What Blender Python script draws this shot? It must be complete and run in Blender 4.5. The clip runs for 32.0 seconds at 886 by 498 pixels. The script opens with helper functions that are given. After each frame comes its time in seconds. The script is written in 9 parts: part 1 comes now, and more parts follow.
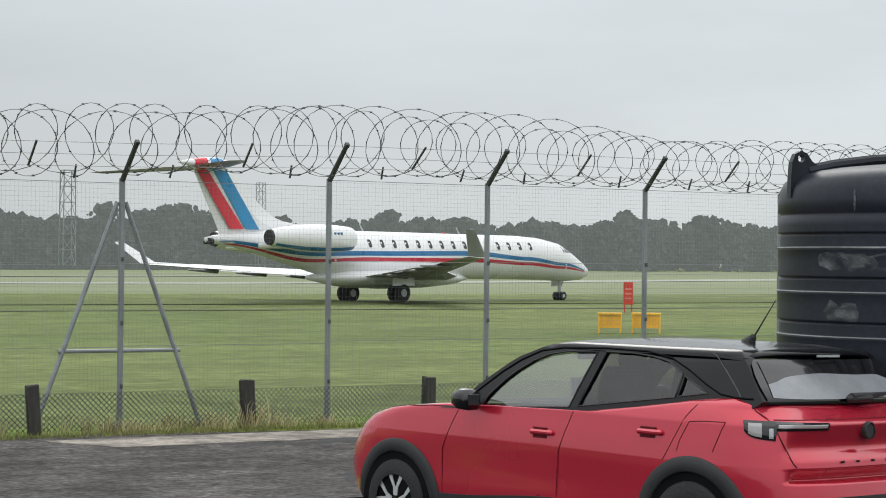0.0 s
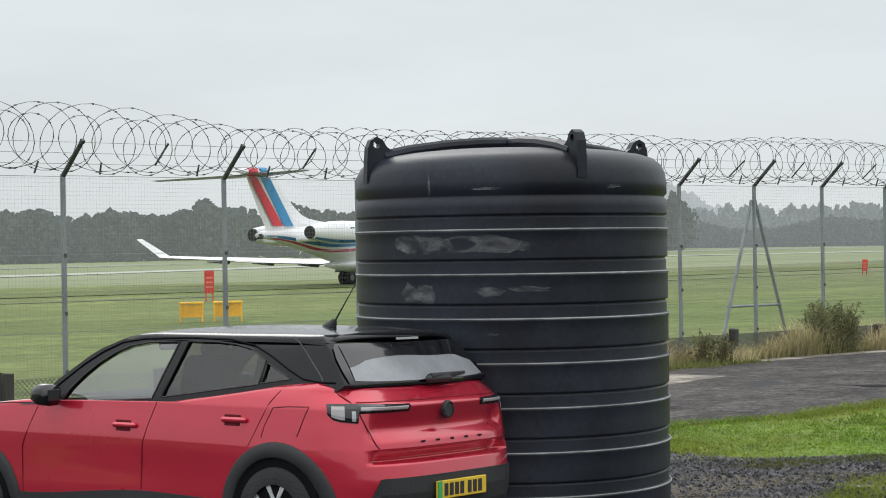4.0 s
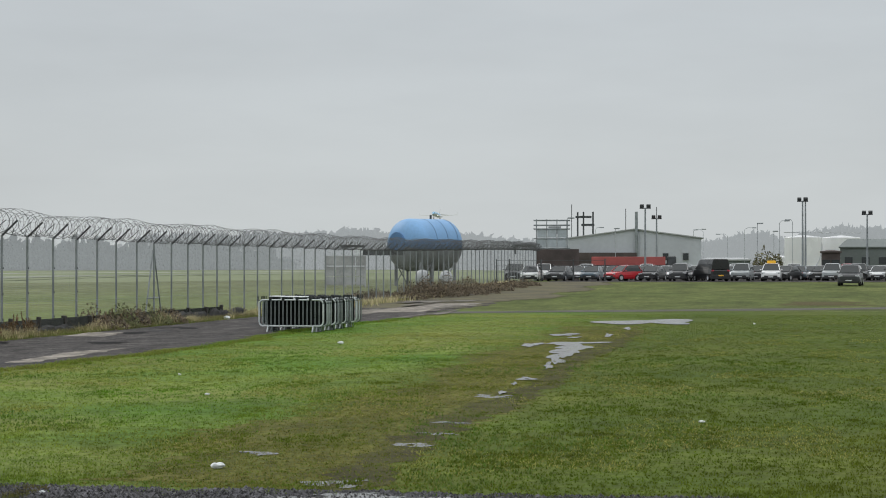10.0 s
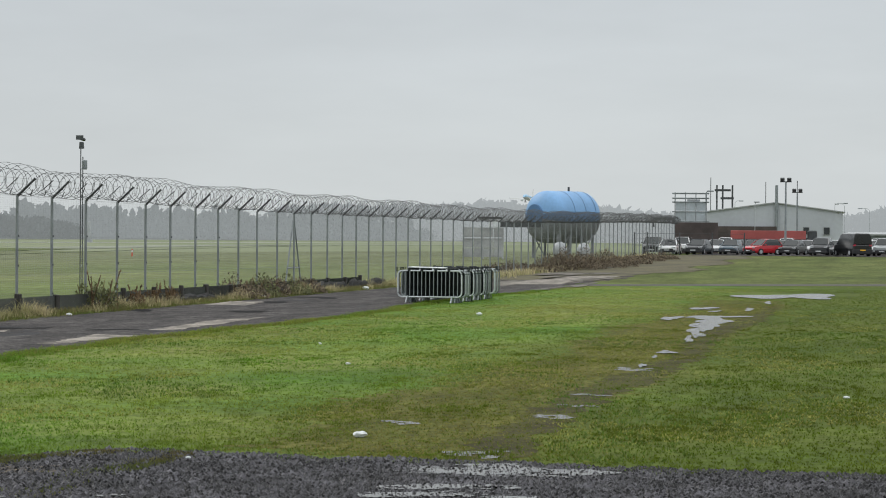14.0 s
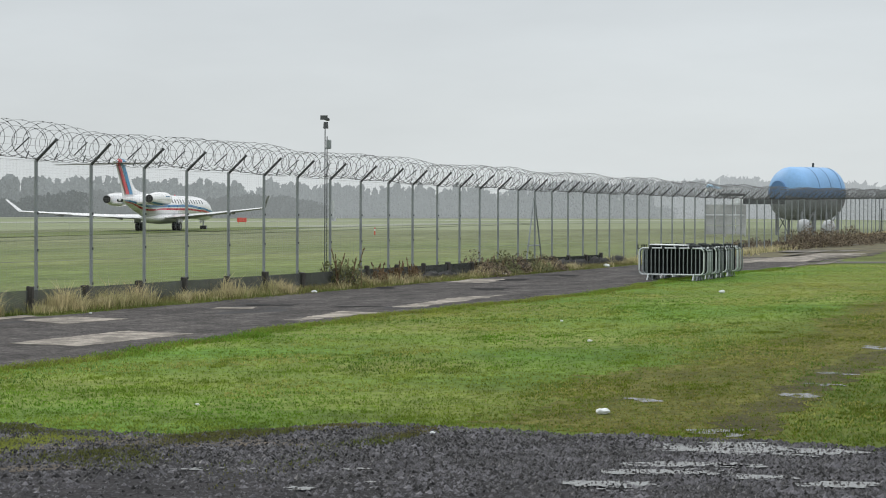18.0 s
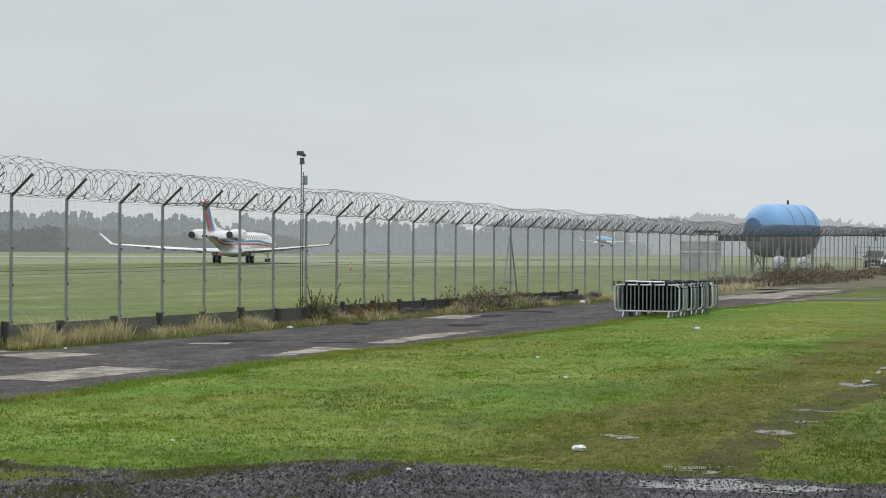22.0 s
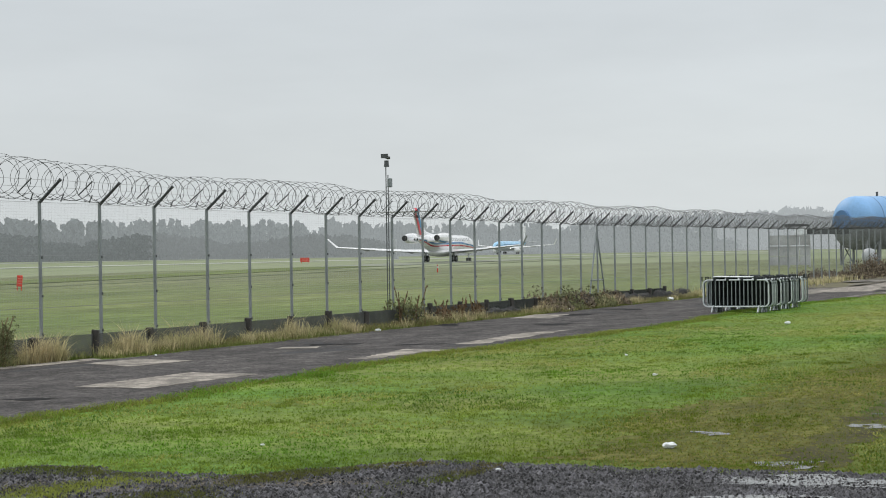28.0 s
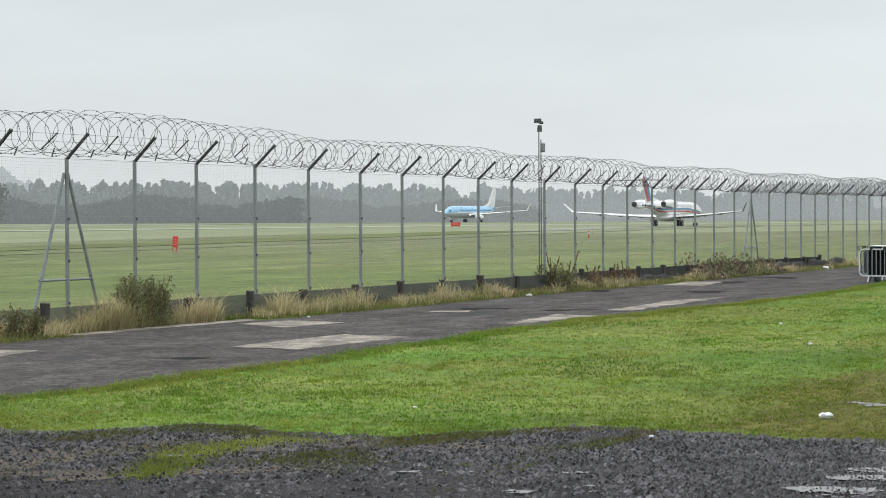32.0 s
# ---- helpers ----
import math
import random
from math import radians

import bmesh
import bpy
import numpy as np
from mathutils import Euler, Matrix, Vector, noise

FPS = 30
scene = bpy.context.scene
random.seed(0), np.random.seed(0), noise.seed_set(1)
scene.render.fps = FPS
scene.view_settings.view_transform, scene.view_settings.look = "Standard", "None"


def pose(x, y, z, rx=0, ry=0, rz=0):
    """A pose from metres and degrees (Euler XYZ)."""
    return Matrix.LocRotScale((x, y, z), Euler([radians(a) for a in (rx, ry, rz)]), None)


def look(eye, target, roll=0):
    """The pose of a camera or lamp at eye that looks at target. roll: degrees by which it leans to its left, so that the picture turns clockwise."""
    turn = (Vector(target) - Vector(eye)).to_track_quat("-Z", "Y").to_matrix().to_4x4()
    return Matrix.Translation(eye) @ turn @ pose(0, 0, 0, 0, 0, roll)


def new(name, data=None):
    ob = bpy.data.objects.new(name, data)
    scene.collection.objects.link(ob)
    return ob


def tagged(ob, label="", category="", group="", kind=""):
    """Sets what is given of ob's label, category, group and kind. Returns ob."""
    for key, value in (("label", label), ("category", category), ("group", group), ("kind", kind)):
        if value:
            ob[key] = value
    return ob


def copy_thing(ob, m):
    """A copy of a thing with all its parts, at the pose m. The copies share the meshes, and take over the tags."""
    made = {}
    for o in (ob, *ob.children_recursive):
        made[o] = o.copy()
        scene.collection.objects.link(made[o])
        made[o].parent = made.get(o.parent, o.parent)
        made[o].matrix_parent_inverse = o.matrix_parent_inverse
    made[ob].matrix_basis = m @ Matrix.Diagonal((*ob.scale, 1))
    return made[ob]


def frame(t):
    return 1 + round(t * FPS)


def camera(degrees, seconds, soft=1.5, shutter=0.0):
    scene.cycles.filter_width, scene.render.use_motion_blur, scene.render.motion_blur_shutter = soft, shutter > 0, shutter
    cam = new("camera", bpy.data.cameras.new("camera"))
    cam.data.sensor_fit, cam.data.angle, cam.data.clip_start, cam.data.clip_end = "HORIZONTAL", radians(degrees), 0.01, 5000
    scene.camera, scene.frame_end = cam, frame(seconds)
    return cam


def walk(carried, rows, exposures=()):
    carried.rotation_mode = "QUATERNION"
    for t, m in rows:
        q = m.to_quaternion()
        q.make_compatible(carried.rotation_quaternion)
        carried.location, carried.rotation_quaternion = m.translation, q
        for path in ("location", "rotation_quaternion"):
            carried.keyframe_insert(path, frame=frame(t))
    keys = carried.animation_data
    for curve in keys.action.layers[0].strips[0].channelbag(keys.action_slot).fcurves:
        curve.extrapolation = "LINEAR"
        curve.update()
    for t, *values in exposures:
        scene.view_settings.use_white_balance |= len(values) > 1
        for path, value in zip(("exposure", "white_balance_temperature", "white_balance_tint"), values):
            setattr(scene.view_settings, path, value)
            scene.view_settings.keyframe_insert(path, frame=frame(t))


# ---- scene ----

# ---------- camera ----------
cam = camera(26.0, 32.0, soft=1.0)


def aim(yaw, pitch, roll, ex, ey, ez):
    y, p = radians(yaw), radians(pitch)
    way = Vector((-math.sin(y) * math.cos(p), math.cos(y) * math.cos(p), math.sin(p)))
    return look((ex, ey, ez), Vector((ex, ey, ez)) + way * 10, roll)


PAN = [  # seconds, yaw, pitch, roll, eye
    (0, -30.296, 0.412, 0.612, 0.000, 0.000, 2.000),
    (0.5, -31.733, 0.438, 0.455, 0.000, 0.000, 2.000),
    (1, -33.133, 0.371, 0.354, 0.000, 0.000, 2.000),
    (1.5, -34.508, 0.308, 0.185, 0.000, 0.000, 2.000),
    (2, -36.192, 0.257, 0.008, 0.000, 0.000, 2.000),
    (2.5, -37.662, 0.162, -0.047, 0.000, 0.000, 2.000),
    (4.5, -45.891, 0.005, -0.694, 0.000, 0.000, 2.000),
    (5, -49.949, 0.049, -0.229, -0.034, -0.021, 2.000),
    (5.5, -54.317, 0.271, -0.048, -0.068, -0.041, 2.000),
    (6, -59.845, 0.605, 0.360, -0.066, -0.040, 2.000),
    (6.5, -65.018, 0.982, 0.508, -0.058, -0.043, 2.000),
    (7, -69.802, 1.238, 0.384, -0.047, -0.056, 1.999),
    (7.5, -74.432, 1.313, 0.239, -0.035, -0.072, 1.998),
    (8, -77.852, 1.184, 0.021, -0.028, -0.082, 1.995),
    (8.5, -80.258, 0.913, -0.095, -0.029, -0.081, 1.989),
    (9, -81.139, 0.770, -0.087, -0.030, -0.074, 1.984),
    (9.5, -81.102, 0.628, -0.084, -0.028, -0.071, 1.984),
    (10, -80.734, 0.587, -0.012, -0.026, -0.069, 1.983),
    (10.5, -80.347, 0.539, 0.007, -0.026, -0.068, 1.983),
    (11, -80.128, 0.514, 0.013, -0.024, -0.068, 1.982),
    (11.5, -79.913, 0.509, -0.071, -0.019, -0.068, 1.981),
    (12, -79.696, 0.438, 0.005, -0.015, -0.065, 1.979),
    (12.5, -79.344, 0.314, 0.064, -0.011, -0.057, 1.978),
    (13, -78.812, 0.128, 0.189, -0.007, -0.042, 1.977),
    (13.5, -77.910, -0.068, 0.350, -0.004, -0.022, 1.975),
    (14, -76.656, -0.263, 0.450, 0.001, 0.001, 1.972),
    (14.5, -75.075, -0.462, 0.450, 0.004, 0.019, 1.971),
    (15, -73.374, -0.640, 0.302, 0.006, 0.030, 1.970),
    (15.5, -71.888, -0.754, 0.333, 0.004, 0.032, 1.966),
    (17.5, -69.487, -0.926, 0.175, 0.001, 0.026, 1.963),
    (18, -69.496, -0.963, 0.217, -0.002, 0.021, 1.961),
    (18.5, -69.550, -0.975, 0.263, -0.006, 0.020, 1.960),
    (19, -69.673, -0.953, 0.271, -0.008, 0.020, 1.960),
    (19.5, -69.835, -0.877, 0.289, -0.010, 0.021, 1.961),
    (20, -70.024, -0.673, 0.321, -0.012, 0.024, 1.962),
    (20.5, -70.181, -0.452, 0.373, -0.013, 0.026, 1.962),
    (21, -70.265, -0.202, 0.394, -0.013, 0.027, 1.963),
    (21.5, -70.248, -0.018, 0.435, -0.011, 0.029, 1.964),
    (22, -70.220, 0.116, 0.392, -0.008, 0.031, 1.963),
    (22.5, -70.169, 0.171, 0.211, -0.003, 0.033, 1.962),
    (23, -70.092, 0.205, 0.037, 0.001, 0.036, 1.961),
    (23.5, -69.953, 0.173, -0.153, 0.004, 0.034, 1.959),
    (24, -69.852, 0.093, -0.340, 0.010, 0.027, 1.956),
    (24.5, -69.794, 0.090, -0.408, 0.020, 0.024, 1.955),
    (26.5, -69.081, 0.240, -0.610, 0.032, 0.030, 1.955),
    (27, -68.595, 0.145, -0.698, 0.038, 0.034, 1.956),
    (27.5, -68.094, 0.109, -0.829, 0.039, 0.031, 1.955),
    (28, -67.629, 0.147, -0.863, 0.041, 0.029, 1.955),
    (28.5, -67.215, 0.138, -0.825, 0.044, 0.031, 1.956),
    (29, -66.865, 0.037, -0.750, 0.048, 0.036, 1.955),
    (29.5, -66.488, -0.154, -0.684, 0.051, 0.042, 1.953),
    (30, -65.971, -0.437, -0.645, 0.051, 0.049, 1.952),
    (30.5, -65.315, -0.654, -0.611, 0.054, 0.061, 1.949),
    (31, -64.492, -0.778, -0.483, 0.061, 0.074, 1.947),
    (31.5, -63.794, -0.850, -0.371, 0.070, 0.084, 1.946),
    (32, -63.128, -0.850, -0.230, 0.076, 0.087, 1.946),
]
EXPOSURE = [(0, 0.04), (2.0, 0.10), (4.5, 0.18), (5.5, 0.22), (6.3, 0.10), (7.6, -0.31), (9.0, -0.33), (12.5, -0.28), (16.0, -0.1), (19.0, -0.05), (23.0, -0.12), (27.0, -0.08), (30.0, -0.02), (31.0, 0.05), (32.0, 0.12)]
walk(cam, [(t, aim(*row)) for t, *row in PAN], EXPOSURE)

# ---------- sky and light: a bright overcast dome, brighter overhead ----------
world = bpy.data.worlds.new("overcast")
scene.world = world
world.use_nodes = True
wn, wl = world.node_tree.nodes, world.node_tree.links
wn.clear()


def wnode(kind, **values):
    n = wn.new(kind)
    for key, value in values.items():
        n.inputs[key].default_value = value
    return n


w_out, w_bg = wn.new("ShaderNodeOutputWorld"), wn.new("ShaderNodeBackground")
w_co = wn.new("ShaderNodeTexCoord")
w_sep = wn.new("ShaderNodeSeparateXYZ")
wl.new(w_co.outputs["Generated"], w_sep.inputs[0])
w_ramp = wn.new("ShaderNodeValToRGB")
cr = w_ramp.color_ramp
cr.elements[0].position, cr.elements[0].color = 0.0, (0.69, 0.73, 0.74, 1)
cr.elements[1].position, cr.elements[1].color = 1.0, (1.55, 1.58, 1.58, 1)
for pos, col in ((0.05, (0.67, 0.71, 0.725, 1)), (0.13, (0.65, 0.695, 0.725, 1)), (0.22, (0.78, 0.82, 0.85, 1)), (0.5, (1.22, 1.25, 1.26, 1))):
    e = cr.elements.new(pos)
    e.color = col
wl.new(w_sep.outputs["Z"], w_ramp.inputs[0])
w_map = wn.new("ShaderNodeMapping")
w_map.inputs["Scale"].default_value = (2.2, 2.2, 9.0)
wl.new(w_co.outputs["Generated"], w_map.inputs[0])
w_noise = wnode("ShaderNodeTexNoise", Scale=1.6, Detail=5.0, Roughness=0.55)
wl.new(w_map.outputs[0], w_noise.inputs["Vector"])
w_var = wn.new("ShaderNodeMapRange")
for i, v in ((1, 0.3), (2, 0.7), (3, 0.93), (4, 1.06)):
    w_var.inputs[i].default_value = v
wl.new(w_noise.outputs["Fac"], w_var.inputs[0])
w_mul = wn.new("ShaderNodeVectorMath")
w_mul.operation = "MULTIPLY"
wl.new(w_ramp.outputs[0], w_mul.inputs[0])
wl.new(w_var.outputs[0], w_mul.inputs[1])
w_sky = wn.new("ShaderNodeTexSky")
w_sky.sky_type, w_sky.sun_disc = "NISHITA", False
w_sky.sun_elevation, w_sky.sun_rotation = radians(38), radians(150)
w_dim = wn.new("ShaderNodeVectorMath")
w_dim.operation = "SCALE"
w_dim.inputs["Scale"].default_value = 0.004
wl.new(w_sky.outputs[0], w_dim.inputs[0])
w_add = wn.new("ShaderNodeVectorMath")
# the cloud is a little heavier towards the north horizon
w_north = wn.new("ShaderNodeMapRange")
w_north.interpolation_type = "SMOOTHSTEP"
for i, v in ((1, 0.58), (2, 0.98), (3, 1.0), (4, 0.78)):
    w_north.inputs[i].default_value = v
w_low = wn.new("ShaderNodeMath")
w_low.operation = "MULTIPLY_ADD"
w_low.inputs[1].default_value = -1.6
wl.new(w_sep.outputs["Z"], w_low.inputs[0])
wl.new(w_sep.outputs["Y"], w_low.inputs[2])
wl.new(w_low.outputs[0], w_north.inputs[0])
w_heavy = wn.new("ShaderNodeVectorMath")
w_heavy.operation = "MULTIPLY"
wl.new(w_mul.outputs[0], w_heavy.inputs[0])
wl.new(w_north.outputs[0], w_heavy.inputs[1])
wl.new(w_heavy.outputs[0], w_add.inputs[0])
wl.new(w_dim.outputs[0], w_add.inputs[1])
wl.new(w_add.outputs[0], w_bg.inputs["Color"])
w_bg.inputs["Strength"].default_value = 1.0
wl.new(w_bg.outputs[0], w_out.inputs[0])

sun = new("sun", bpy.data.lights.new("sun", "SUN"))
sun.data.energy, sun.data.angle, sun.data.color = 0.6, radians(25), (1, 0.97, 0.93)
sun.rotation_euler = (radians(52), 0, radians(150))
scene.view_settings.exposure = 0.0


# ---------- materials ----------
def mat(name, col, rough=0.6, metal=0.0, var=0.18, big=0.6, fine=30.0, bump=0.15, col2=None, island=0.0, obrand=0.0, trans=0.0, coat=0.0, spec=0.5, stretch=None, mixpos=(0.35, 0.65)):
    """Base colour broken up at two scales, roughness that varies with it, fine relief."""
    m = bpy.data.materials.new(name)
    m.use_nodes = True
    nt, lk = m.node_tree.nodes, m.node_tree.links
    b = nt["Principled BSDF"]
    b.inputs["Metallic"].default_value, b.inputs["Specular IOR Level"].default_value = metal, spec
    b.inputs["Transmission Weight"].default_value, b.inputs["Coat Weight"].default_value = trans, coat
    b.inputs["Coat Roughness"].default_value = 0.06
    co = nt.new("ShaderNodeTexCoord")
    src = co.outputs["Object"]
    if stretch:
        mp = nt.new("ShaderNodeMapping")
        mp.inputs["Scale"].default_value = stretch
        lk.new(src, mp.inputs[0])
        src = mp.outputs[0]
    n1, n2 = nt.new("ShaderNodeTexNoise"), nt.new("ShaderNodeTexNoise")
    n1.inputs["Scale"].default_value, n1.inputs["Detail"].default_value = big, 4
    n2.inputs["Scale"].default_value, n2.inputs["Detail"].default_value = fine, 3
    lk.new(src, n1.inputs["Vector"])
    lk.new(src, n2.inputs["Vector"])
    mr = nt.new("ShaderNodeMapRange")
    mr.inputs[1].default_value, mr.inputs[2].default_value = mixpos
    lk.new(n1.outputs["Fac"], mr.inputs[0])
    mix = nt.new("ShaderNodeMix")
    mix.data_type = "RGBA"
    c2 = col2 or tuple(min(1, c * (1 + var)) for c in col)
    c1 = col if col2 else tuple(c * (1 - var) for c in col)
    mix.inputs[6].default_value, mix.inputs[7].default_value = (*c1, 1), (*c2, 1)
    lk.new(mr.outputs[0], mix.inputs[0])
    val = nt.new("ShaderNodeMath")
    val.operation = "MULTIPLY_ADD"
    val.inputs[1].default_value, val.inputs[2].default_value = 2 * var, 1 - var
    lk.new(n2.outputs["Fac"], val.inputs[0])
    out = val.outputs[0]
    for amount, kind, sock in ((island, "ShaderNodeNewGeometry", "Random Per Island"), (obrand, "ShaderNodeObjectInfo", "Random")):
        if amount:
            g = nt.new(kind)
            mm = nt.new("ShaderNodeMath")
            mm.operation = "MULTIPLY_ADD"
            mm.inputs[1].default_value, mm.inputs[2].default_value = 2 * amount, 1 - amount
            lk.new(g.outputs[sock], mm.inputs[0])
            pr = nt.new("ShaderNodeMath")
            pr.operation = "MULTIPLY"
            lk.new(out, pr.inputs[0])
            lk.new(mm.outputs[0], pr.inputs[1])
            out = pr.outputs[0]
    vm = nt.new("ShaderNodeVectorMath")
    vm.operation = "SCALE"
    lk.new(mix.outputs[2], vm.inputs[0])
    lk.new(out, vm.inputs["Scale"])
    lk.new(vm.outputs[0], b.inputs["Base Color"])
    rr = nt.new("ShaderNodeMapRange")
    rr.inputs[3].default_value, rr.inputs[4].default_value = max(0.02, rough - 0.12), min(1, rough + 0.12)
    lk.new(n1.outputs["Fac"], rr.inputs[0])
    lk.new(rr.outputs[0], b.inputs["Roughness"])
    if bump:
        bp = nt.new("ShaderNodeBump")
        bp.inputs["Strength"].default_value, bp.inputs["Distance"].default_value = bump, 0.02
        lk.new(n2.outputs["Fac"], bp.inputs["Height"])
        lk.new(bp.outputs[0], b.inputs["Normal"])
    return m


def drift(m, low, high, y0, y1, axis="Y"):
    """Lets a ground material change slowly from one colour to another along an axis, with uneven patches."""
    nt, lk = m.node_tree.nodes, m.node_tree.links
    mix = next(n for n in nt if n.type == "MIX")
    co = next(n for n in nt if n.type == "TEX_COORD")
    sep = nt.new("ShaderNodeSeparateXYZ")
    lk.new(co.outputs["Object"], sep.inputs[0])
    nz = nt.new("ShaderNodeTexNoise")
    nz.inputs["Scale"].default_value, nz.inputs["Detail"].default_value = 0.22, 4
    lk.new(co.outputs["Object"], nz.inputs["Vector"])
    ad = nt.new("ShaderNodeMath")
    ad.operation = "MULTIPLY_ADD"
    ad.inputs[1].default_value = 9.0
    lk.new(nz.outputs["Fac"], ad.inputs[0])
    lk.new(sep.outputs[axis], ad.inputs[2])
    mr = nt.new("ShaderNodeMapRange")
    mr.inputs[1].default_value, mr.inputs[2].default_value = y0 + 4.5, y1 + 4.5
    lk.new(ad.outputs[0], mr.inputs[0])
    for i, k in ((6, 0), (7, 1)):
        two = nt.new("ShaderNodeMix")
        two.data_type = "RGBA"
        two.inputs[6].default_value = (*low[k], 1)
        two.inputs[7].default_value = (*high[k], 1)
        lk.new(mr.outputs[0], two.inputs[0])
        lk.new(two.outputs[2], mix.inputs[i])


def speckle(m, scale, amount, stretch=(1, 1, 1), edge=0.08):
    """Breaks a ground colour into sharp-edged light and dark grit."""
    nt, lk = m.node_tree.nodes, m.node_tree.links
    b = nt["Principled BSDF"]
    src = b.inputs["Base Color"].links[0].from_socket
    co = next(n for n in nt if n.type == "TEX_COORD")
    mp = nt.new("ShaderNodeMapping")
    mp.inputs["Scale"].default_value = stretch
    lk.new(co.outputs["Object"], mp.inputs[0])
    nz = nt.new("ShaderNodeTexNoise")
    nz.inputs["Scale"].default_value, nz.inputs["Detail"].default_value, nz.inputs["Roughness"].default_value = scale, 3, 0.65
    lk.new(mp.outputs[0], nz.inputs["Vector"])
    mr = nt.new("ShaderNodeMapRange")
    for i, v in ((1, 0.5 - edge), (2, 0.5 + edge), (3, 1 - amount), (4, 1 + amount)):
        mr.inputs[i].default_value = v
    lk.new(nz.outputs["Fac"], mr.inputs[0])
    vm = nt.new("ShaderNodeVectorMath")
    vm.operation = "SCALE"
    lk.new(src, vm.inputs[0])
    lk.new(mr.outputs[0], vm.inputs["Scale"])
    lk.new(vm.outputs[0], b.inputs["Base Color"])


def plain(name, col, rough=0.5, metal=0.0, emit=0.0, coat=0.0):
    m = bpy.data.materials.new(name)
    m.use_nodes = True
    b = m.node_tree.nodes["Principled BSDF"]
    b.inputs["Base Color"].default_value = (*col, 1)
    b.inputs["Roughness"].default_value, b.inputs["Metallic"].default_value = rough, metal
    b.inputs["Coat Weight"].default_value = coat
    if emit:
        b.inputs["Emission Color"].default_value, b.inputs["Emission Strength"].default_value = (*col, 1), emit
    return m


GALV = mat("galvanised_steel", (0.25, 0.275, 0.283), 0.5, 0.35, 0.2, 3, 60, 0.1)
GALV_FAR = mat("weathered_steel", (0.27, 0.30, 0.31), 0.55, 0.3, 0.2, 2, 30, 0.1)
DARKSTEEL = mat("dark_steel", (0.08, 0.087, 0.09), 0.5, 0.5, 0.25, 3, 50, 0.1)
WIRE = mat("wire", (0.29, 0.30, 0.305), 0.5, 0.4, 0.1, 1, 20, 0)
RAZOR = mat("razor_wire", (0.10, 0.104, 0.104), 0.5, 0.4, 0.2, 1, 20, 0)
OLDWOOD = mat("wet_old_wood", (0.045, 0.042, 0.038), 0.8, 0, 0.35, 2, 40, 0.5, stretch=(6, 6, 1))
BLACKPOLY = mat("black_polyethylene", (0.0180, 0.0215, 0.0300), 0.40, 0, 0.4, 1.5, 25, 0.04, spec=0.25)
WORNEDGE = mat("worn_rib_edge", (0.20, 0.21, 0.215), 0.5, 0, 0.5, 1.2, 12, 0)
SCUFF = mat("scuffed_polyethylene", (0.13, 0.138, 0.145), 0.55, 0, 0.4, 4, 40, 0.1)
ASPHALT = mat("old_asphalt", (0.052, 0.0480, 0.0470), 0.82, 0, 0.45, 1.1, 30, 1.0, col2=(0.089, 0.082, 0.079), spec=0.10)
CONCRETE = mat("worn_concrete", (0.18, 0.162, 0.140), 0.85, 0, 0.35, 1.6, 30, 0.6, col2=(0.29, 0.262, 0.228), spec=0.25)
GRAVEL = mat("wet_gravel", (0.018, 0.0175, 0.019), 0.75, 0, 0.6, 1.2, 14, 1.0, col2=(0.042, 0.040, 0.043), spec=0.06)
CLOD = mat("black_wet_clod", (0.009, 0.009, 0.010), 0.55, 0, 0.5, 1.3, 20, 0.3, island=0.8, spec=0.15)
STONE = mat("gravel_stone", (0.046, 0.045, 0.051), 0.42, 0, 0.5, 1.3, 5, 0.3, island=1.1, spec=0.30)
MUD = mat("muddy_grass", (0.048, 0.044, 0.018), 0.9, 0, 0.3, 1.2, 16, 0.8, col2=(0.082, 0.084, 0.026), spec=0.12)
TURF = mat("turf", (0.075, 0.120, 0.022), 0.9, 0, 0.4, 0.18, 9, 0.8, col2=(0.125, 0.150, 0.042), spec=0.12)
DULLTURF = mat("rough_olive_turf", (0.080, 0.104, 0.026), 0.9, 0, 0.4, 0.12, 5, 0.8, col2=(0.115, 0.134, 0.042), stretch=(0.5, 1.0, 1), spec=0.1)
FIELD = mat("airfield_grass", (0.106, 0.146, 0.042), 0.95, 0, 0.22, 0.03, 1.4, 0.5, col2=(0.158, 0.186, 0.068), stretch=(0.8, 1.2, 1), spec=0.12)
BLADE = mat("grass_blade", (0.080, 0.135, 0.022), 0.75, 0, 0.25, 0.16, 8, 0, col2=(0.150, 0.178, 0.046), island=0.22, spec=0.12)
STRAW = mat("dry_straw_grass", (0.60, 0.52, 0.33), 0.85, 0, 0.2, 0.7, 8, 0, col2=(0.40, 0.38, 0.20), island=0.4, spec=0.12)
BUSHLEAF = mat("bush_leaf", (0.175, 0.185, 0.095), 0.7, 0, 0.3, 1, 10, 0, island=0.5, spec=0.12)
THICKET = mat("autumn_bramble_leaf", (0.105, 0.085, 0.060), 0.8, 0, 0.35, 0.5, 10, 0, col2=(0.17, 0.14, 0.10), island=0.6, spec=0.1)
BRAMBLE = mat("bramble", (0.18, 0.125, 0.075), 0.8, 0, 0.3, 1, 10, 0, island=0.5, spec=0.12)
WATER = plain("puddle_water", (0.045, 0.042, 0.034), 0.22)
WATER.node_tree.nodes["Principled BSDF"].inputs["Specular IOR Level"].default_value = 0.5
WATER.node_tree.nodes["Principled BSDF"].inputs["IOR"].default_value = 3.6
WHITE = mat("white_paint", (0.78, 0.79, 0.80), 0.25, 0, 0.03, 0.3, 4, 0, coat=0.4)
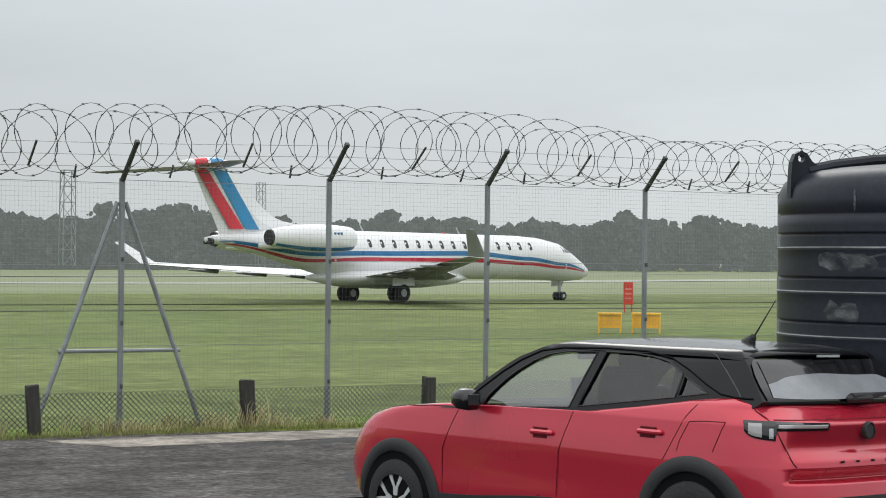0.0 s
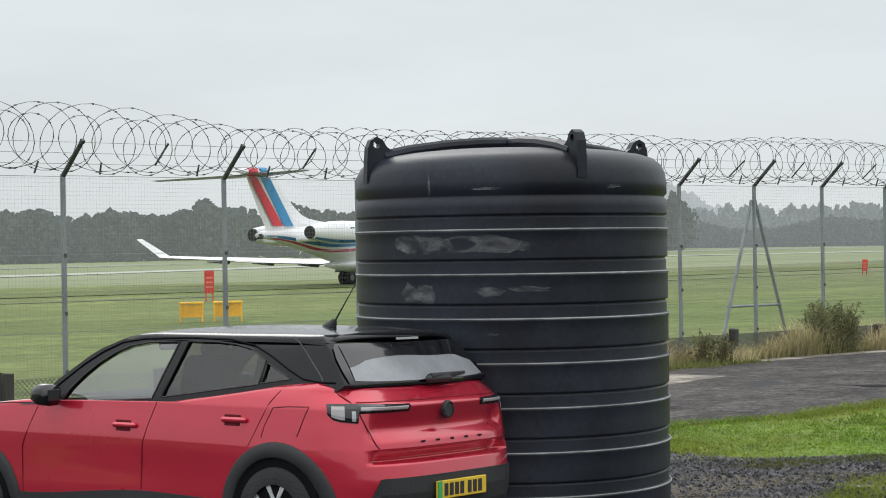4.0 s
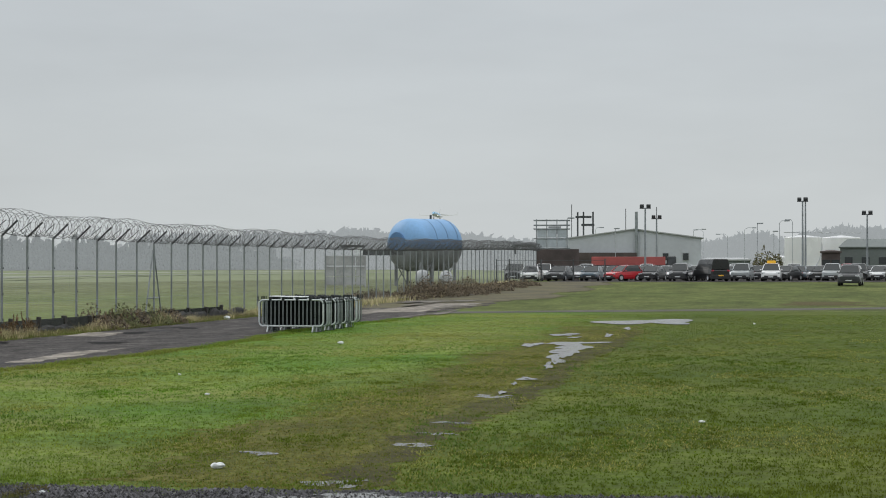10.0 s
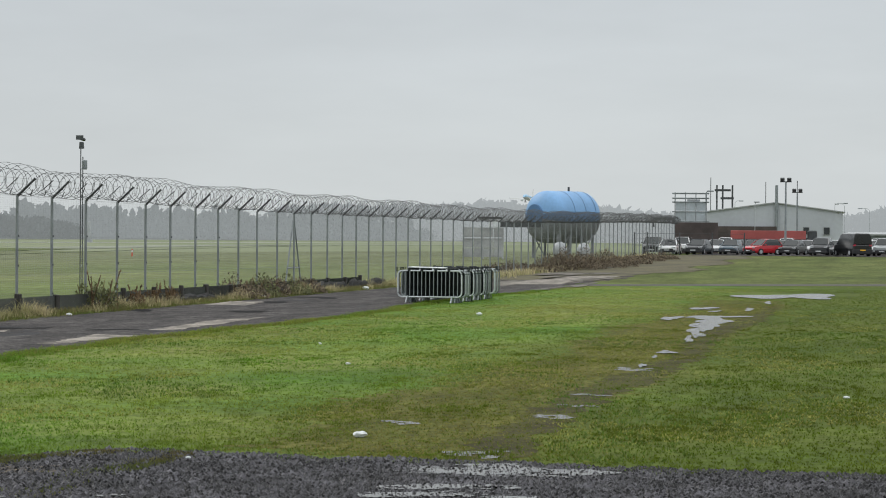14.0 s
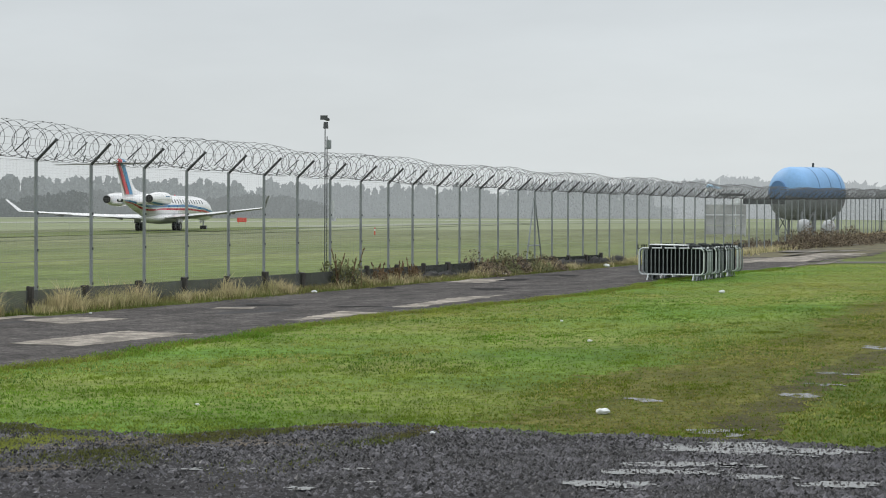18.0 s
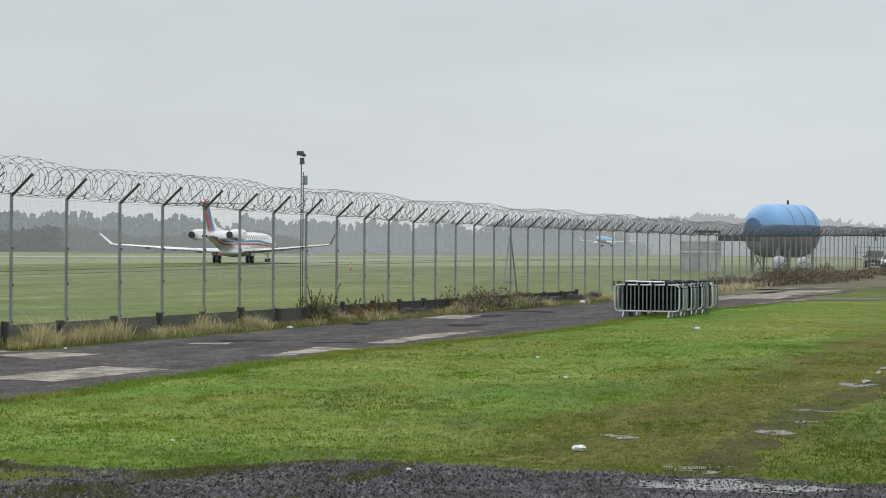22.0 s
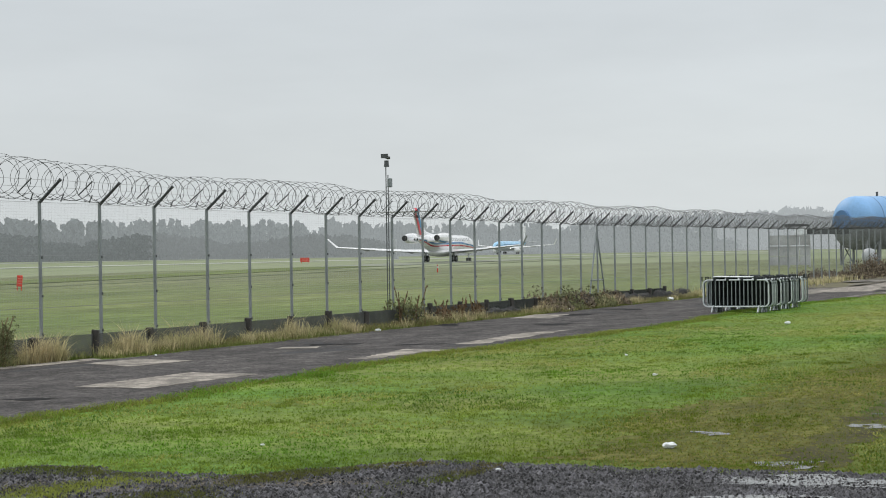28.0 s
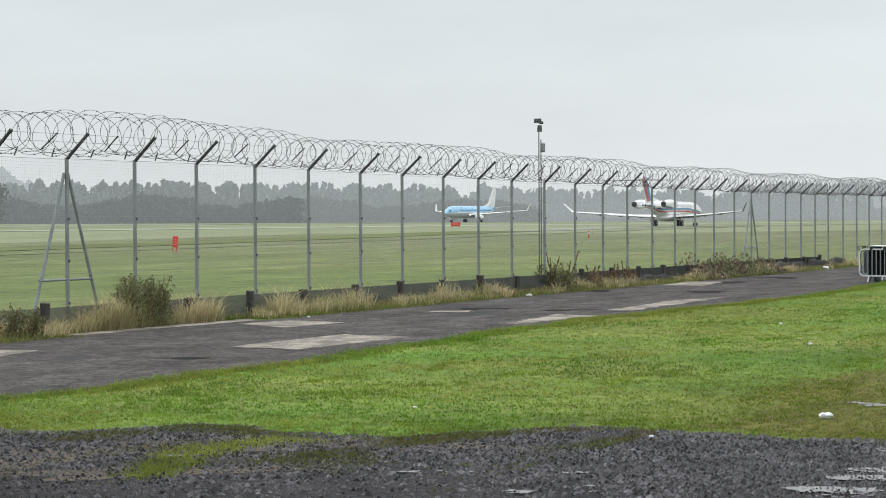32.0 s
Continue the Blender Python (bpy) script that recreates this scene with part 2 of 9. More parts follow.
GREYPAINT = mat("light_grey_paint", (0.42, 0.44, 0.46), 0.35, 0, 0.06, 0.5, 6, 0)
BLUEPAINT = mat("deep_blue_paint", (0.02, 0.16, 0.36), 0.3, 0, 0.06, 0.5, 6, 0)
REDPAINT = mat("red_stripe_paint", (0.50, 0.03, 0.06), 0.3, 0, 0.06, 0.5, 6, 0)
# this blue is paled to carry the haze at the airliner's distance
SKYBLUE = mat("sky_blue_paint", (0.28, 0.53, 0.75), 0.3, 0, 0.05, 0.5, 6, 0)
RUBBER = mat("tyre_rubber", (0.018, 0.018, 0.02), 0.75, 0, 0.3, 5, 60, 0.3)
BLACKGLOSS = plain("black_gloss_trim", (0.008, 0.008, 0.01), 0.12, 0, 0, 0.5)
BLACKMATT = mat("black_plastic", (0.022, 0.023, 0.025), 0.6, 0, 0.2, 6, 90, 0.15)
GLASS = plain("dark_tinted_glass", (0.022, 0.028, 0.030), 0.04)
# pale colour stands for the sky reflected low in the tailgate glass
TAILGLASS = mat("misted_tailgate_glass", (0.25, 0.265, 0.285), 0.16, 0, 0.12, 3, 30, 0.0)


def pane_glass(name, tint, mirror, gloss=0.02):
    """A thin pane: see-through with its tint, and a clear reflection that grows towards grazing."""
    m = bpy.data.materials.new(name)
    m.use_nodes = True
    nt, lk = m.node_tree.nodes, m.node_tree.links
    nt.remove(nt["Principled BSDF"])
    t, gl, fr, mx = nt.new("ShaderNodeBsdfTransparent"), nt.new("ShaderNodeBsdfGlossy"), nt.new("ShaderNodeLayerWeight"), nt.new("ShaderNodeMixShader")
    pw, mad = nt.new("ShaderNodeMath"), nt.new("ShaderNodeMath")
    t.inputs["Color"].default_value = (*tint, 1)
    gl.inputs["Roughness"].default_value = gloss
    fr.inputs["Blend"].default_value = 0.5
    pw.operation, mad.operation = "POWER", "MULTIPLY_ADD"
    pw.inputs[1].default_value = 5.0
    mad.inputs[1].default_value, mad.inputs[2].default_value = 0.9 - mirror, mirror
    lk.new(fr.outputs["Facing"], pw.inputs[0])
    lk.new(pw.outputs[0], mad.inputs[0])
    lk.new(mad.outputs[0], mx.inputs[0])
    lk.new(t.outputs[0], mx.inputs[1])
    lk.new(gl.outputs[0], mx.inputs[2])
    lk.new(mx.outputs[0], next(n for n in nt if n.type == "OUTPUT_MATERIAL").inputs["Surface"])
    return m


CLEARPANE = pane_glass("clear_car_pane", (0.74, 0.80, 0.77), 0.20)
TINTPANE = pane_glass("tinted_car_pane", (0.24, 0.25, 0.25), 0.09)
CABIN = mat("dark_cabin_fabric", (0.020, 0.021, 0.023), 0.85, 0, 0.3, 4, 60, 0.2, spec=0.2)
CARRED = mat("red_car_paint", (0.58, 0.020, 0.050), 0.27, 0.35, 0.05, 0.5, 400, 0.0, coat=1.0)
SEAMRED = mat("shaded_red_gap", (0.12, 0.006, 0.012), 0.6, 0, 0.1, 2, 20, 0, spec=0.2)
ALLOY = plain("cut_alloy", (0.72, 0.74, 0.76), 0.35, 0.6)
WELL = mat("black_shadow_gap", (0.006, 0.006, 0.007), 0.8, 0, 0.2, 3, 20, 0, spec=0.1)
ROOFBLACK = mat("black_roof_paint", (0.005, 0.0055, 0.007), 0.12, 0, 0.1, 1, 20, 0, spec=0.30)
LENS = plain("pale_lamp_lens", (0.42, 0.40, 0.40), 0.15)
SIGNRED = mat("sign_red", (0.62, 0.055, 0.035), 0.6, 0, 0.1, 2, 20, 0)
FADEDRED = mat("faded_sign_lettering", (0.72, 0.24, 0.19), 0.6, 0, 0.1, 2, 20, 0)
SIGNYEL = mat("box_yellow", (0.92, 0.50, 0.035), 0.55, 0, 0.1, 2, 20, 0)
LITTER = mat("white_litter", (0.72, 0.75, 0.76), 0.5, 0, 0.1, 5, 40, 0.2)

# distance haze is mixed into the far grass colour
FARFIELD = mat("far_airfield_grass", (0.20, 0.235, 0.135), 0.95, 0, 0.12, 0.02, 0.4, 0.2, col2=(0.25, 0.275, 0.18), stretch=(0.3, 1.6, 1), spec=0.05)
# the nearer field also takes on haze in its colour along x
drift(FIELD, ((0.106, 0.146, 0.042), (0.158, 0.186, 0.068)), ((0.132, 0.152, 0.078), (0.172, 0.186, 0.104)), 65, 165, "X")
drift(TURF, ((0.062, 0.099, 0.011), (0.099, 0.120, 0.022)), ((0.086, 0.174, 0.021), (0.172, 0.194, 0.049)), 3.0, 9.0)
drift(BLADE, ((0.081, 0.133, 0.011), (0.128, 0.153, 0.022)), ((0.110, 0.228, 0.022), (0.222, 0.256, 0.051)), 3.0, 9.0)


speckle(ASPHALT, 14, 0.3)
speckle(ASPHALT, 5.0, 0.28, edge=0.12)
speckle(ASPHALT, 1.8, 0.2, edge=0.12)
speckle(ASPHALT, 0.7, 0.22, (0.5, 1.4, 1), 0.12)
speckle(CONCRETE, 14, 0.16)
speckle(CONCRETE, 1.6, 0.2, edge=0.06)
speckle(GRAVEL, 26, 0.35)
speckle(TURF, 14, 0.14, edge=0.14)
speckle(TURF, 5, 0.18, edge=0.16)
speckle(TURF, 1.3, 0.17, edge=0.16)
speckle(TURF, 0.35, 0.16, (0.8, 0.5, 1), 0.16)
speckle(BLADE, 6, 0.18, edge=0.12)
speckle(BLADE, 1.3, 0.20, edge=0.14)
speckle(DULLTURF, 3.0, 0.22, edge=0.14)
speckle(DULLTURF, 0.5, 0.25, (0.4, 1.0, 1), 0.14)
speckle(FIELD, 0.35, 0.16, (0.7, 1.0, 1), 0.14)
speckle(FIELD, 1.1, 0.16, (0.8, 1.2, 1), 0.12)
speckle(FIELD, 4.0, 0.2, (0.9, 1.1, 1), 0.12)
speckle(FIELD, 0.09, 0.12, (0.5, 1.5, 1), 0.14)


def see_through(m, share):
    """Thin leaves pass light on to their far side."""
    nt, lk = m.node_tree.nodes, m.node_tree.links
    b = nt["Principled BSDF"]
    t, x = nt.new("ShaderNodeBsdfTranslucent"), nt.new("ShaderNodeMixShader")
    lk.new(b.inputs["Base Color"].links[0].from_socket, t.inputs["Color"])
    x.inputs[0].default_value = share
    lk.new(b.outputs[0], x.inputs[1])
    lk.new(t.outputs[0], x.inputs[2])
    lk.new(x.outputs[0], next(n for n in nt if n.type == "OUTPUT_MATERIAL").inputs["Surface"])


def rubbed(m, scale, stretch, low, high, turn=0.0):
    """Wear that covers its patch only in streaks, the surface below showing between them."""
    nt, lk = m.node_tree.nodes, m.node_tree.links
    co, mp, nz, mr = nt.new("ShaderNodeTexCoord"), nt.new("ShaderNodeMapping"), nt.new("ShaderNodeTexNoise"), nt.new("ShaderNodeMapRange")
    mp.inputs["Scale"].default_value, mp.inputs["Rotation"].default_value = stretch, (0, turn, 0)
    nz.inputs["Scale"].default_value, nz.inputs["Detail"].default_value = scale, 6
    mr.inputs[1].default_value, mr.inputs[2].default_value = low, high
    clear, x = nt.new("ShaderNodeBsdfTransparent"), nt.new("ShaderNodeMixShader")
    lk.new(co.outputs["Object"], mp.inputs[0])
    lk.new(mp.outputs[0], nz.inputs["Vector"])
    lk.new(nz.outputs["Fac"], mr.inputs[0])
    lk.new(mr.outputs[0], x.inputs[0])
    lk.new(clear.outputs[0], x.inputs[1])
    lk.new(nt["Principled BSDF"].outputs[0], x.inputs[2])
    lk.new(x.outputs[0], next(n for n in nt if n.type == "OUTPUT_MATERIAL").inputs["Surface"])


rubbed(SCUFF, 7.0, (1, 1, 2.2), 0.36, 0.72, 0.6)
for leaf in (BLADE, STRAW, BUSHLEAF):
    see_through(leaf, 0.5)
# wind ripples on the water
nt, lk = WATER.node_tree.nodes, WATER.node_tree.links
wave, lift = nt.new("ShaderNodeTexNoise"), nt.new("ShaderNodeBump")
wave.inputs["Scale"].default_value, wave.inputs["Detail"].default_value = 22, 3
lift.inputs["Strength"].default_value, lift.inputs["Distance"].default_value = 0.06, 0.01
lk.new(wave.outputs["Fac"], lift.inputs["Height"])
lk.new(lift.outputs[0], nt["Principled BSDF"].inputs["Normal"])


# ---------- mesh helpers ----------
def empty(name, m=None):
    ob = new(name)
    if m is not None:
        ob.matrix_world = m
    return ob


def part(name, bm, material, parent=None, label="", smooth=False):
    """Links a bmesh (freed) or mesh data as one object."""
    if isinstance(bm, bmesh.types.BMesh):
        me = bpy.data.meshes.new(name)
        bm.normal_update()
        bm.to_mesh(me)
        bm.free()
    else:
        me = bm
    if not me.materials:
        me.materials.append(material)
    if smooth:
        me.polygons.foreach_set("use_smooth", [True] * len(me.polygons))
    ob = new(name, me)
    if parent is not None:
        ob.parent = parent
    if label:
        ob["label"] = label
    return ob


def data(name, verts, faces, material):
    me = bpy.data.meshes.new(name)
    me.from_pydata(verts if isinstance(verts, list) else verts.tolist(), [], faces if isinstance(faces, list) else faces.tolist())
    me.materials.append(material)
    return me


def box(bm, c, s, rot=None, bevel=0.0):
    m = Matrix.Translation(c) @ (rot.to_4x4() if rot is not None else Matrix()) @ Matrix.Diagonal((*s, 1))
    made = bmesh.ops.create_cube(bm, size=1, matrix=m)["verts"]
    if bevel:
        edges = list({e for v in made for e in v.link_edges})
        bmesh.ops.bevel(bm, geom=edges, offset=bevel, segments=1, affect="EDGES", clamp_overlap=True)
    return made


def rod(bm, a, b, r, r2=None, n=8, caps=True):
    a, b = Vector(a), Vector(b)
    d = b - a
    m = Matrix.Translation((a + b) / 2) @ d.to_track_quat("Z", "Y").to_matrix().to_4x4()
    bmesh.ops.create_cone(bm, cap_ends=caps, segments=n, radius1=r, radius2=r if r2 is None else r2, depth=d.length, matrix=m)


def tube(bm, pts, r, n=6, closed=False):
    """A bent tube along points."""
    pts = [Vector(p) for p in pts]
    rings = []
    k = len(pts)
    for i, p in enumerate(pts):
        d = (pts[(i + 1) % k] if closed or i + 1 < k else p) - (pts[i - 1] if closed or i else p)
        d.normalize()
        side = d.cross(Vector((0, 0, 1))) if abs(d.z) < 0.95 else d.cross(Vector((0, 1, 0)))
        side.normalize()
        up = side.cross(d)
        rings.append([bm.verts.new(p + r * (math.cos(2 * math.pi * j / n) * side + math.sin(2 * math.pi * j / n) * up)) for j in range(n)])
    for i in range(k if closed else k - 1):
        a, b = rings[i], rings[(i + 1) % k]
        for j in range(n):
            bm.faces.new((a[j], a[(j + 1) % n], b[(j + 1) % n], b[j]))
    if not closed:
        bm.faces.new(rings[0][::-1])
        bm.faces.new(rings[-1])


def loft(bm, sections, closed_ring=True, caps=True):
    rings = [[bm.verts.new(p) for p in s] for s in sections]
    n = len(rings[0])
    for a, b in zip(rings, rings[1:]):
        for j in range(n if closed_ring else n - 1):
            bm.faces.new((a[j], a[(j + 1) % n], b[(j + 1) % n], b[j]))
    if caps and closed_ring:
        bm.faces.new(rings[0][::-1])
        bm.faces.new(rings[-1])
    return rings


def lathe(bm, profile, n=48, cap=False):
    """profile: (radius, z) turned about z."""
    rings = [[bm.verts.new((r * math.cos(2 * math.pi * j / n), r * math.sin(2 * math.pi * j / n), z)) for j in range(n)] for r, z in profile]
    for a, b in zip(rings, rings[1:]):
        for j in range(n):
            bm.faces.new((a[j], a[(j + 1) % n], b[(j + 1) % n], b[j]))
    if cap:
        bm.faces.new(rings[-1])
        bm.faces.new(rings[0][::-1])


def slab(bm, pts, normal, thick):
    """A flat polygon with thickness along normal."""
    nrm = Vector(normal).normalized() * thick
    lo = [bm.verts.new(Vector(p)) for p in pts]
    hi = [bm.verts.new(Vector(p) + nrm) for p in pts]
    n = len(pts)
    bm.faces.new(lo[::-1])
    bm.faces.new(hi)
    for i in range(n):
        bm.faces.new((lo[i], lo[(i + 1) % n], hi[(i + 1) % n], hi[i]))
    bmesh.ops.recalc_face_normals(bm, faces=bm.faces)


def sm(a, b, x):
    k = min(1.0, max(0.0, (x - a) / (b - a)))
    return k * k * (3 - 2 * k)


def lay(x, y):
    """Height of the gently rolling ground."""
    far = sm(30, 90, y)
    apron = (0.23 - 1.10 * sm(60, 220, x) + 1.27 * sm(90, 330, x)) * sm(60, 95, y) * (1 - sm(125, 180, y))
    return apron + 0.8 * sm(90, 190, x) * (1 - far) + far * (-0.68 + 1.10 * sm(60, 220, x)) + 0.8 * sm(120, 285, y) - 2.0 * sm(130, 440, y) * (1 - sm(170, 420, x))


# ---------- ground ----------
def steps(*spans):
    out = []
    for a, b, d in spans:
        k = max(1, round((b - a) / d))
        out += [a + (b - a) * i / k for i in range(k)]
    return out + [spans[-1][1]]


def ground_sheet():
    xs = steps((-2500, -300, 550), (-300, 0, 50), (0, 220, 10), (220, 700, 40), (700, 4900, 600))
    ys = steps((-2500, -300, 550), (-300, -20, 40), (-20, 22, 7), (22, 130, 9), (130, 300, 17), (300, 4900, 575))
    verts = [(x, y, lay(x, y)) for y in ys for x in xs]
    n = len(xs)
    faces = [(j * n + i, j * n + i + 1, (j + 1) * n + i + 1, (j + 1) * n + i) for j in range(len(ys) - 1) for i in range(n - 1)]
    me = data("ground", verts, faces, TURF)
    me.materials.append(FIELD)
    me.materials.append(FARFIELD)
    me.materials.append(DULLTURF)
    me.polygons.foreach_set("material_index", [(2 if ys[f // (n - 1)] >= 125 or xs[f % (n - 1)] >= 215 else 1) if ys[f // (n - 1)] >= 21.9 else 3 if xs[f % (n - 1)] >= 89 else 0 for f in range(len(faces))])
    return tagged(new("ground", me), "flat wet grass ground with mown airfield beyond the fence", "ground", kind="structure")


def strip(name, x0, x1, lo, hi, material, off, step, label, ragged=0.0, rows=4, seed=1, category="road"):
    """A strip of ground along x; lo and hi give its edges."""
    rnd = random.Random(seed)
    verts, faces = [], []
    k = max(2, round((x1 - x0) / step))
    for i in range(k + 1):
        x = x0 + (x1 - x0) * i / k
        a = lo(x) + rnd.uniform(-ragged, ragged)
        b = hi(x) + rnd.uniform(-ragged, ragged)
        for j in range(rows + 1):
            y = a + (b - a) * j / rows
            verts.append((x, y, lay(x, y) + off))
    for i in range(k):
        for j in range(rows):
            p = i * (rows + 1) + j
            faces.append((p, p + rows + 1, p + rows + 2, p + 1))
    return tagged(new(name, data(name, verts, faces, material)), label, category, kind="structure")


def seep(cx, cy, rx, ry, seed, turn):
    """Rainwater standing in the hollows between stones: a ragged, broken sheet."""
    V, F = [], []
    d = 0.022
    nx, ny = int(rx / d), int(ry / d)
    c, s = math.cos(turn), math.sin(turn)
    for i in range(-nx, nx):
        for j in range(-ny, ny):
            x, y = cx + (i * c - j * s) * d, cy + (i * s + j * c) * d
            fall = (i * d / rx) ** 2 + (j * d / ry) ** 2
            v = noise.noise(Vector((x * 3.2, y * 1.6, seed))) + 0.55 * noise.noise(Vector((x * 13, y * 8, seed + 3))) + 0.55 * noise.noise(Vector((x * 27, y * 21, seed + 5)))
            if v > (-0.42 if ry > 0.2 else -0.25 if ry > 0.16 else 0.0) + 0.75 * fall:
                k = len(V)
                V += [(x, y, 0.0215), (x + d * c, y + d * s, 0.0215), (x + d * (c - s), y + d * (s + c), 0.0215), (x - d * s, y + d * c, 0.0215)]
                F.append((k, k + 1, k + 2, k + 3))
    if F:
        tagged(new("puddle", data("puddle", V, F, WATER)), "still rainwater lying among the gravel stones", "puddle", kind="stuff")


def blot(name, cx, cy, rx, ry, material, off, label, seed=1, n=26, rough=0.25, turn=0.0, category="puddle", kind=""):
    """An uneven flat patch with a slightly domed or level top."""
    rnd = random.Random(seed)
    ph = [rnd.uniform(0, 6.28) for _ in range(5)]
    ring = []
    for i in range(n):
        a = 2 * math.pi * i / n
        r = 1 + rough * sum(math.sin((k + 2) * a + ph[k]) / (k + 1.5) for k in range(5))
        x, y = rx * r * math.cos(a), ry * r * math.sin(a)
        ring.append((x * math.cos(turn) - y * math.sin(turn), x * math.sin(turn) + y * math.cos(turn)))
    verts = [(0, 0, 0)] + [(x, y, 0) for x, y in ring]
    faces = [(0, i + 1, (i + 1) % n + 1) for i in range(n)]
    ob = new(name, data(name, verts, faces, material))
    ob.location = (cx, cy, lay(cx, cy) + off)
    return tagged(ob, label, category, kind=kind)


ground_sheet()
ROADFAR = lambda x: 20.45 + 0.25 * math.sin(x * 0.31) + 0.15 * math.sin(x * 1.1)
ROADNEAR = lambda x: 14.1 + 0.35 * math.sin(x * 0.23) + 0.12 * math.sin(x * 1.3) + 0.5 * sm(92, 110, x) + 0.9 * sm(110, 138, x) - 0.5 * sm(142, 160, x)
strip("road", -30, 165, ROADNEAR, ROADFAR, ASPHALT, 0.012, 0.8, "worn dark perimeter road of patched asphalt", 0.07, 6, 3)
GRAVEDGE = lambda y: 16.38 - 1.55 * sm(6.9, 8.5, y) + 0.35 * sm(9.2, 10.1, y) - 1.3 * sm(10.3, 11.4, y) + 0.20 * noise.noise(Vector((y * 1.1, 3.1, 0))) + 0.16 * noise.noise(Vector((y * 3.1, 7.1, 0)))


def gravel_yard():
    """The car's gravel stand: from the road's edge, carried on unseen behind the viewer."""
    rnd = random.Random(5)
    # the unseen rows behind are added to darken the car's reflections
    ys = [-60 + 2 * i for i in range(23)] + [-14 + 0.2 * i for i in range(140)]
    verts, faces = [], []
    for y in ys:
        e = GRAVEDGE(y) + rnd.uniform(-0.12, 0.12) if y < 12 else GRAVEDGE(12) - (y - 12) * 2.2
        for j in range(9):
            verts.append((-60 + (e + 60) * (j / 8) ** 0.5, y, 0.008))
    for i in range(len(ys) - 1):
        for j in range(8):
            p = i * 9 + j
            faces.append((p, p + 1, p + 10, p + 9))
    tagged(new("gravel_yard", data("gravel_yard", verts, faces, GRAVEL)), "dark wet gravel yard beside the road", "gravel", kind="structure")
    # loose stones
    V, F = [], []
    for i in range(100000):
        y = rnd.uniform(-4.5, 12.5)
        e = GRAVEDGE(y)
        x = e - abs(rnd.gauss(0, 2.6)) + 0.3
        if x < 7.5:
            continue
        s = rnd.choice((0.007, 0.009, 0.011, 0.014, 0.017, 0.022)) if rnd.random() < 0.955 else rnd.uniform(0.024, 0.040)
        z = 0.008
        b = len(V)
        a = rnd.uniform(0, 3.1)
        for k in range(5):
            q = a + k * 1.2566 + rnd.uniform(-0.3, 0.3)
            V.append((x + s * math.cos(q) * rnd.uniform(0.8, 1.3), y + s * math.sin(q) * rnd.uniform(0.8, 1.3), z - 0.004))
        V.append((x + rnd.uniform(-0.4, 0.4) * s, y + rnd.uniform(-0.4, 0.4) * s, z + s * rnd.uniform(0.45, 0.95)))
        F += [(b, b + 1, b + 5), (b + 1, b + 2, b + 5), (b + 2, b + 3, b + 5), (b + 3, b + 4, b + 5), (b + 4, b, b + 5)]
    for i in range(9000):
        x, y = 14.9 + rnd.gauss(0, 1.1), 3.4 + rnd.gauss(0, 1.6)
        if x > GRAVEDGE(y):
            continue
        s, b, a = rnd.uniform(0.010, 0.026), len(V), rnd.uniform(0, 3.1)
        for k in range(5):
            q = a + k * 1.2566 + rnd.uniform(-0.3, 0.3)
            V.append((x + s * math.cos(q) * rnd.uniform(0.8, 1.3), y + s * math.sin(q) * rnd.uniform(0.8, 1.3), 0.004))
        V.append((x, y, 0.008 + s * rnd.uniform(0.6, 1.1)))
        F += [(b, b + 1, b + 5), (b + 1, b + 2, b + 5), (b + 2, b + 3, b + 5), (b + 3, b + 4, b + 5), (b + 4, b, b + 5)]
    VD, FD = [], []
    for i in range(9000):
        y = rnd.uniform(-4.5, 11.5)
        x = GRAVEDGE(y) - abs(rnd.gauss(0, 1.9))
        if x < 9 or noise.noise(Vector((x * 2.2, y * 2.2, 6.1))) < -0.25:
            continue
        s, b, a = rnd.uniform(0.012, 0.034), len(VD), rnd.uniform(0, 3.1)
        for k in range(6):
            q = a + k * 1.0472 + rnd.uniform(-0.25, 0.25)
            VD.append((x + s * math.cos(q) * rnd.uniform(0.8, 1.3), y + s * math.sin(q) * rnd.uniform(0.8, 1.3), 0.004))
        VD.append((x + rnd.uniform(-0.3, 0.3) * s, y + rnd.uniform(-0.3, 0.3) * s, 0.010 + s * rnd.uniform(0.5, 0.8)))
        FD += [(b + k, b + (k + 1) % 6, b + 6) for k in range(6)]
    tagged(new("wet_clods", data("wet_clods", VD, FD, CLOD)), "black wet clods and coarse stones in the gravel", "gravel", kind="stuff")
    tagged(new("loose_stones", data("loose_stones", V, F, STONE)), "loose dark wet gravel stones on the yard", "gravel", kind="stuff")


gravel_yard()
# runway grey already holds the distance haze
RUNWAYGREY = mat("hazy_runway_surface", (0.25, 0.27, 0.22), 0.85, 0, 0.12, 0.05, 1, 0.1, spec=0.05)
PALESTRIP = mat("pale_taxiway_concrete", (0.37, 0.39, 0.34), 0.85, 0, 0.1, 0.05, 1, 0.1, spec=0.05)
TAXIWAY = mat("damp_taxiway", (0.120, 0.150, 0.056), 0.85, 0, 0.2, 0.06, 1, 0.2, spec=0.08)
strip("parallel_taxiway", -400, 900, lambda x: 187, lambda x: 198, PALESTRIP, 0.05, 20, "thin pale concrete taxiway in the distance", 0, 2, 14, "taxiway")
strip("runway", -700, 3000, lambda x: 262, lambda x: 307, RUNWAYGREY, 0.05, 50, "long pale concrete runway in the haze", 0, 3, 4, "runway")
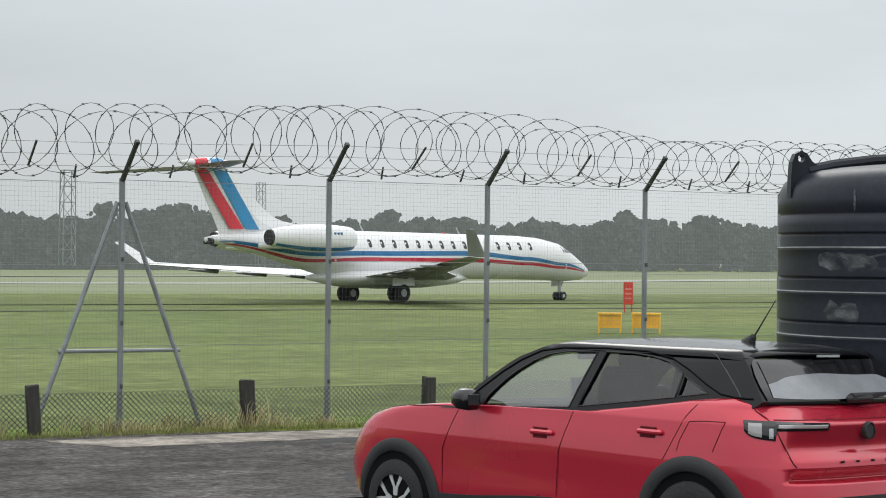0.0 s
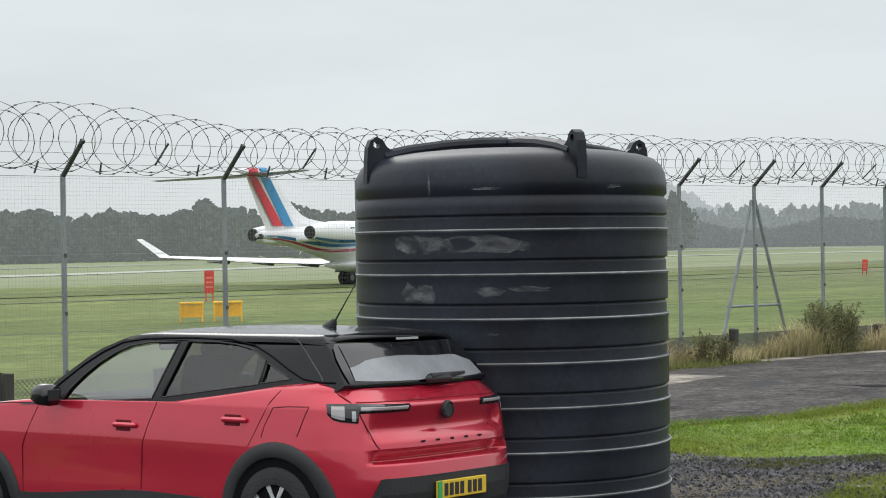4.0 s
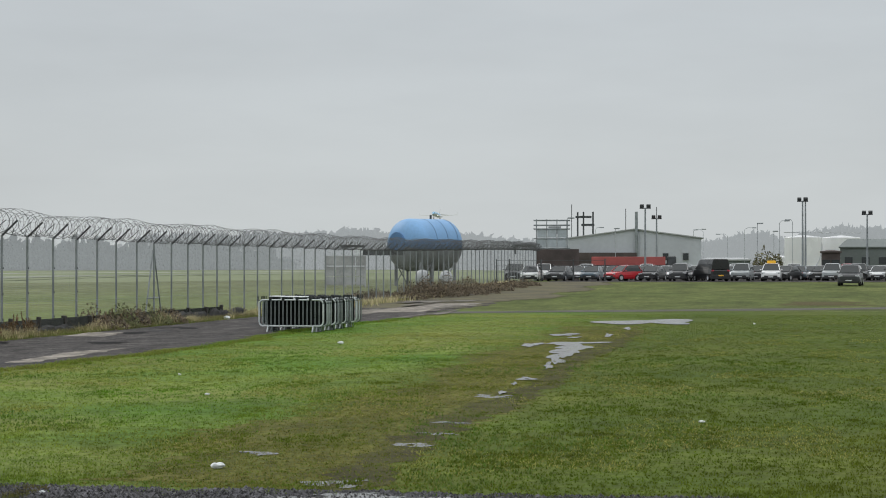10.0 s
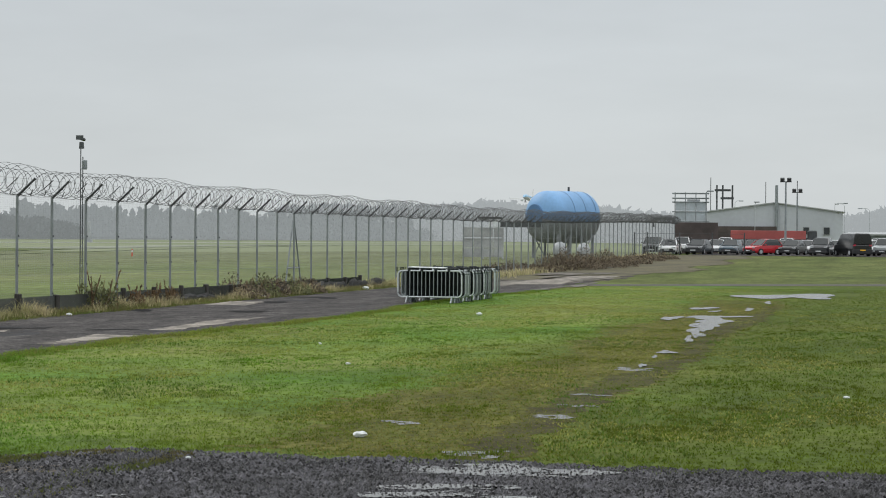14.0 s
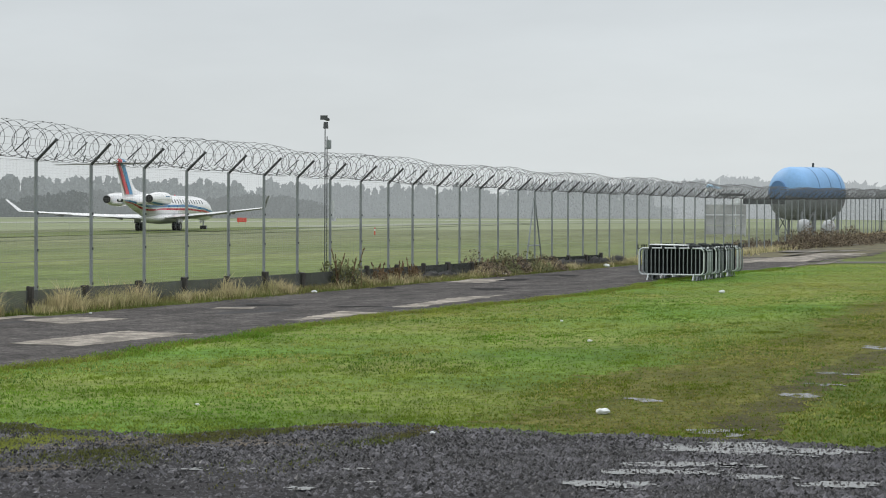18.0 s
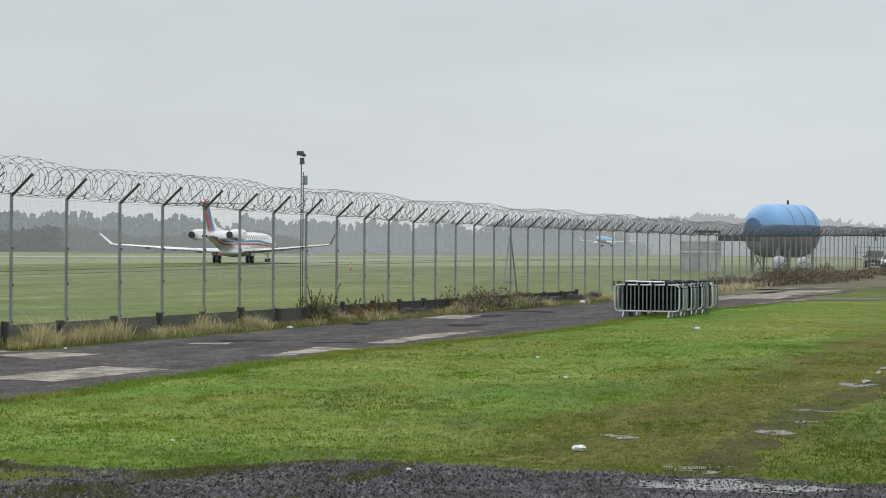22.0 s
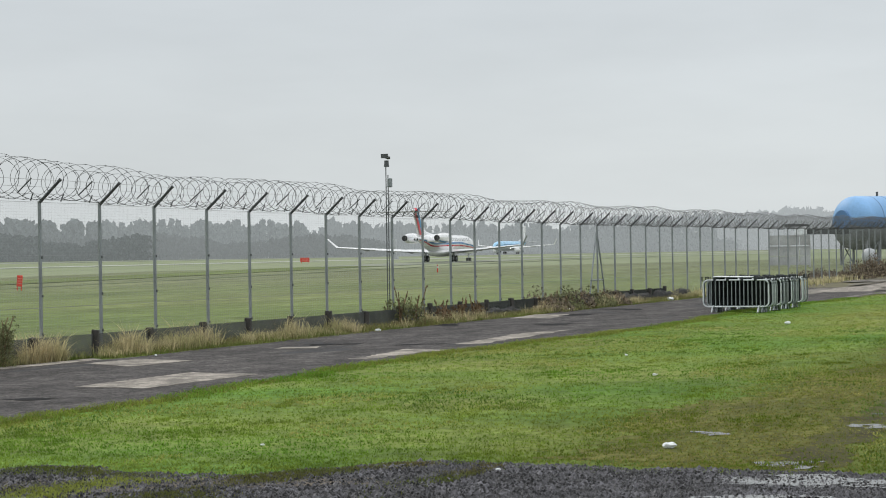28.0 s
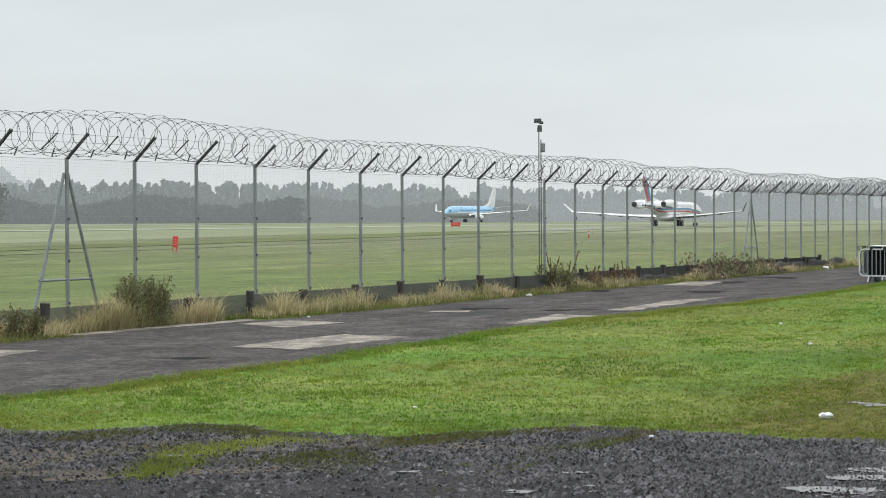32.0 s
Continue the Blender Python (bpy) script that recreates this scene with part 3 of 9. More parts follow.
# the wet surface's sky reflection is put into this pale colour
strip("taxiway", 240, 1200, lambda x: 106, lambda x: 119, mat("wet_pale_taxiway", (0.25, 0.27, 0.21), 0.8, 0, 0.15, 0.05, 1, 0.1, spec=0.1), 0.04, 20, "wet taxiway with its sky reflection painted pale, running away across the airfield", 0, 3, 15, "taxiway")
strip("taxiway", -400, 240, lambda x: 97 + 9 * sm(0, 240, x), lambda x: 108 + 11 * sm(0, 240, x), TAXIWAY, 0.04, 20, "damp green-grey taxiway across the airfield grass", 0, 3, 5, "taxiway")
strip("taxiway_verge", -400, 1200, lambda x: 86.5 + 9 * sm(0, 250, x), lambda x: 88.2 + 9 * sm(0, 250, x), mat("dark_wet_grass", (0.082, 0.110, 0.036), 0.9, 0, 0.3, 0.1, 2, 0.3), 0.03, 10, "dark strip of longer wet grass beside the taxiway", 0.3, 1, 6, "grass")
# a beaten track across the grass, and the cross path at its end
WORN = mat("worn_brown_turf", (0.086, 0.094, 0.019), 0.9, 0, 0.35, 0.5, 9, 0.8, col2=(0.128, 0.124, 0.034), spec=0.1)
speckle(WORN, 9, 0.25, edge=0.14)
speckle(WORN, 1.4, 0.25, (0.5, 1.5, 1), 0.14)
strip("worn_turf", 17.2, 66, lambda x: 3.55 + 0.25 * math.sin(x * 0.4), lambda x: 6.0 + 0.35 * math.sin(x * 0.31 + 1) + 0.3 * math.sin(x * 0.9), WORN, 0.003, 0.15, "trodden brownish turf along the wheel track", 0.28, 6, 8, "grass")
strip("worn_track", 16.5, 60, lambda x: 3.42 + 0.12 * math.sin(x * 0.35), lambda x: 3.98 + 0.15 * math.sin(x * 0.3 + 1), MUD, 0.005, 0.25, "muddy worn wheel rut through the grass", 0.16, 3, 7, "track")
V, F = [], []
for i in range(50):
    y = 14.2 - 1.5 * i
    for w in (-2.0, 2.0):
        x = 91.5 - (y - 3) * 0.57 + w + 0.3 * math.sin(i * 1.3 + w)
        V.append((x, y, lay(x, y) + 0.014))
    if i:
        F.append((2 * i - 2, 2 * i - 1, 2 * i + 1, 2 * i))
tagged(new("cross_path", data("cross_path", V, F, mat("gritty_path", (0.085, 0.083, 0.074), 0.85, 0, 0.4, 0.8, 12, 0.6, col2=(0.13, 0.125, 0.11), spec=0.12))), "narrow asphalt path crossing the grass", "path", kind="structure")

PATCHES = [  # corners of pale concrete slabs let into the road, and how crumbled their edges are
    ((24.9, 16.4), (28.4, 16.35), (28.25, 14.97), (24.85, 15.07), 0.10),
    ((30.55, 19.85), (32.0, 19.6), (31.8, 18.23), (29.8, 18.4), 0.04),
    ((36.0, 18.72), (36.6, 18.8), (37.1, 18.15), (36.4, 17.9), 0.06),
    ((32.6, 15.35), (36.2, 15.68), (35.9, 14.76), (32.6, 14.98), 0.22),
    ((38.3, 15.5), (43.7, 15.95), (45.4, 15.35), (38.2, 14.9), 0.22),
    ((53.5, 19.9), (56.9, 20.3), (56.8, 19.1), (53.4, 18.6), 0.12),
    ((6.8, 20.2), (13.5, 20.2), (13.4, 19.3), (7.3, 19.2), 0.06),
    ((19.9, 18.6), (22.8, 19.62), (23.0, 18.55), (21.2, 18.1), 0.06),
    ((26.4, 20.78), (32.2, 20.72), (31.9, 20.28), (26.4, 20.36), 0.05),
    ((84, 18.0), (104, 17.6), (106, 15.0), (86, 15.0), 0.5),
]
for n, (*quad, crumble) in enumerate(PATCHES):
    bm = bmesh.new()
    pts = []
    for i in range(4):
        a, b = Vector(quad[i]), Vector(quad[(i + 1) % 4])
        k = max(4, int((b - a).length / 0.16))
        for q in range(k):
            p = a.lerp(b, q / k)
            w = Vector((p.x * 1.7, p.y * 1.7, n))
            fine = Vector((p.x * 6.0, p.y * 6.0, n))
            pts.append((p.x + crumble * (1.1 * noise.noise(w) + 0.5 * noise.noise(fine)), p.y + crumble * (0.7 * noise.noise(w + Vector((9, 0, 0))) + 0.4 * noise.noise(fine + Vector((9, 0, 0)))), lay(p.x, p.y) + 0.012))
    slab(bm, pts[::-1], (0, 0, 1), 0.006)
    tagged(part("concrete_patch", bm, CONCRETE), "pale worn concrete patch let into the road", "road patch", "concrete patches", "structure")
# flat black blots paint the shade along pothole edges
for n, (x, y, rx, ry) in enumerate(((37.9, 18.25, 0.42, 0.34), (48.4, 19.8, 0.38, 0.5), (22.6, 15.6, 0.40, 0.13), (38.0, 16.35, 0.40, 0.26), (56.4, 18.7, 0.5, 0.6), (49.0, 17.0, 0.7, 0.36), (61.5, 18.7, 0.6, 0.6))):
    blot("pothole", x, y, rx, ry, WELL, 0.0185, "dark shaded edge of a pothole, painted flat on the asphalt", seed=700 + n, n=48, rough=0.7, turn=-1.2, category="pothole", kind="structure")

for i, (x, y, rx, ry, turn) in enumerate([
    (17.5, 3.76, 0.30, 0.24, -1.1), (20.25, 5.19, 0.18, 0.22, -1.17), (21.45, 3.76, 0.2, 0.26, -1.0), (23.0, 3.72, 0.12, 0.22, -1.1), (24.7, 3.8, 0.14, 0.24, -0.8), (29.9, 3.92, 0.32, 0.3, -0.5), (34.4, 4.02, 0.5, 0.16, 0),
    (51.2, 4.75, 1.3, 0.66, -0.25), (49.4, 4.62, 1.9, 0.60, 0.05), (46.9, 4.45, 2.3, 0.42, 0.08), (44.3, 4.34, 2.2, 0.28, 0.08), (41.6, 4.22, 1.9, 0.17, 0.08), (39.2, 4.14, 1.3, 0.11, 0.08), (57.6, 5.65, 1.2, 0.45, 0.1), (55.2, 5.1, 0.6, 0.2, 0.09), (49.8, 5.72, 1.3, 0.3, 0.11), (57.2, 4.26, 1.2, 0.17, 0.07), (46.4, 4.66, 0.96, 0.16, 0.1), (71.9, 3.85, 4.4, 2.1, 0.06), (63.8, 4.15, 1.2, 0.19, 0.06), (34.5, 4.08, 0.53, 0.08, 0.12), (32.9, 4.05, 0.41, 0.06, 0.12), (30.5, 3.96, 0.56, 0.06, 0.13), 
    (15.95, 3.35, 0.80, 0.36, -1.25), (15.95, 2.62, 0.42, 0.22, -1.2), (14.8, 3.5, 0.55, 0.16, -1.2), (14.85, 3.05, 0.25, 0.10, -1.2), (14.28, 3.5, 0.50, 0.16, -1.1), (14.25, 2.85, 0.34, 0.12, -1.3), (13.4, 3.68, 0.42, 0.20, -1.28), (14.05, 2.2, 0.3, 0.16, -1.3), (13.2, 6.7, 0.62, 0.07, -1.18), (13.55, 5.8, 0.25, 0.06, -1.0), (12.99, 5.28, 0.25, 0.06, -1.2), (12.5, 5.75, 0.18, 0.10, -0.46), (15.9, 4.2, 0.4, 0.1, -1.2), (13.1, 9.3, 0.32, 0.06, -1.1)]):
    if 16.9 < x < 30:
        for k in range(4):
            blot("puddle", 0.985 * x + 0.7 * rx * math.sin(2.1 * k + i), y + 0.7 * ry * math.cos(1.7 * k + i), rx * (0.62 - 0.1 * k), ry * (0.55 - 0.08 * k), WATER, 0.009 + 0.0005 * k, "still rainwater puddle mirroring the grey sky", seed=220 + 9 * i + k, turn=turn, rough=0.7, n=34)
        continue
    if x < 17:
        seep(x, y, rx * 1.08, ry * 1.35, 20 + i, turn)
        continue
    blot("puddle", 0.99 * x, 0.99 * y, rx * (0.85 if x < 60 else 0.80), ry * (0.78 if x < 60 else 0.70), WATER, 0.015 + 0.0004 * i, "still rainwater puddle mirroring the grey sky", seed=20 + i, turn=turn, rough=0.5, n=60)


# ---------- security fence ----------
FY = 21.5
POSTX = [0.8, 3.3, 5.7, 8.16, 10.9, 13.23, 15.79, 18.2, 20.6, 23.0, 25.46, 27.53, 29.56, 31.6, 33.74, 35.89, 38.18, 40.2, 42.36, 44.35, 46.38, 48.53, 50.69, 52.79, 54.76, 56.9, 58.97, 60.95, 62.86, 65.07, 67.02, 69.14, 71.23, 73.28, 75.28, 77.19, 79.47, 81.68, 83.8, 86.02, 88.12, 90.53, 92.82, 95.1]
POSTX += [95.1 + 2.2 * i for i in range(1, 44)]


def top_z(x):
    return 3.05 - 0.13 * sm(12, 6, x) + 0.05 * sm(20, 30, x) * sm(40, 32, x) - 0.12 * sm(36, 64, x) + 0.04 * sm(68, 90, x)


def fence():
    root = tagged(empty("security_fence", pose(0, FY, 0)), "tall galvanised mesh security fence topped with coiled razor wire", "fence")
    # posts share one mesh of unit height
    bm = bmesh.new()
    rod(bm, (0, 0, 0), (0, 0, 1), 0.036, n=10)
    rod(bm, (0, 0, 0.0), (0, 0, 0.012), 0.08, n=10)
    pm = bpy.data.meshes.new("post")
    bm.to_mesh(pm)
    bm.free()
    pm.materials.append(GALV)
    bm = bmesh.new()
    rod(bm, (0, 0, -0.03), (0, -0.47, 0.40), 0.034, 0.030, n=8)
    box(bm, (0, -0.47, 0.40), (0.05, 0.05, 0.05), Matrix.Rotation(radians(40), 3, "X"))
    am = bpy.data.meshes.new("arm")
    bm.to_mesh(am)
    bm.free()
    am.materials.append(DARKSTEEL)
    clip = bmesh.new()
    box(clip, (0, -0.045, 0), (0.03, 0.02, 0.05))
    cm = bpy.data.meshes.new("clip")
    clip.to_mesh(cm)
    clip.free()
    cm.materials.append(DARKSTEEL)
    rnd = random.Random(11)
    for x in POSTX:
        g, h = lay(x, FY), top_z(x)
        p = part("post", pm, GALV, root)
        p.matrix_local = Matrix.Translation((x, 0, g)) @ Matrix.Diagonal((1, 1, h, 1))
        a = part("arm", am, DARKSTEEL, root)
        a.matrix_local = pose(x, 0, g + h, 0, 0, rnd.uniform(-3, 3))
        if x < 60:
            for z in (0.5, 1.25, 2.0):
                c = part("clip", cm, DARKSTEEL, root)
                c.location = (x, 0, g + z)
    # raking struts of the braced posts
    for bx in (8.16, 27.53, 67.02):
        g = lay(bx, FY)
        for s in (-1, 1):
            bm = bmesh.new()
            rod(bm, (bx + s * 0.05, 0.02, g + top_z(bx) - 0.28), (bx + s * 1.06, 0.02, g - 0.05), 0.03, n=8)
            part("strut", bm, GALV, root)
        bm = bmesh.new()
        rod(bm, (bx - 0.76, 0.02, g + 0.92), (bx + 0.76, 0.02, g + 0.92), 0.024, n=8)
        part("tie_bar", bm, GALV, root)
    # welded mesh, panel by panel
    for x0, x1 in zip(POSTX, POSTX[1:]):
        g0, g1, h = lay(x0, FY), lay(x1, FY), min(top_z(x0), top_z(x1))
        V, F = [], []

        def wire(a, b, r):
            k = len(V)
            d = (r, 0, 0) if abs(a[2] - b[2]) > 0.5 else (0, 0, r)
            for p in (a, b):
                V.extend(((p[0] - d[0], p[1], p[2] - d[2]), (p[0] + d[0], p[1], p[2] + d[2]), (p[0], p[1] + r * 1.6, p[2])))
            F.extend(((k, k + 1, k + 4, k + 3), (k + 1, k + 2, k + 5, k + 4), (k + 2, k, k + 3, k + 5)))

        pitch = 0.05 if x0 < 34 else 0.1
        r = 0.0008 if x0 < 34 else 0.0010
        n = int((x1 - x0) / pitch)
        for i in range(1, n):
            x = x0 + (x1 - x0) * i / n
            g = g0 + (g1 - g0) * i / n
            wire((x, 0, g + 0.08), (x, 0, g + h - 0.02), r)
        for i in range(int((h - 0.06) / 0.055)):
            z = 0.08 + 0.055 * i
            wire((x0, 0, g0 + z), (x1, 0, g1 + z), r)
        for z, rr in ((h - 0.02, 0.0035), (h * 0.66, 0.003), (h * 0.33, 0.003)):
            wire((x0, -0.035, g0 + z), (x1, -0.035, g1 + z), rr)
        part("mesh_panel", data("mesh_panel", V, F, WIRE), WIRE, root)
    # line wires and droppers along the arms
    for dy, dz in ((-0.16, 0.13), (-0.31, 0.26), (-0.45, 0.39)):
        bm = bmesh.new()
        tube(bm, [(x, dy, lay(x, FY) + top_z(x) + dz) for x in POSTX], 0.004, 3)
        part("line_wire", bm, WIRE, root)
    bm = bmesh.new()
    box(bm, (0, -0.34, 0.27), (0.022, 0.018, 0.42), Matrix.Rotation(radians(50), 3, "X"))
    dm = bpy.data.meshes.new("dropper")
    bm.to_mesh(dm)
    bm.free()
    dm.materials.append(DARKSTEEL)
    bm = bmesh.new()
    box(bm, (0, -0.1, 0.08), (0.02, 0.016, 0.17), Matrix.Rotation(radians(24), 3, "X"))
    sm_ = bpy.data.meshes.new("short_dropper")
    bm.to_mesh(sm_)
    bm.free()
    sm_.materials.append(DARKSTEEL)
    for x0, x1 in zip(POSTX, POSTX[1:]):
        if x1 > 110:
            break
        for k, me in ((0.5, dm), (0.25, sm_), (0.75, sm_)):
            x = x0 + (x1 - x0) * (k + rnd.uniform(-0.06, 0.06))
            d = part(me.name, me, DARKSTEEL, root)
            d.matrix_local = pose(x, 0, lay(x, FY) + top_z(x), 0, rnd.uniform(-8, 8), 0)
    # razor wire: two crossing coils
    for name, phase, hand, radius in (("razor_coil", 0.0, 1, 0.405), ("razor_coil", 1.9, -1, 0.375)):
        V, F, barbs = [], [], []
        seg = 22
        x, a, i = POSTX[0], phase, 0
        pitch = 0.52
        while x < POSTX[-1]:
            rr = radius * (1 - 0.13 * sm(13, 17, x) * (1 - sm(22, 28, x)) - 0.14 * sm(28.5, 33, x)) * (1 + 0.10 * math.sin(x * 0.62 + phase) + 0.05 * math.sin(x * 1.9))
            cz = lay(x, FY) + top_z(x) + 0.43 - 0.07 * sm(13, 17, x) * (1 - sm(22, 28, x)) - 0.09 * sm(28.5, 33, x) + 0.04 * math.sin(x * 0.62 + phase + 0.4)
            c, s = math.cos(a), math.sin(a)
            wob = 0.05 * math.sin(a * 0.37 + x) + -0.30 * math.cos(a)
            p = (x + wob, -0.26 + 0.86 * rr * c, cz + rr * s)
            w = (0.0045 if i % 2 else 0.0075) * (1 + max(0, x - 30) / 110)
            V += [(p[0] - w, p[1], p[2]), (p[0] + w, p[1], p[2]), (p[0], p[1] + w * c * 1.2, p[2] + w * s * 1.2)]
            if i:
                k = 3 * (i - 1)
                F += [(k, k + 1, k + 4, k + 3), (k + 1, k + 2, k + 5, k + 4), (k + 2, k, k + 3, k + 5)]
            if i % 2 == 0 and x < 70:
                barbs.append((Vector(p), a, w))
            i += 1
            a += hand * 2 * math.pi / seg
            x += pitch / seg * (1 + 0.35 * math.sin(i * 0.071 + phase))
        for p, a, w in barbs:
            k, u, v = len(V), Vector((0.024, 0, 0)), Vector((0, math.cos(a), math.sin(a))) * 0.011
            V += [tuple(p - u - v), tuple(p + v * 0.4), tuple(p + u - v), tuple(p - u + v), tuple(p - v * 0.4), tuple(p + u + v)]
            F += [(k, k + 1, k + 2), (k + 3, k + 4, k + 5)]
        part(name, data(name, V, F, RAZOR), RAZOR, root, "coil of dark razor wire")
    return root


fence()

SCAR = mat("trampled_mud", (0.085, 0.066, 0.034), 0.9, 0, 0.4, 0.5, 6, 0.6, col2=(0.105, 0.098, 0.036), spec=0.1)
WEEDY = mat("weedy_dirt", (0.10, 0.090, 0.066), 0.9, 0, 0.45, 0.35, 4, 0.6, col2=(0.15, 0.14, 0.085), spec=0.1)
strip("muddy_scar", 102.5, 111, lambda x: -5.6 + 0.6 * math.sin(x * 0.9), lambda x: -1.6 - 0.5 * math.sin(x * 0.7 + 1), SCAR, 0.012, 0.4, "trampled muddy patch in the far grass", 0.5, 5, 21, "mud")
strip("weedy_ground", 94, 176, lambda x: 14.9 - 2.3 * sm(95, 126, x) + 0.8 * math.sin(x * 0.3), lambda x: 23.5 + 0.5 * math.sin(x * 0.4), WEEDY, 0.017, 0.8, "brown weedy dirt where the road runs out", 0.6, 8, 22, "dirt")


# ---------- low timber and chain-link fence before it ----------
STUBX = [4.4, 6.98, 9.62, 12.1, 14.4, 16.8, 19.2, 21.6, 24.0, 26.3, 28.5, 30.66, 32.8, 34.93, 37.12, 39.23, 41.35, 43.5, 45.7, 47.9, 50.1, 52.3, 54.5, 56.7, 58.9, 61.1, 63.3, 65.5, 67.7, 69.9, 72.1, 74.3]


def low_fence():
    root = tagged(empty("low_fence", pose(0, 21.05, 0)), "low chain-link fence on rotten dark timber stakes", "fence")
    rnd = random.Random(17)
    for x in STUBX:
        h = 0.52 + rnd.uniform(-0.04, 0.06)
        bm = bmesh.new()
        box(bm, (0, 0, h / 2 - 0.05), (0.15, 0.13, h + 0.1), bevel=0.012)
        for v in bm.verts:
            v.co += Vector((rnd.uniform(-0.008, 0.008), rnd.uniform(-0.008, 0.008), rnd.uniform(-0.012, 0.012)))
        s = part("stake", bm, OLDWOOD, root)
        s.matrix_local = pose(x, 0, 0, rnd.uniform(-3, 3), rnd.uniform(-4, 4), rnd.uniform(-15, 15))
    for x0, x1 in zip(STUBX, STUBX[1:]):
        V, F = [], []
        h = 0.44

        def wire(a, b):
            k, r = len(V), 0.0055 if x0 < 22 else 0.0062
            for p in (a, b):
                V.extend(((p[0] - r, p[1], p[2]), (p[0] + r, p[1], p[2]), (p[0], p[1] + 2 * r, p[2])))
            F.extend(((k, k + 1, k + 4, k + 3), (k + 1, k + 2, k + 5, k + 4), (k + 2, k, k + 3, k + 5)))

        d = 0.065 if x0 < 20 else 0.042
        k = int((x1 - x0 + h) / d) + 1
        for i in range(k):
            a = x0 - h + i * d
            for sgn in (1, -1):
                lo, hi = max(a, x0), min(a + h, x1)
                if hi - lo > 0.01:
                    z0, z1 = lo - a, hi - a
                    if sgn < 0:
                        z0, z1 = h - z0, h - z1
                    wire((lo, 0.004 * sgn, 0.03 + z0), (hi, 0.004 * sgn, 0.03 + z1))
        wire((x0, 0, 0.47), (x1, 0, 0.46))
        part("chain_link", data("chain_link", V, F, DARKSTEEL), DARKSTEEL, root)


low_fence()


# ---------- black water tank ----------
def shard_on(root, rnd, R, az, zc, w, h):
    V, F = [(R * 1.003 * math.cos(radians(az)), R * 1.003 * math.sin(radians(az)), zc)], []
    n = 14
    for i in range(n):
        a = 6.283 * i / n
        q = rnd.uniform(0.7, 1.1)
        ang = radians(az) + w / 2 / R * q * math.cos(a)
        V.append((R * 1.003 * math.cos(ang), R * 1.003 * math.sin(ang), zc + h / 2 * q * math.sin(a)))
        F.append((0, i + 1, (i + 1) % n + 1))
    part("scuff", data("scuff", V, F, SCUFF), SCUFF, root, "pale scuffed patch")


def water_tank():
    root = tagged(empty("water_tank", pose(9.87, 9.93, 0.008)), "tall ribbed black plastic water tank standing on the gravel", "water tank")
    R = 1.13
    prof = [(R * 0.985, 0.0), (R, 0.03)]
    z = 0.32
    while z < 2.2:
        prof += [(R, z - 0.10), (R, z - 0.03), (R * 1.002, z - 0.022), (R * 1.004, z - 0.008), (R * 0.9905, z + 0.003), (R * 0.990, z + 0.008), (R * 0.990, z + 0.074), (R * 0.990, z + 0.08), (R * 0.984, z + 0.084), (R * 0.983, z + 0.094), (R * 0.998, z + 0.100), (R, z + 0.104), (R, z + 0.110), (R, z + 0.15)]
        z += 0.301
    prof += [(R, 2.33), (R * 0.985, 2.345), (R * 0.985, 2.36), (R, 2.375), (R, 2.45), (R * 0.99, 2.53), (R * 0.965, 2.585), (R * 0.915, 2.630), (R * 0.84, 2.657), (R * 0.70, 2.683), (R * 0.50, 2.705), (R * 0.25, 2.720), (R * 0.02, 2.724)]
    bm = bmesh.new()
    lathe(bm, prof, 96)
    shell = part("shell", bm, BLACKPOLY, root, smooth=True)
    # worn, wet ledges: their sky glint is put into a pale ring
    z = 0.32
    while z < 2.2:
        bm = bmesh.new()
        tube(bm, [(R * 1.003 * math.cos(2 * math.pi * k / 96), R * 1.003 * math.sin(2 * math.pi * k / 96), z - 0.004) for k in range(96)], 0.0075, 5, closed=True)
        part("rib_edge", bm, WORNEDGE, root, "worn rib edge, its sky glint painted pale")
        z += 0.301
    # radial lifting lugs with an eye
    for az in (70.6, 160.6, 250.6, 340.6):
        bm = bmesh.new()
        m = Matrix.Rotation(radians(az), 4, "Z")
        outer = [(R * 1.004, 2.47), (R * 1.000, 2.62), (R * 0.993, 2.72), (R * 0.972, 2.775), (R * 0.935, 2.798), (R * 0.895, 2.778), (R * 0.865, 2.725), (R * 0.80, 2.68), (R * 0.84, 2.58), (R * 0.93, 2.49)]
        hole = [(R * 0.935 + 0.026 * math.cos(0.7 * k), 2.742 + 0.026 * math.sin(0.7 * k)) for k in range(9)]
        for y in (-0.036, 0.036):
            o = [bm.verts.new((x, y, zz)) for x, zz in outer]
            h = [bm.verts.new((x, y, zz)) for x, zz in hole]
            edges = [bm.edges.new((o[i], o[(i + 1) % len(o)])) for i in range(len(o))] + [bm.edges.new((h[i], h[(i + 1) % 9])) for i in range(9)]
            bmesh.ops.triangle_fill(bm, edges=edges, use_beauty=True)
            if y < 0:
                lo_o, lo_h = o, h
        for lo, hi in ((lo_o, o), (lo_h, h)):
            for i in range(len(lo)):
                bm.faces.new((lo[i], lo[(i + 1) % len(lo)], hi[(i + 1) % len(lo)], hi[i]))
        bmesh.ops.recalc_face_normals(bm, faces=bm.faces)
        bmesh.ops.transform(bm, matrix=m, verts=bm.verts)
        part("lifting_lug", bm, BLACKPOLY, root)
    # two ribs across the crown
    for az in (70.6, 160.6, 250.6, 340.6):
        bm = bmesh.new()
        m = Matrix.Rotation(radians(az), 4, "Z")
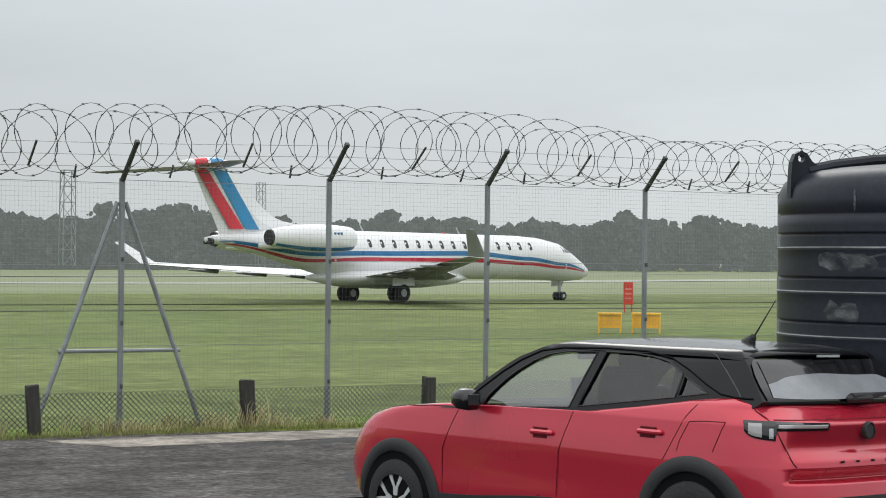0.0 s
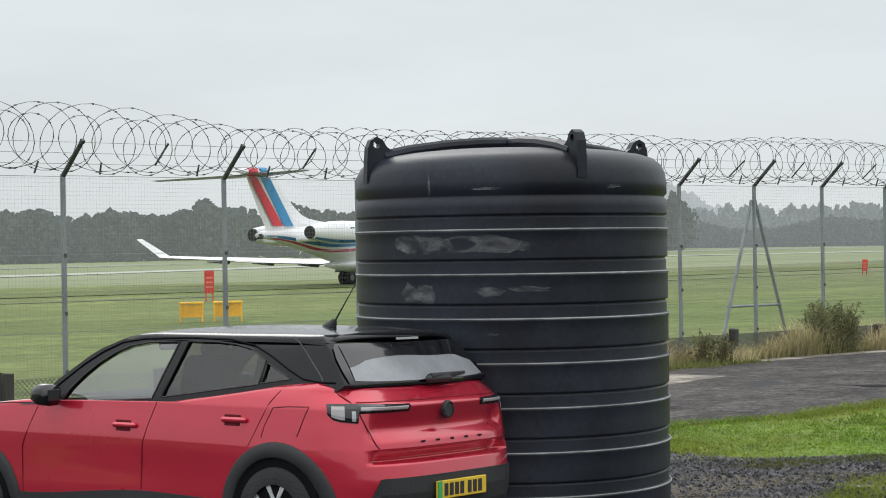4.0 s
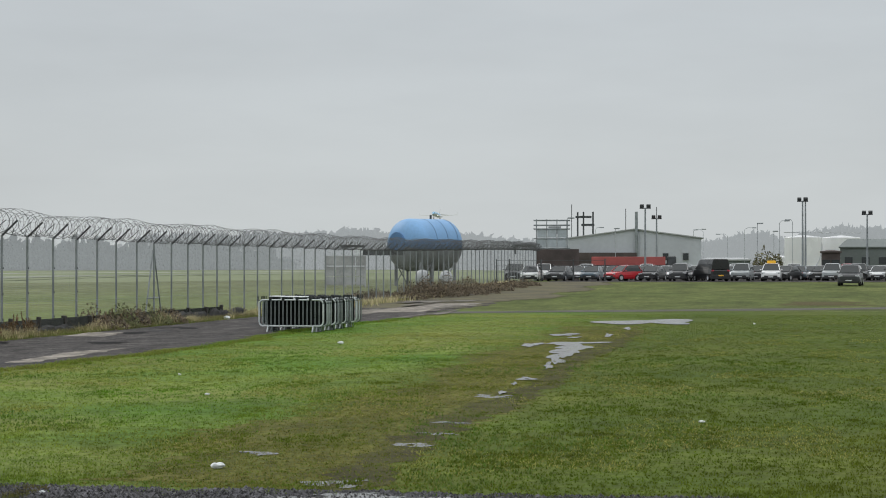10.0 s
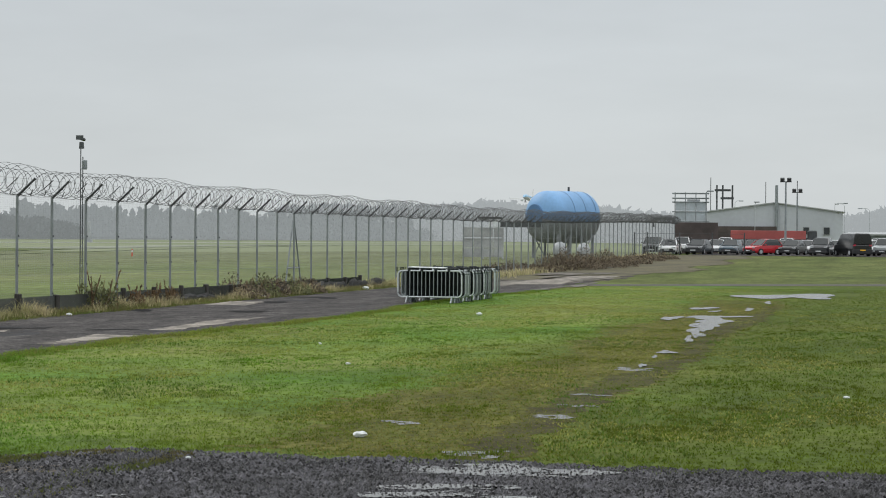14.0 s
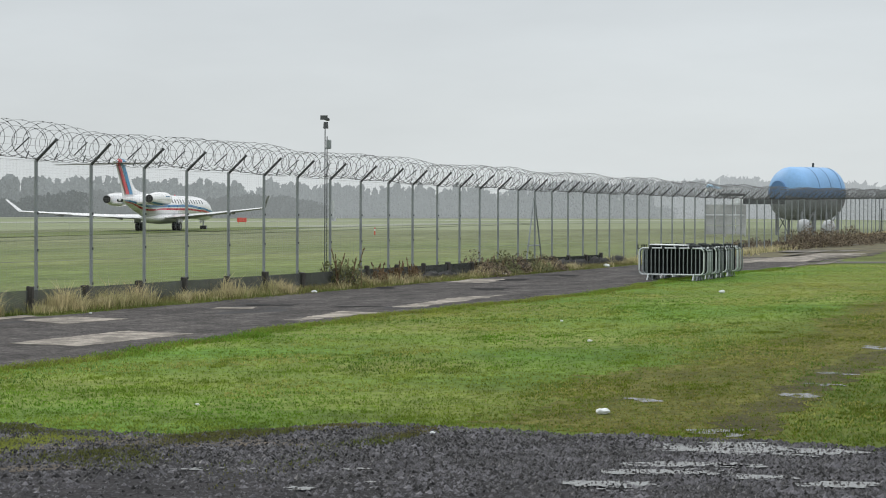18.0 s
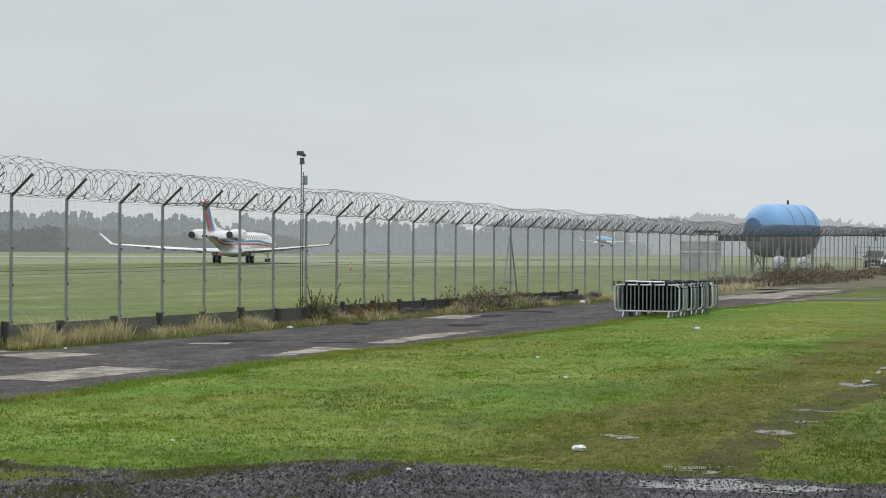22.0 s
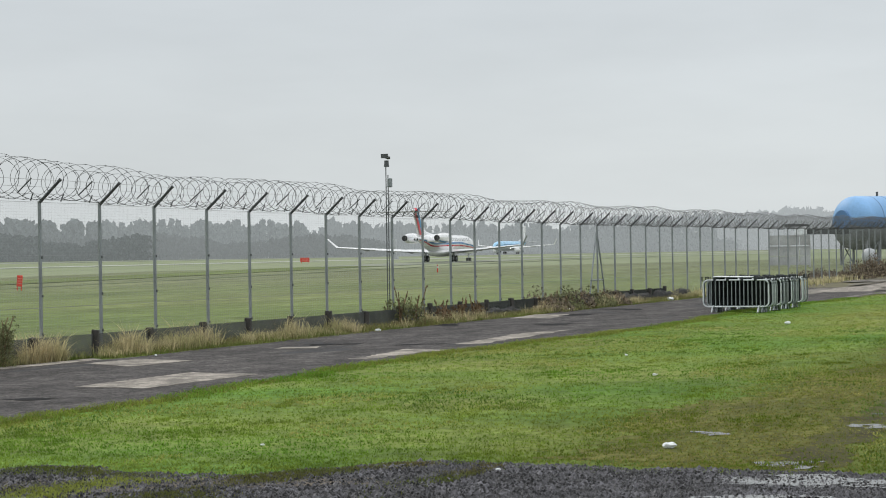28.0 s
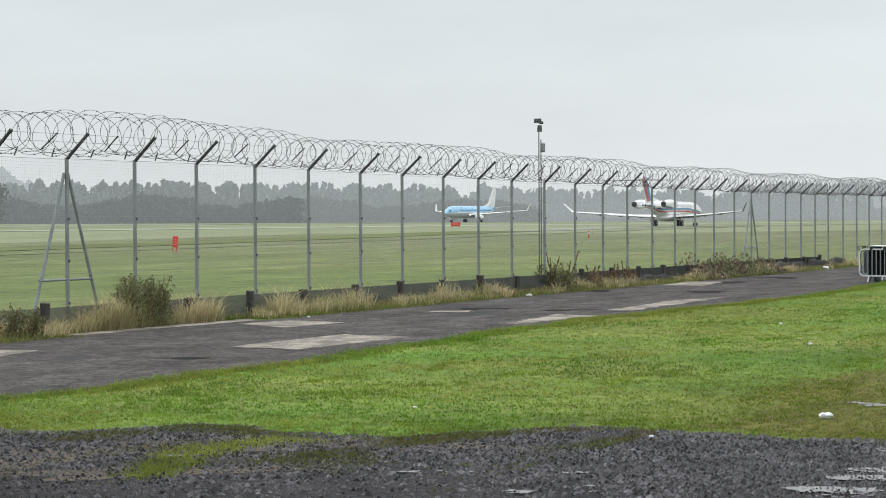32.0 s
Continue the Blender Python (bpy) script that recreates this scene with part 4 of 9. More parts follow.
        tube(bm, [m @ Vector(p) for p in ((R * 0.88, 0, 2.655), (R * 0.7, 0, 2.698), (R * 0.45, 0, 2.735), (R * 0.20, 0, 2.757), (R * 0.02, 0, 2.760))], 0.048, 10)
        part("crown_rib", bm, BLACKPOLY, root)
    # pale rubbed scuffs on the wall
    rnd = random.Random(4)
    for az, zc, w, h in ((188, 2.035, 0.30, 0.16), (193, 2.01, 0.34, 0.14), (200, 2.02, 0.22, 0.13), (187, 1.70, 0.16, 0.15), (194, 1.69, 0.18, 0.16), (215, 2.03, 0.56, 0.15), (220, 2.02, 0.36, 0.11), (230, 2.01, 0.22, 0.07), (231, 1.72, 0.3, 0.05), (217, 1.71, 0.25, 0.07), (217, 2.40, 0.2, 0.02), (217, 1.42, 0.14, 0.02), (196, 2.42, 0.02, 0.22), (262, 2.41, 0.2, 0.03)):
        shard_on(root, rnd, R, az, zc, w, h)
    return root


water_tank()


# ---------- parked red car ----------
def wheel_parts(root, x, y, r, w, side, zc=None, spokes=5, rimmat=None):
    zc = r if zc is None else zc
    bm = bmesh.new()
    prof = [(r * 0.64, -w / 2), (r * 0.92, -w / 2), (r * 0.985, -w * 0.42), (r, -w * 0.3), (r, w * 0.3), (r * 0.985, w * 0.42), (r * 0.92, w / 2), (r * 0.66, w / 2 - 0.004)]
    lathe(bm, prof, 40)
    bmesh.ops.transform(bm, matrix=pose(x, y, zc, 90, 0, 0), verts=bm.verts)
    wheel = part("wheel", bm, RUBBER, root, "black tyre on a two-tone alloy rim", smooth=True)
    bm = bmesh.new()
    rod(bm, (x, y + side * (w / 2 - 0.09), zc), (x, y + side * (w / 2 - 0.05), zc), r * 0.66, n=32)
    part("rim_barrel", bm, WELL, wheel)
    face = y + side * (w / 2 - 0.012)
    for i in range(spokes):
        a = 2 * math.pi * i / spokes + math.pi / 2
        bm = bmesh.new()
        ca, sa = math.cos(a), math.sin(a)
        at = lambda u, v: (x + u * ca - v * sa, face, zc + u * sa + v * ca)
        R = r * 0.66
        slab(bm, [at(0.045, -0.020), at(R * 0.55, -0.028), at(R * 0.55, 0.028), at(0.045, 0.020)], (0, -side, 0), 0.02)
        for q in (-1, 1):
            slab(bm, [at(R * 0.53, q * 0.004), at(R * 0.53, q * 0.030), at(R * 0.99, q * 0.088), at(R * 1.0, q * 0.048)], (0, -side, 0), 0.02)
        part("spoke", bm, rimmat or ALLOY, wheel, "bright cut alloy spoke")
    bm = bmesh.new()
    rod(bm, (x, y + side * (w / 2 - 0.06), zc), (x, y + side * (w / 2 - 0.008), zc), 0.042, n=16)
    part("hub_cap", bm, BLACKGLOSS, wheel)
    return wheel


def red_car():
    root = tagged(empty("parked_car", pose(7.74, 10.79, -0.007, 1.2, 0, 101.3)), "red hatchback car with black roof parked on the gravel", "car")

    def curve(table, v):
        for (a, p), (b, q) in zip(table, table[1:]):
            if v <= b:
                k = max(0.0, (v - a) / (b - a))
                return p + (q - p) * k
        return table[-1][1]

    FRONT = [(0.18, 1.84), (0.3, 2.06), (0.45, 2.14), (0.58, 2.14), (0.66, 2.10), (0.74, 2.04), (0.83, 1.94), (0.89, 1.82), (0.94, 1.62), (0.985, 1.32), (1.015, 1.0), (1.03, 0.55), (1.05, -0.37), (1.10, -0.76), (1.148, -1.085), (1.205, -1.40), (1.225, -1.50)]
    REAR = [(0.18, -1.90), (0.3, -2.04), (0.45, -2.10), (0.60, -2.115), (0.70, -2.10), (0.80, -2.078), (0.90, -2.058), (1.0, -2.045), (1.06, -2.035), (1.085, -1.995), (1.11, -1.95), (1.14, -1.915), (1.16, -1.88), (1.18, -1.80), (1.205, -1.56)]
    WIDE = [(0.18, 0.80), (0.25, 0.854), (0.40, 0.878), (0.55, 0.884), (0.66, 0.889), (0.74, 0.893), (0.80, 0.892), (0.92, 0.881), (0.97, 0.874), (1.04, 0.866), (1.12, 0.840), (1.16, 0.815), (1.18, 0.785), (1.205, 0.735), (1.225, 0.70)]
    DENT = [(0.712, 0.0), (0.722, 0.115), (0.788, 0.025), (0.80, 0.0), (0.86, 0.0), (0.895, 0.070), (0.95, 0.055), (1.06, 0.0), (1.1, 0.0)]
    P = 0.5

    def ends(z):
        f, r = curve(FRONT, z), curve(REAR, z)
        xf = min(1.35, f - 0.22)
        return f, xf, r, min(-1.3 if r < -1.75 else r + 0.4, xf - 0.05)

    def skin(theta, z, out=0.0):
        """The rear quarter: theta 0 on the flank, 90 on the centre line."""
        f, xf, r, xr = ends(z)
        t = radians(theta)
        s, c = max(0.0, math.sin(t)) ** P, max(0.0, math.cos(t)) ** P
        if r < -1.75:
            r += curve(DENT, z) * sm(50, 59, theta)
        return Vector((xr + (r - out - xr) * s, (curve(WIDE, z) + out) * c, z))

    def flank(x, z, out=0.0):
        f, xf, r, xr = ends(z)
        w = curve(WIDE, z)
        if x > xf:
            k = min(1.0, (x - xf) / (f - xf)) ** (1 / P)
            w *= max(0.0, 1 - k * k) ** (P / 2)
        elif x < xr:
            k = min(1.0, (xr - x) / (xr - r)) ** (1 / P)
            w *= max(0.0, 1 - k * k) ** (P / 2)
        return Vector((x, w + out, z))

    def slice_at(z):
        f, xf, r, xr = ends(z)
        w = curve(WIDE, z)
        pts = []
        for i in range(13):
            t = radians(90 - 7.5 * i)
            pts.append((xf + (f - xf) * max(0, math.sin(t)) ** P, w * max(0, math.cos(t)) ** P, z))
        for i in range(1, 12):
            k = i / 12
            pts.append((xf + (xr - xf) * k, w - 0.006 * math.sin(math.pi * k) * sm(0.45, 0.6, z) * sm(0.85, 0.7, z), z))
        pts += [tuple(skin(5 * i, z)) for i in range(19)]
        return pts + [(x, -y, zz) for x, y, zz in pts[-2:0:-1]]

    zs = [0.18, 0.22, 0.27, 0.32, 0.38, 0.44, 0.50, 0.55, 0.60, 0.64, 0.68, 0.700, 0.712, 0.720, 0.728, 0.732, 0.765, 0.784, 0.788, 0.796, 0.80, 0.808, 0.83, 0.86, 0.89, 0.92, 0.95, 0.975, 1.0, 1.015, 1.03, 1.04, 1.05, 1.065, 1.085, 1.10, 1.125, 1.148, 1.16, 1.175, 1.19, 1.203]
    bm = bmesh.new()
    loft(bm, [slice_at(z) for z in zs])
    bmesh.ops.recalc_face_normals(bm, faces=bm.faces)
    part("body", bm, CARRED, root, smooth=True)

    # greenhouse: stacked plan outlines, tumbling inwards
    def half(z):
        return 0.857 - 0.20 * max(0.0, (z - 1.0) / 0.52) ** 1.15

    ROOFF = [(0.94, 0.90), (1.0, 0.82), (1.19, 0.56), (1.355, 0.32), (1.45, 0.06), (1.48, -0.10), (1.50, -0.24), (1.515, -0.45), (1.523, -0.65)]
    ROOFR = [(0.94, -1.55), (1.10, -1.68), (1.165, -1.79), (1.185, -1.815), (1.40, -1.63), (1.445, -1.58), (1.48, -1.54), (1.50, -1.36), (1.515, -1.15), (1.523, -0.95)]
    def side_y(x, z):
        w = half(z)
        if z > 1.46:
            w *= max(0.05, 1 - ((z - 1.46) / 0.0635) ** 2) ** 0.5
        return w - 0.05 * sm(-1.1, -1.85, x)

    # the roof skin above the rails
    secs = []
    for z in (1.435, 1.45, 1.46, 1.478, 1.49, 1.50, 1.508, 1.515, 1.523):
        f, r, w = curve(ROOFF, z), curve(ROOFR, z), side_y(0, z)
        bow, bowr = 0.13, 0.09
        pts = []
        for i in range(9):
            y = w * math.sin(radians(11.25 * i))
            pts.append((f + bow * (1 - (y / max(w, 0.01)) ** 2), y, z))
        for i in range(1, 14):
            x = f + (r - f) * i / 14
            pts.append((x, w - 0.05 * sm(-1.1, -1.85, x), z))
        for i in range(9):
            y = (w - 0.05 * sm(-1.1, -1.85, r)) * math.sin(radians(90 - 11.25 * i))
            pts.append((r - bowr * (1 - (y / max(w, 0.01)) ** 2) * sm(1.53, 1.40, z), y, z))
        secs.append(pts + [(x, -y, zz) for x, y, zz in pts[-2:0:-1]])
    bm = bmesh.new()
    rings = loft(bm, secs, caps=False)
    bm.faces.new(rings[-1])
    bmesh.ops.recalc_face_normals(bm, faces=bm.faces)
    part("roof", bm, ROOFBLACK, root, "black floating roof", smooth=True)

    FRONTWIN = [(0.53, 1.012), (0.47, 1.10), (0.37, 1.195), (0.267, 1.272), (0.14, 1.345), (0.012, 1.393), (-0.15, 1.418), (-0.415, 1.427), (-0.300, 1.062)]
    REARWIN = [(-0.378, 1.072), (-0.490, 1.429), (-0.72, 1.430), (-0.90, 1.418), (-1.049, 1.390), (-1.185, 1.322), (-1.172, 1.176)]
    QUARTER = [(-1.203, 1.308), (-1.30, 1.264), (-1.41, 1.213), (-1.19, 1.182)]

    def fine(pts, n=5):
        out = []
        for i, (x, z) in enumerate(pts):
            x1, z1 = pts[(i + 1) % len(pts)]
            out += [(x + (x1 - x) * k / n, z + (z1 - z) * k / n) for k in range(n)]
        return out

    OUTLINE = [(curve(ROOFF, z), z) for z in (1.0, 1.06, 1.12, 1.19, 1.26, 1.32, 1.37, 1.41, 1.437)] + [(-0.3 - 0.25 * k, 1.44) for k in range(5)] + [(curve(ROOFR, z), z) for z in (1.437, 1.40, 1.34, 1.28, 1.22, 1.185, 1.165, 1.10)] + [(-1.2 + 0.4 * k, 1.0) for k in range(5)]
    for s in (1, -1):
        # pillars and window frame in one pressing, open at the windows
        bm = bmesh.new()
        skins = []
        for inset in (0.0, 0.045):
            loops = []
            for loop in (fine(OUTLINE, 2), fine(FRONTWIN), fine(REARWIN), fine(QUARTER)):
                vs = [bm.verts.new((x, s * (side_y(x, z) - inset), z)) for x, z in loop]
                loops.append(vs)
            edges = [bm.edges.new((v[i], v[(i + 1) % len(v)])) for v in loops for i in range(len(v))]
            bmesh.ops.triangle_fill(bm, edges=edges, use_beauty=True)
            skins.append(loops)
        for a, b in zip(*skins):
            for i in range(len(a)):
                bm.faces.new((a[i], a[(i + 1) % len(a)], b[(i + 1) % len(a)], b[i]))
        bmesh.ops.recalc_face_normals(bm, faces=bm.faces)
        part("pillar_frame", bm, ROOFBLACK, root, "black pillars and window frame")
        for name, pts, glass, what in (("front_window", FRONTWIN, CLEARPANE, "clear front side window"), ("rear_window", REARWIN, TINTPANE, "tinted rear side window"), ("quarter_window", QUARTER, TINTPANE, "tinted quarter window")):
            bm = bmesh.new()
            vs = [bm.verts.new((x, s * (side_y(x, z) - 0.014), z)) for x, z in fine(pts)]
            bmesh.ops.triangle_fill(bm, edges=[bm.edges.new((vs[i], vs[(i + 1) % len(vs)])) for i in range(len(vs))], use_beauty=True)
            part(name, bm, glass, root, what).visible_shadow = False
            bm = bmesh.new()
            tube(bm, [(x, s * (side_y(x, z) + 0.001), z) for x, z in fine(pts, 3)], 0.006, 4, closed=True)
            part("window_seal", bm, BLACKMATT, root)
        # bright drip line over the doors, down to the shoulder
        bm = bmesh.new()
        rail = [(0.62, 1.10), (0.40, 1.262), (0.26, 1.345), (0.10, 1.412), (-0.1, 1.440), (-0.5, 1.452), (-0.85, 1.446), (-1.06, 1.415), (-1.22, 1.350), (-1.38, 1.268), (-1.50, 1.215), (-1.62, 1.200), (-1.74, 1.198)]
        tube(bm, [(x, s * (side_y(x, z) + 0.003), z) for x, z in rail], 0.006, 5)
        part("drip_rail", bm, WELL, root, "dark joint along the roof rail")
        bm = bmesh.new()
        tube(bm, [(x, s * (side_y(x, z) + 0.002), z) for x, z in ((-1.36, 1.455), (-1.40, 1.44), (-1.47, 1.38), (-1.54, 1.315), (-1.61, 1.25), (-1.655, 1.20))], 0.0045, 5)
        part("tailgate_joint", bm, DARKSTEEL, root, "thin joint beside the tailgate")
        # A pillar and rear pillar returns to the screens
        for table, inner, bow, rows in ((ROOFF, 0.09, 0.13, (1.0, 1.06, 1.12, 1.19, 1.26, 1.32, 1.37, 1.41, 1.437)), (ROOFR, 0.10, -0.09, (1.10, 1.165, 1.185, 1.22, 1.28, 1.34, 1.40, 1.437))):
            bm = bmesh.new()
            ring = []
            for z in rows:
                x = curve(table, z)
                y0 = side_y(x, z)
                y1 = half(z) - inner
                ring.append([bm.verts.new((x, s * y0, z)), bm.verts.new((x + bow * (1 - (y1 / half(z)) ** 2), s * y1, z))])
            for a, b in zip(ring, ring[1:]):
                bm.faces.new((a[0], a[1], b[1], b[0]))
            bmesh.ops.recalc_face_normals(bm, faces=bm.faces)
            part("pillar", bm, ROOFBLACK, root)

    # the cabin behind the glass
    bm = bmesh.new()
    rows = [[bm.verts.new((x, w * k, z)) for k in (-1, 1)] for x, z, w in ((0.95, 1.035, 0.72), (0.55, 1.05, 0.78), (-0.37, 1.072, 0.78), (-0.76, 1.122, 0.77), (-1.085, 1.170, 0.76), (-1.4, 1.228, 0.74), (-1.66, 1.236, 0.66))]
    for a, b in zip(rows, rows[1:]):
        bm.faces.new((a[0], a[1], b[1], b[0]))
    part("cabin_trim", bm, CABIN, root, "dark cabin trim")
    for x, z0, z1, ys, tilt in ((-0.34, 1.06, 1.33, (-0.36, 0.36), 14), (-1.12, 1.15, 1.29, (-0.42, 0.0, 0.42), 20)):
        for y in ys:
            bm = bmesh.new()
            box(bm, (x, y, (z0 + z1) / 2), (0.12, 0.44 if x > -1 else 0.38, z1 - z0), Matrix.Rotation(radians(-tilt), 3, "Y"), bevel=0.04)
            seat = part("seat_back", bm, CABIN, root, "dark seat back")
            bm = bmesh.new()
            box(bm, (x - 0.07, y, z1 + 0.055), (0.09, 0.25, 0.13), Matrix.Rotation(radians(-tilt), 3, "Y"), bevel=0.035)
            part("headrest", bm, CABIN, seat)
    bm = bmesh.new()
    tube(bm, [(0.36 + 0.075 * math.sin(k * 0.3927), -0.36 + 0.18 * math.cos(k * 0.3927), 1.09 + 0.165 * math.sin(k * 0.3927)) for k in range(16)], 0.016, 6, closed=True)
    part("steering_wheel", bm, BLACKMATT, root)
    bm = bmesh.new()
    box(bm, (0.34, 0, 1.375), (0.04, 0.23, 0.07), bevel=0.015)
    part("rear_view_mirror", bm, BLACKMATT, root)

    # tailgate glass, bent across
    tail = lambda z: curve(ROOFR, z)
    bm = bmesh.new()
    rows = []
    for z, w in ((1.168, 0.71), (1.20, 0.715), (1.27, 0.705), (1.34, 0.685), (1.405, 0.65), (1.43, 0.61)):
        rows.append([bm.verts.new((tail(z) - 0.09 * (1 - (w * k / 5 / half(z)) ** 2) - 0.008, w * k / 5, z)) for k in range(-5, 6)])
    for a, b in zip(rows, rows[1:]):
        for i in range(10):
            bm.faces.new((a[i], a[i + 1], b[i + 1], b[i]))
    tailgate = part("tailgate_frame", bm, BLACKGLOSS, root, "gloss black tailgate frame", smooth=True)
    # edge between the painted pale reflection and the dark glass above it
    edge = lambda k: 1.345 - 0.020 * (abs(k) / 8) ** 2 - 0.035 * sm(5.5, 8, abs(k)) + 0.005 * math.sin(k * 0.7)
    for name, low, high, w0, w1, material, off, what in (
            ("tailgate_glass", lambda k: 1.198 + 0.012 * (abs(k) / 8) ** 4, edge, 0.665, 0.635, TAILGLASS, 0.013, "sloping tailgate window with a painted pale reflection"),
            ("shade_band", edge, lambda k: 1.428 - 0.008 * (abs(k) / 8) ** 4, 0.635, 0.600, BLACKGLOSS, 0.013, "dark upper tailgate window above the painted reflection")):
        bm = bmesh.new()
        rows = []
        for j in range(6):
            row = []
            for k in range(-8, 9):
                z, y = low(k) + (high(k) - low(k)) * j / 5, (w0 + (w1 - w0) * j / 5) * k / 8
                row.append(bm.verts.new((tail(z) - 0.09 * (1 - (y / half(z)) ** 2) - off, y, z)))
            rows.append(row)
        for a, b in zip(rows, rows[1:]):
            for i in range(16):
                bm.faces.new((a[i], a[i + 1], b[i + 1], b[i]))
        part(name, bm, material, tailgate, what, smooth=True)
    bm = bmesh.new()
    secs = []
    for k in range(-6, 7):
        y = 0.635 * k / 6
        x, d = -1.645 + 0.11 * (k / 6) ** 2, 0.03 * (k / 6) ** 4
        secs.append([(x + 0.30, y, 1.499 - d), (x + 0.05, y, 1.490 - d), (x - 0.05, y, 1.474 - d), (x - 0.058, y, 1.456 - d), (x + 0.03, y, 1.440 - d), (x + 0.22, y, 1.45 - d)])
    loft(bm, secs)
    bmesh.ops.recalc_face_normals(bm, faces=bm.faces)
    part("spoiler", bm, ROOFBLACK, root, smooth=True)
    bm = bmesh.new()
    box(bm, (-1.722, 0, 1.452), (0.012, 0.22, 0.014))
    part("brake_light", bm, GREYPAINT, root, "thin high brake light")
    bm = bmesh.new()
    rod(bm, (-1.925, 0.03, 1.205), (-1.895, -0.38, 1.225), 0.030, 0.010, n=6)
    box(bm, (-1.925, -0.06, 1.20), (0.05, 0.26, 0.05), bevel=0.02)
    part("rear_wiper", bm, BLACKMATT, root)
    bm = bmesh.new()
    rod(bm, (-1.08, 0, 1.50), (-1.13, 0, 1.555), 0.05, 0.02, n=10)
    rod(bm, (-1.13, 0, 1.55), (-1.30, 0, 1.79), 0.007, 0.003, n=6)
    part("aerial", bm, BLACKMATT, root)
    for s in (1, -1):
        bm = bmesh.new()
        loft(bm, [[(0.53 + dx * k, s * y, 1.065 + dz * k) for dx, dz in ((-0.06, -0.07), (0.05, -0.07), (0.11, -0.03), (0.10, 0.045), (0.04, 0.075), (-0.06, 0.065))] for y, k in ((0.885, 0.55), (0.93, 0.95), (1.0, 1.0), (1.04, 0.85), (1.055, 0.5))])
        bmesh.ops.recalc_face_normals(bm, faces=bm.faces)
        mirror = part("door_mirror", bm, BLACKGLOSS, root, "gloss black door mirror", smooth=True)
        bm = bmesh.new()
        box(bm, (0.468, s * 0.975, 1.065), (0.008, 0.10, 0.075), bevel=0.002)
        part("mirror_glass", bm, GLASS, mirror)
    # black wedge before the mirror
    for s in (1, -1):
        bm = bmesh.new()
        vs = []
        for x, z in ((0.92, 0.985), (0.80, 0.99), (0.60, 1.0), (0.62, 1.045), (0.78, 1.02)):
            p = flank(x, min(z, 1.0), 0.008)
            vs.append(bm.verts.new((p.x, s * (p.y - (0.02 if z > 1 else 0)), z)))
        bm.faces.new(vs if s > 0 else vs[::-1])
        part("scuttle_trim", bm, BLACKMATT, root)

    def patch(name, xs, lo, hi, material, out, parent=root, label="", rear=False, sides=(1, -1), rows=4):
        """A proud panel that follows the body: along x on the flank, or along theta at the rear."""
        made = []
        for s in sides:
            bm = bmesh.new()
            grid = []
            for x in xs:
                a, b = lo(x), hi(x)
                col = []
                for j in range(rows + 1):
                    z = a + (b - a) * j / rows
                    o = out if 0 < j < rows else out - 0.004
                    p = skin(x, z, o) if rear else flank(x, z, o)
                    col.append(Vector((p.x, s * p.y, p.z)))
                if rear:
                    inner = [skin(x, lo(x), -0.02), skin(x, hi(x), -0.02)]
                else:
                    inner = [flank(x, lo(x), -0.02), flank(x, hi(x), -0.02)]
                inner = [Vector((p.x, s * p.y, p.z)) for p in inner]
                grid.append([inner[0]] + col + [inner[1]])
            rings = [[bm.verts.new(p) for p in col] for col in grid]
            for a, b in zip(rings, rings[1:]):
                for j in range(len(a) - 1):
                    bm.faces.new((a[j], b[j], b[j + 1], a[j + 1]))
            bm.faces.new(rings[0])
            bm.faces.new(rings[-1][::-1])
            bmesh.ops.recalc_face_normals(bm, faces=bm.faces)
            made.append(part(name, bm, material, parent, label))
        return made

    span = lambda a, b, n: [a + (b - a) * i / n for i in range(n + 1)]
    # wheels in their black arches
    for wx, wz in ((1.345, 0.29), (-1.395, 0.385)):
        for s in (1, -1):
            bm = bmesh.new()
            ring = []
            for i in range(31):
                a = math.pi * (i / 30 * 1.24 - 0.12)
                row = []
                for r, o in ((0.352, -0.06), (0.356, 0.014), (0.365, 0.022), (0.44, 0.018), (0.452, 0.008), (0.454, -0.03)):
                    x, z = wx + r * math.cos(a), wz + r * math.sin(a)
                    p = flank(x, max(0.18, z), o)
                    row.append(bm.verts.new((x, s * p.y, z)))
                ring.append(row)
            for a, b in zip(ring, ring[1:]):
                for j in range(5):
                    bm.faces.new((a[j], b[j], b[j + 1], a[j + 1]))
            bmesh.ops.recalc_face_normals(bm, faces=bm.faces)
            part("wheel_arch", bm, BLACKMATT, root, "black plastic wheel arch", smooth=True)
            # black disc stands in the uncut arch for the shade inside
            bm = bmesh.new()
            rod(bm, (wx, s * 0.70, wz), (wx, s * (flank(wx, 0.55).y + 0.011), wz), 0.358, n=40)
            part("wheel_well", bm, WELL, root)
            wheel_parts(root, wx, s * 0.812, 0.305, 0.20, s, wz)
    patch("sill", span(0.92, -0.96, 24), lambda x: 0.20, lambda x: 0.398 + 0.075 * sm(0.9, -0.3, x) - 0.012 * sm(-0.3, -0.9, x), BLACKMATT, 0.014, label="black plastic sill")

    def seam(pts, r=0.0032):
        bm = bmesh.new()
        tube(bm, pts, r, 4)
        part("shut_line", bm, SEAMRED, root)

    for s in (1, -1):
        def along(pts):
            out = []
            for (x0, z0), (x1, z1) in zip(pts, pts[1:]):
                for k in range(4):
                    p = flank(x0 + (x1 - x0) * k / 4, z0 + (z1 - z0) * k / 4, 0.0)
                    out.append((p.x, s * p.y, p.z))
            p = flank(*pts[-1], 0.0)
            return out + [(p.x, s * p.y, p.z)]

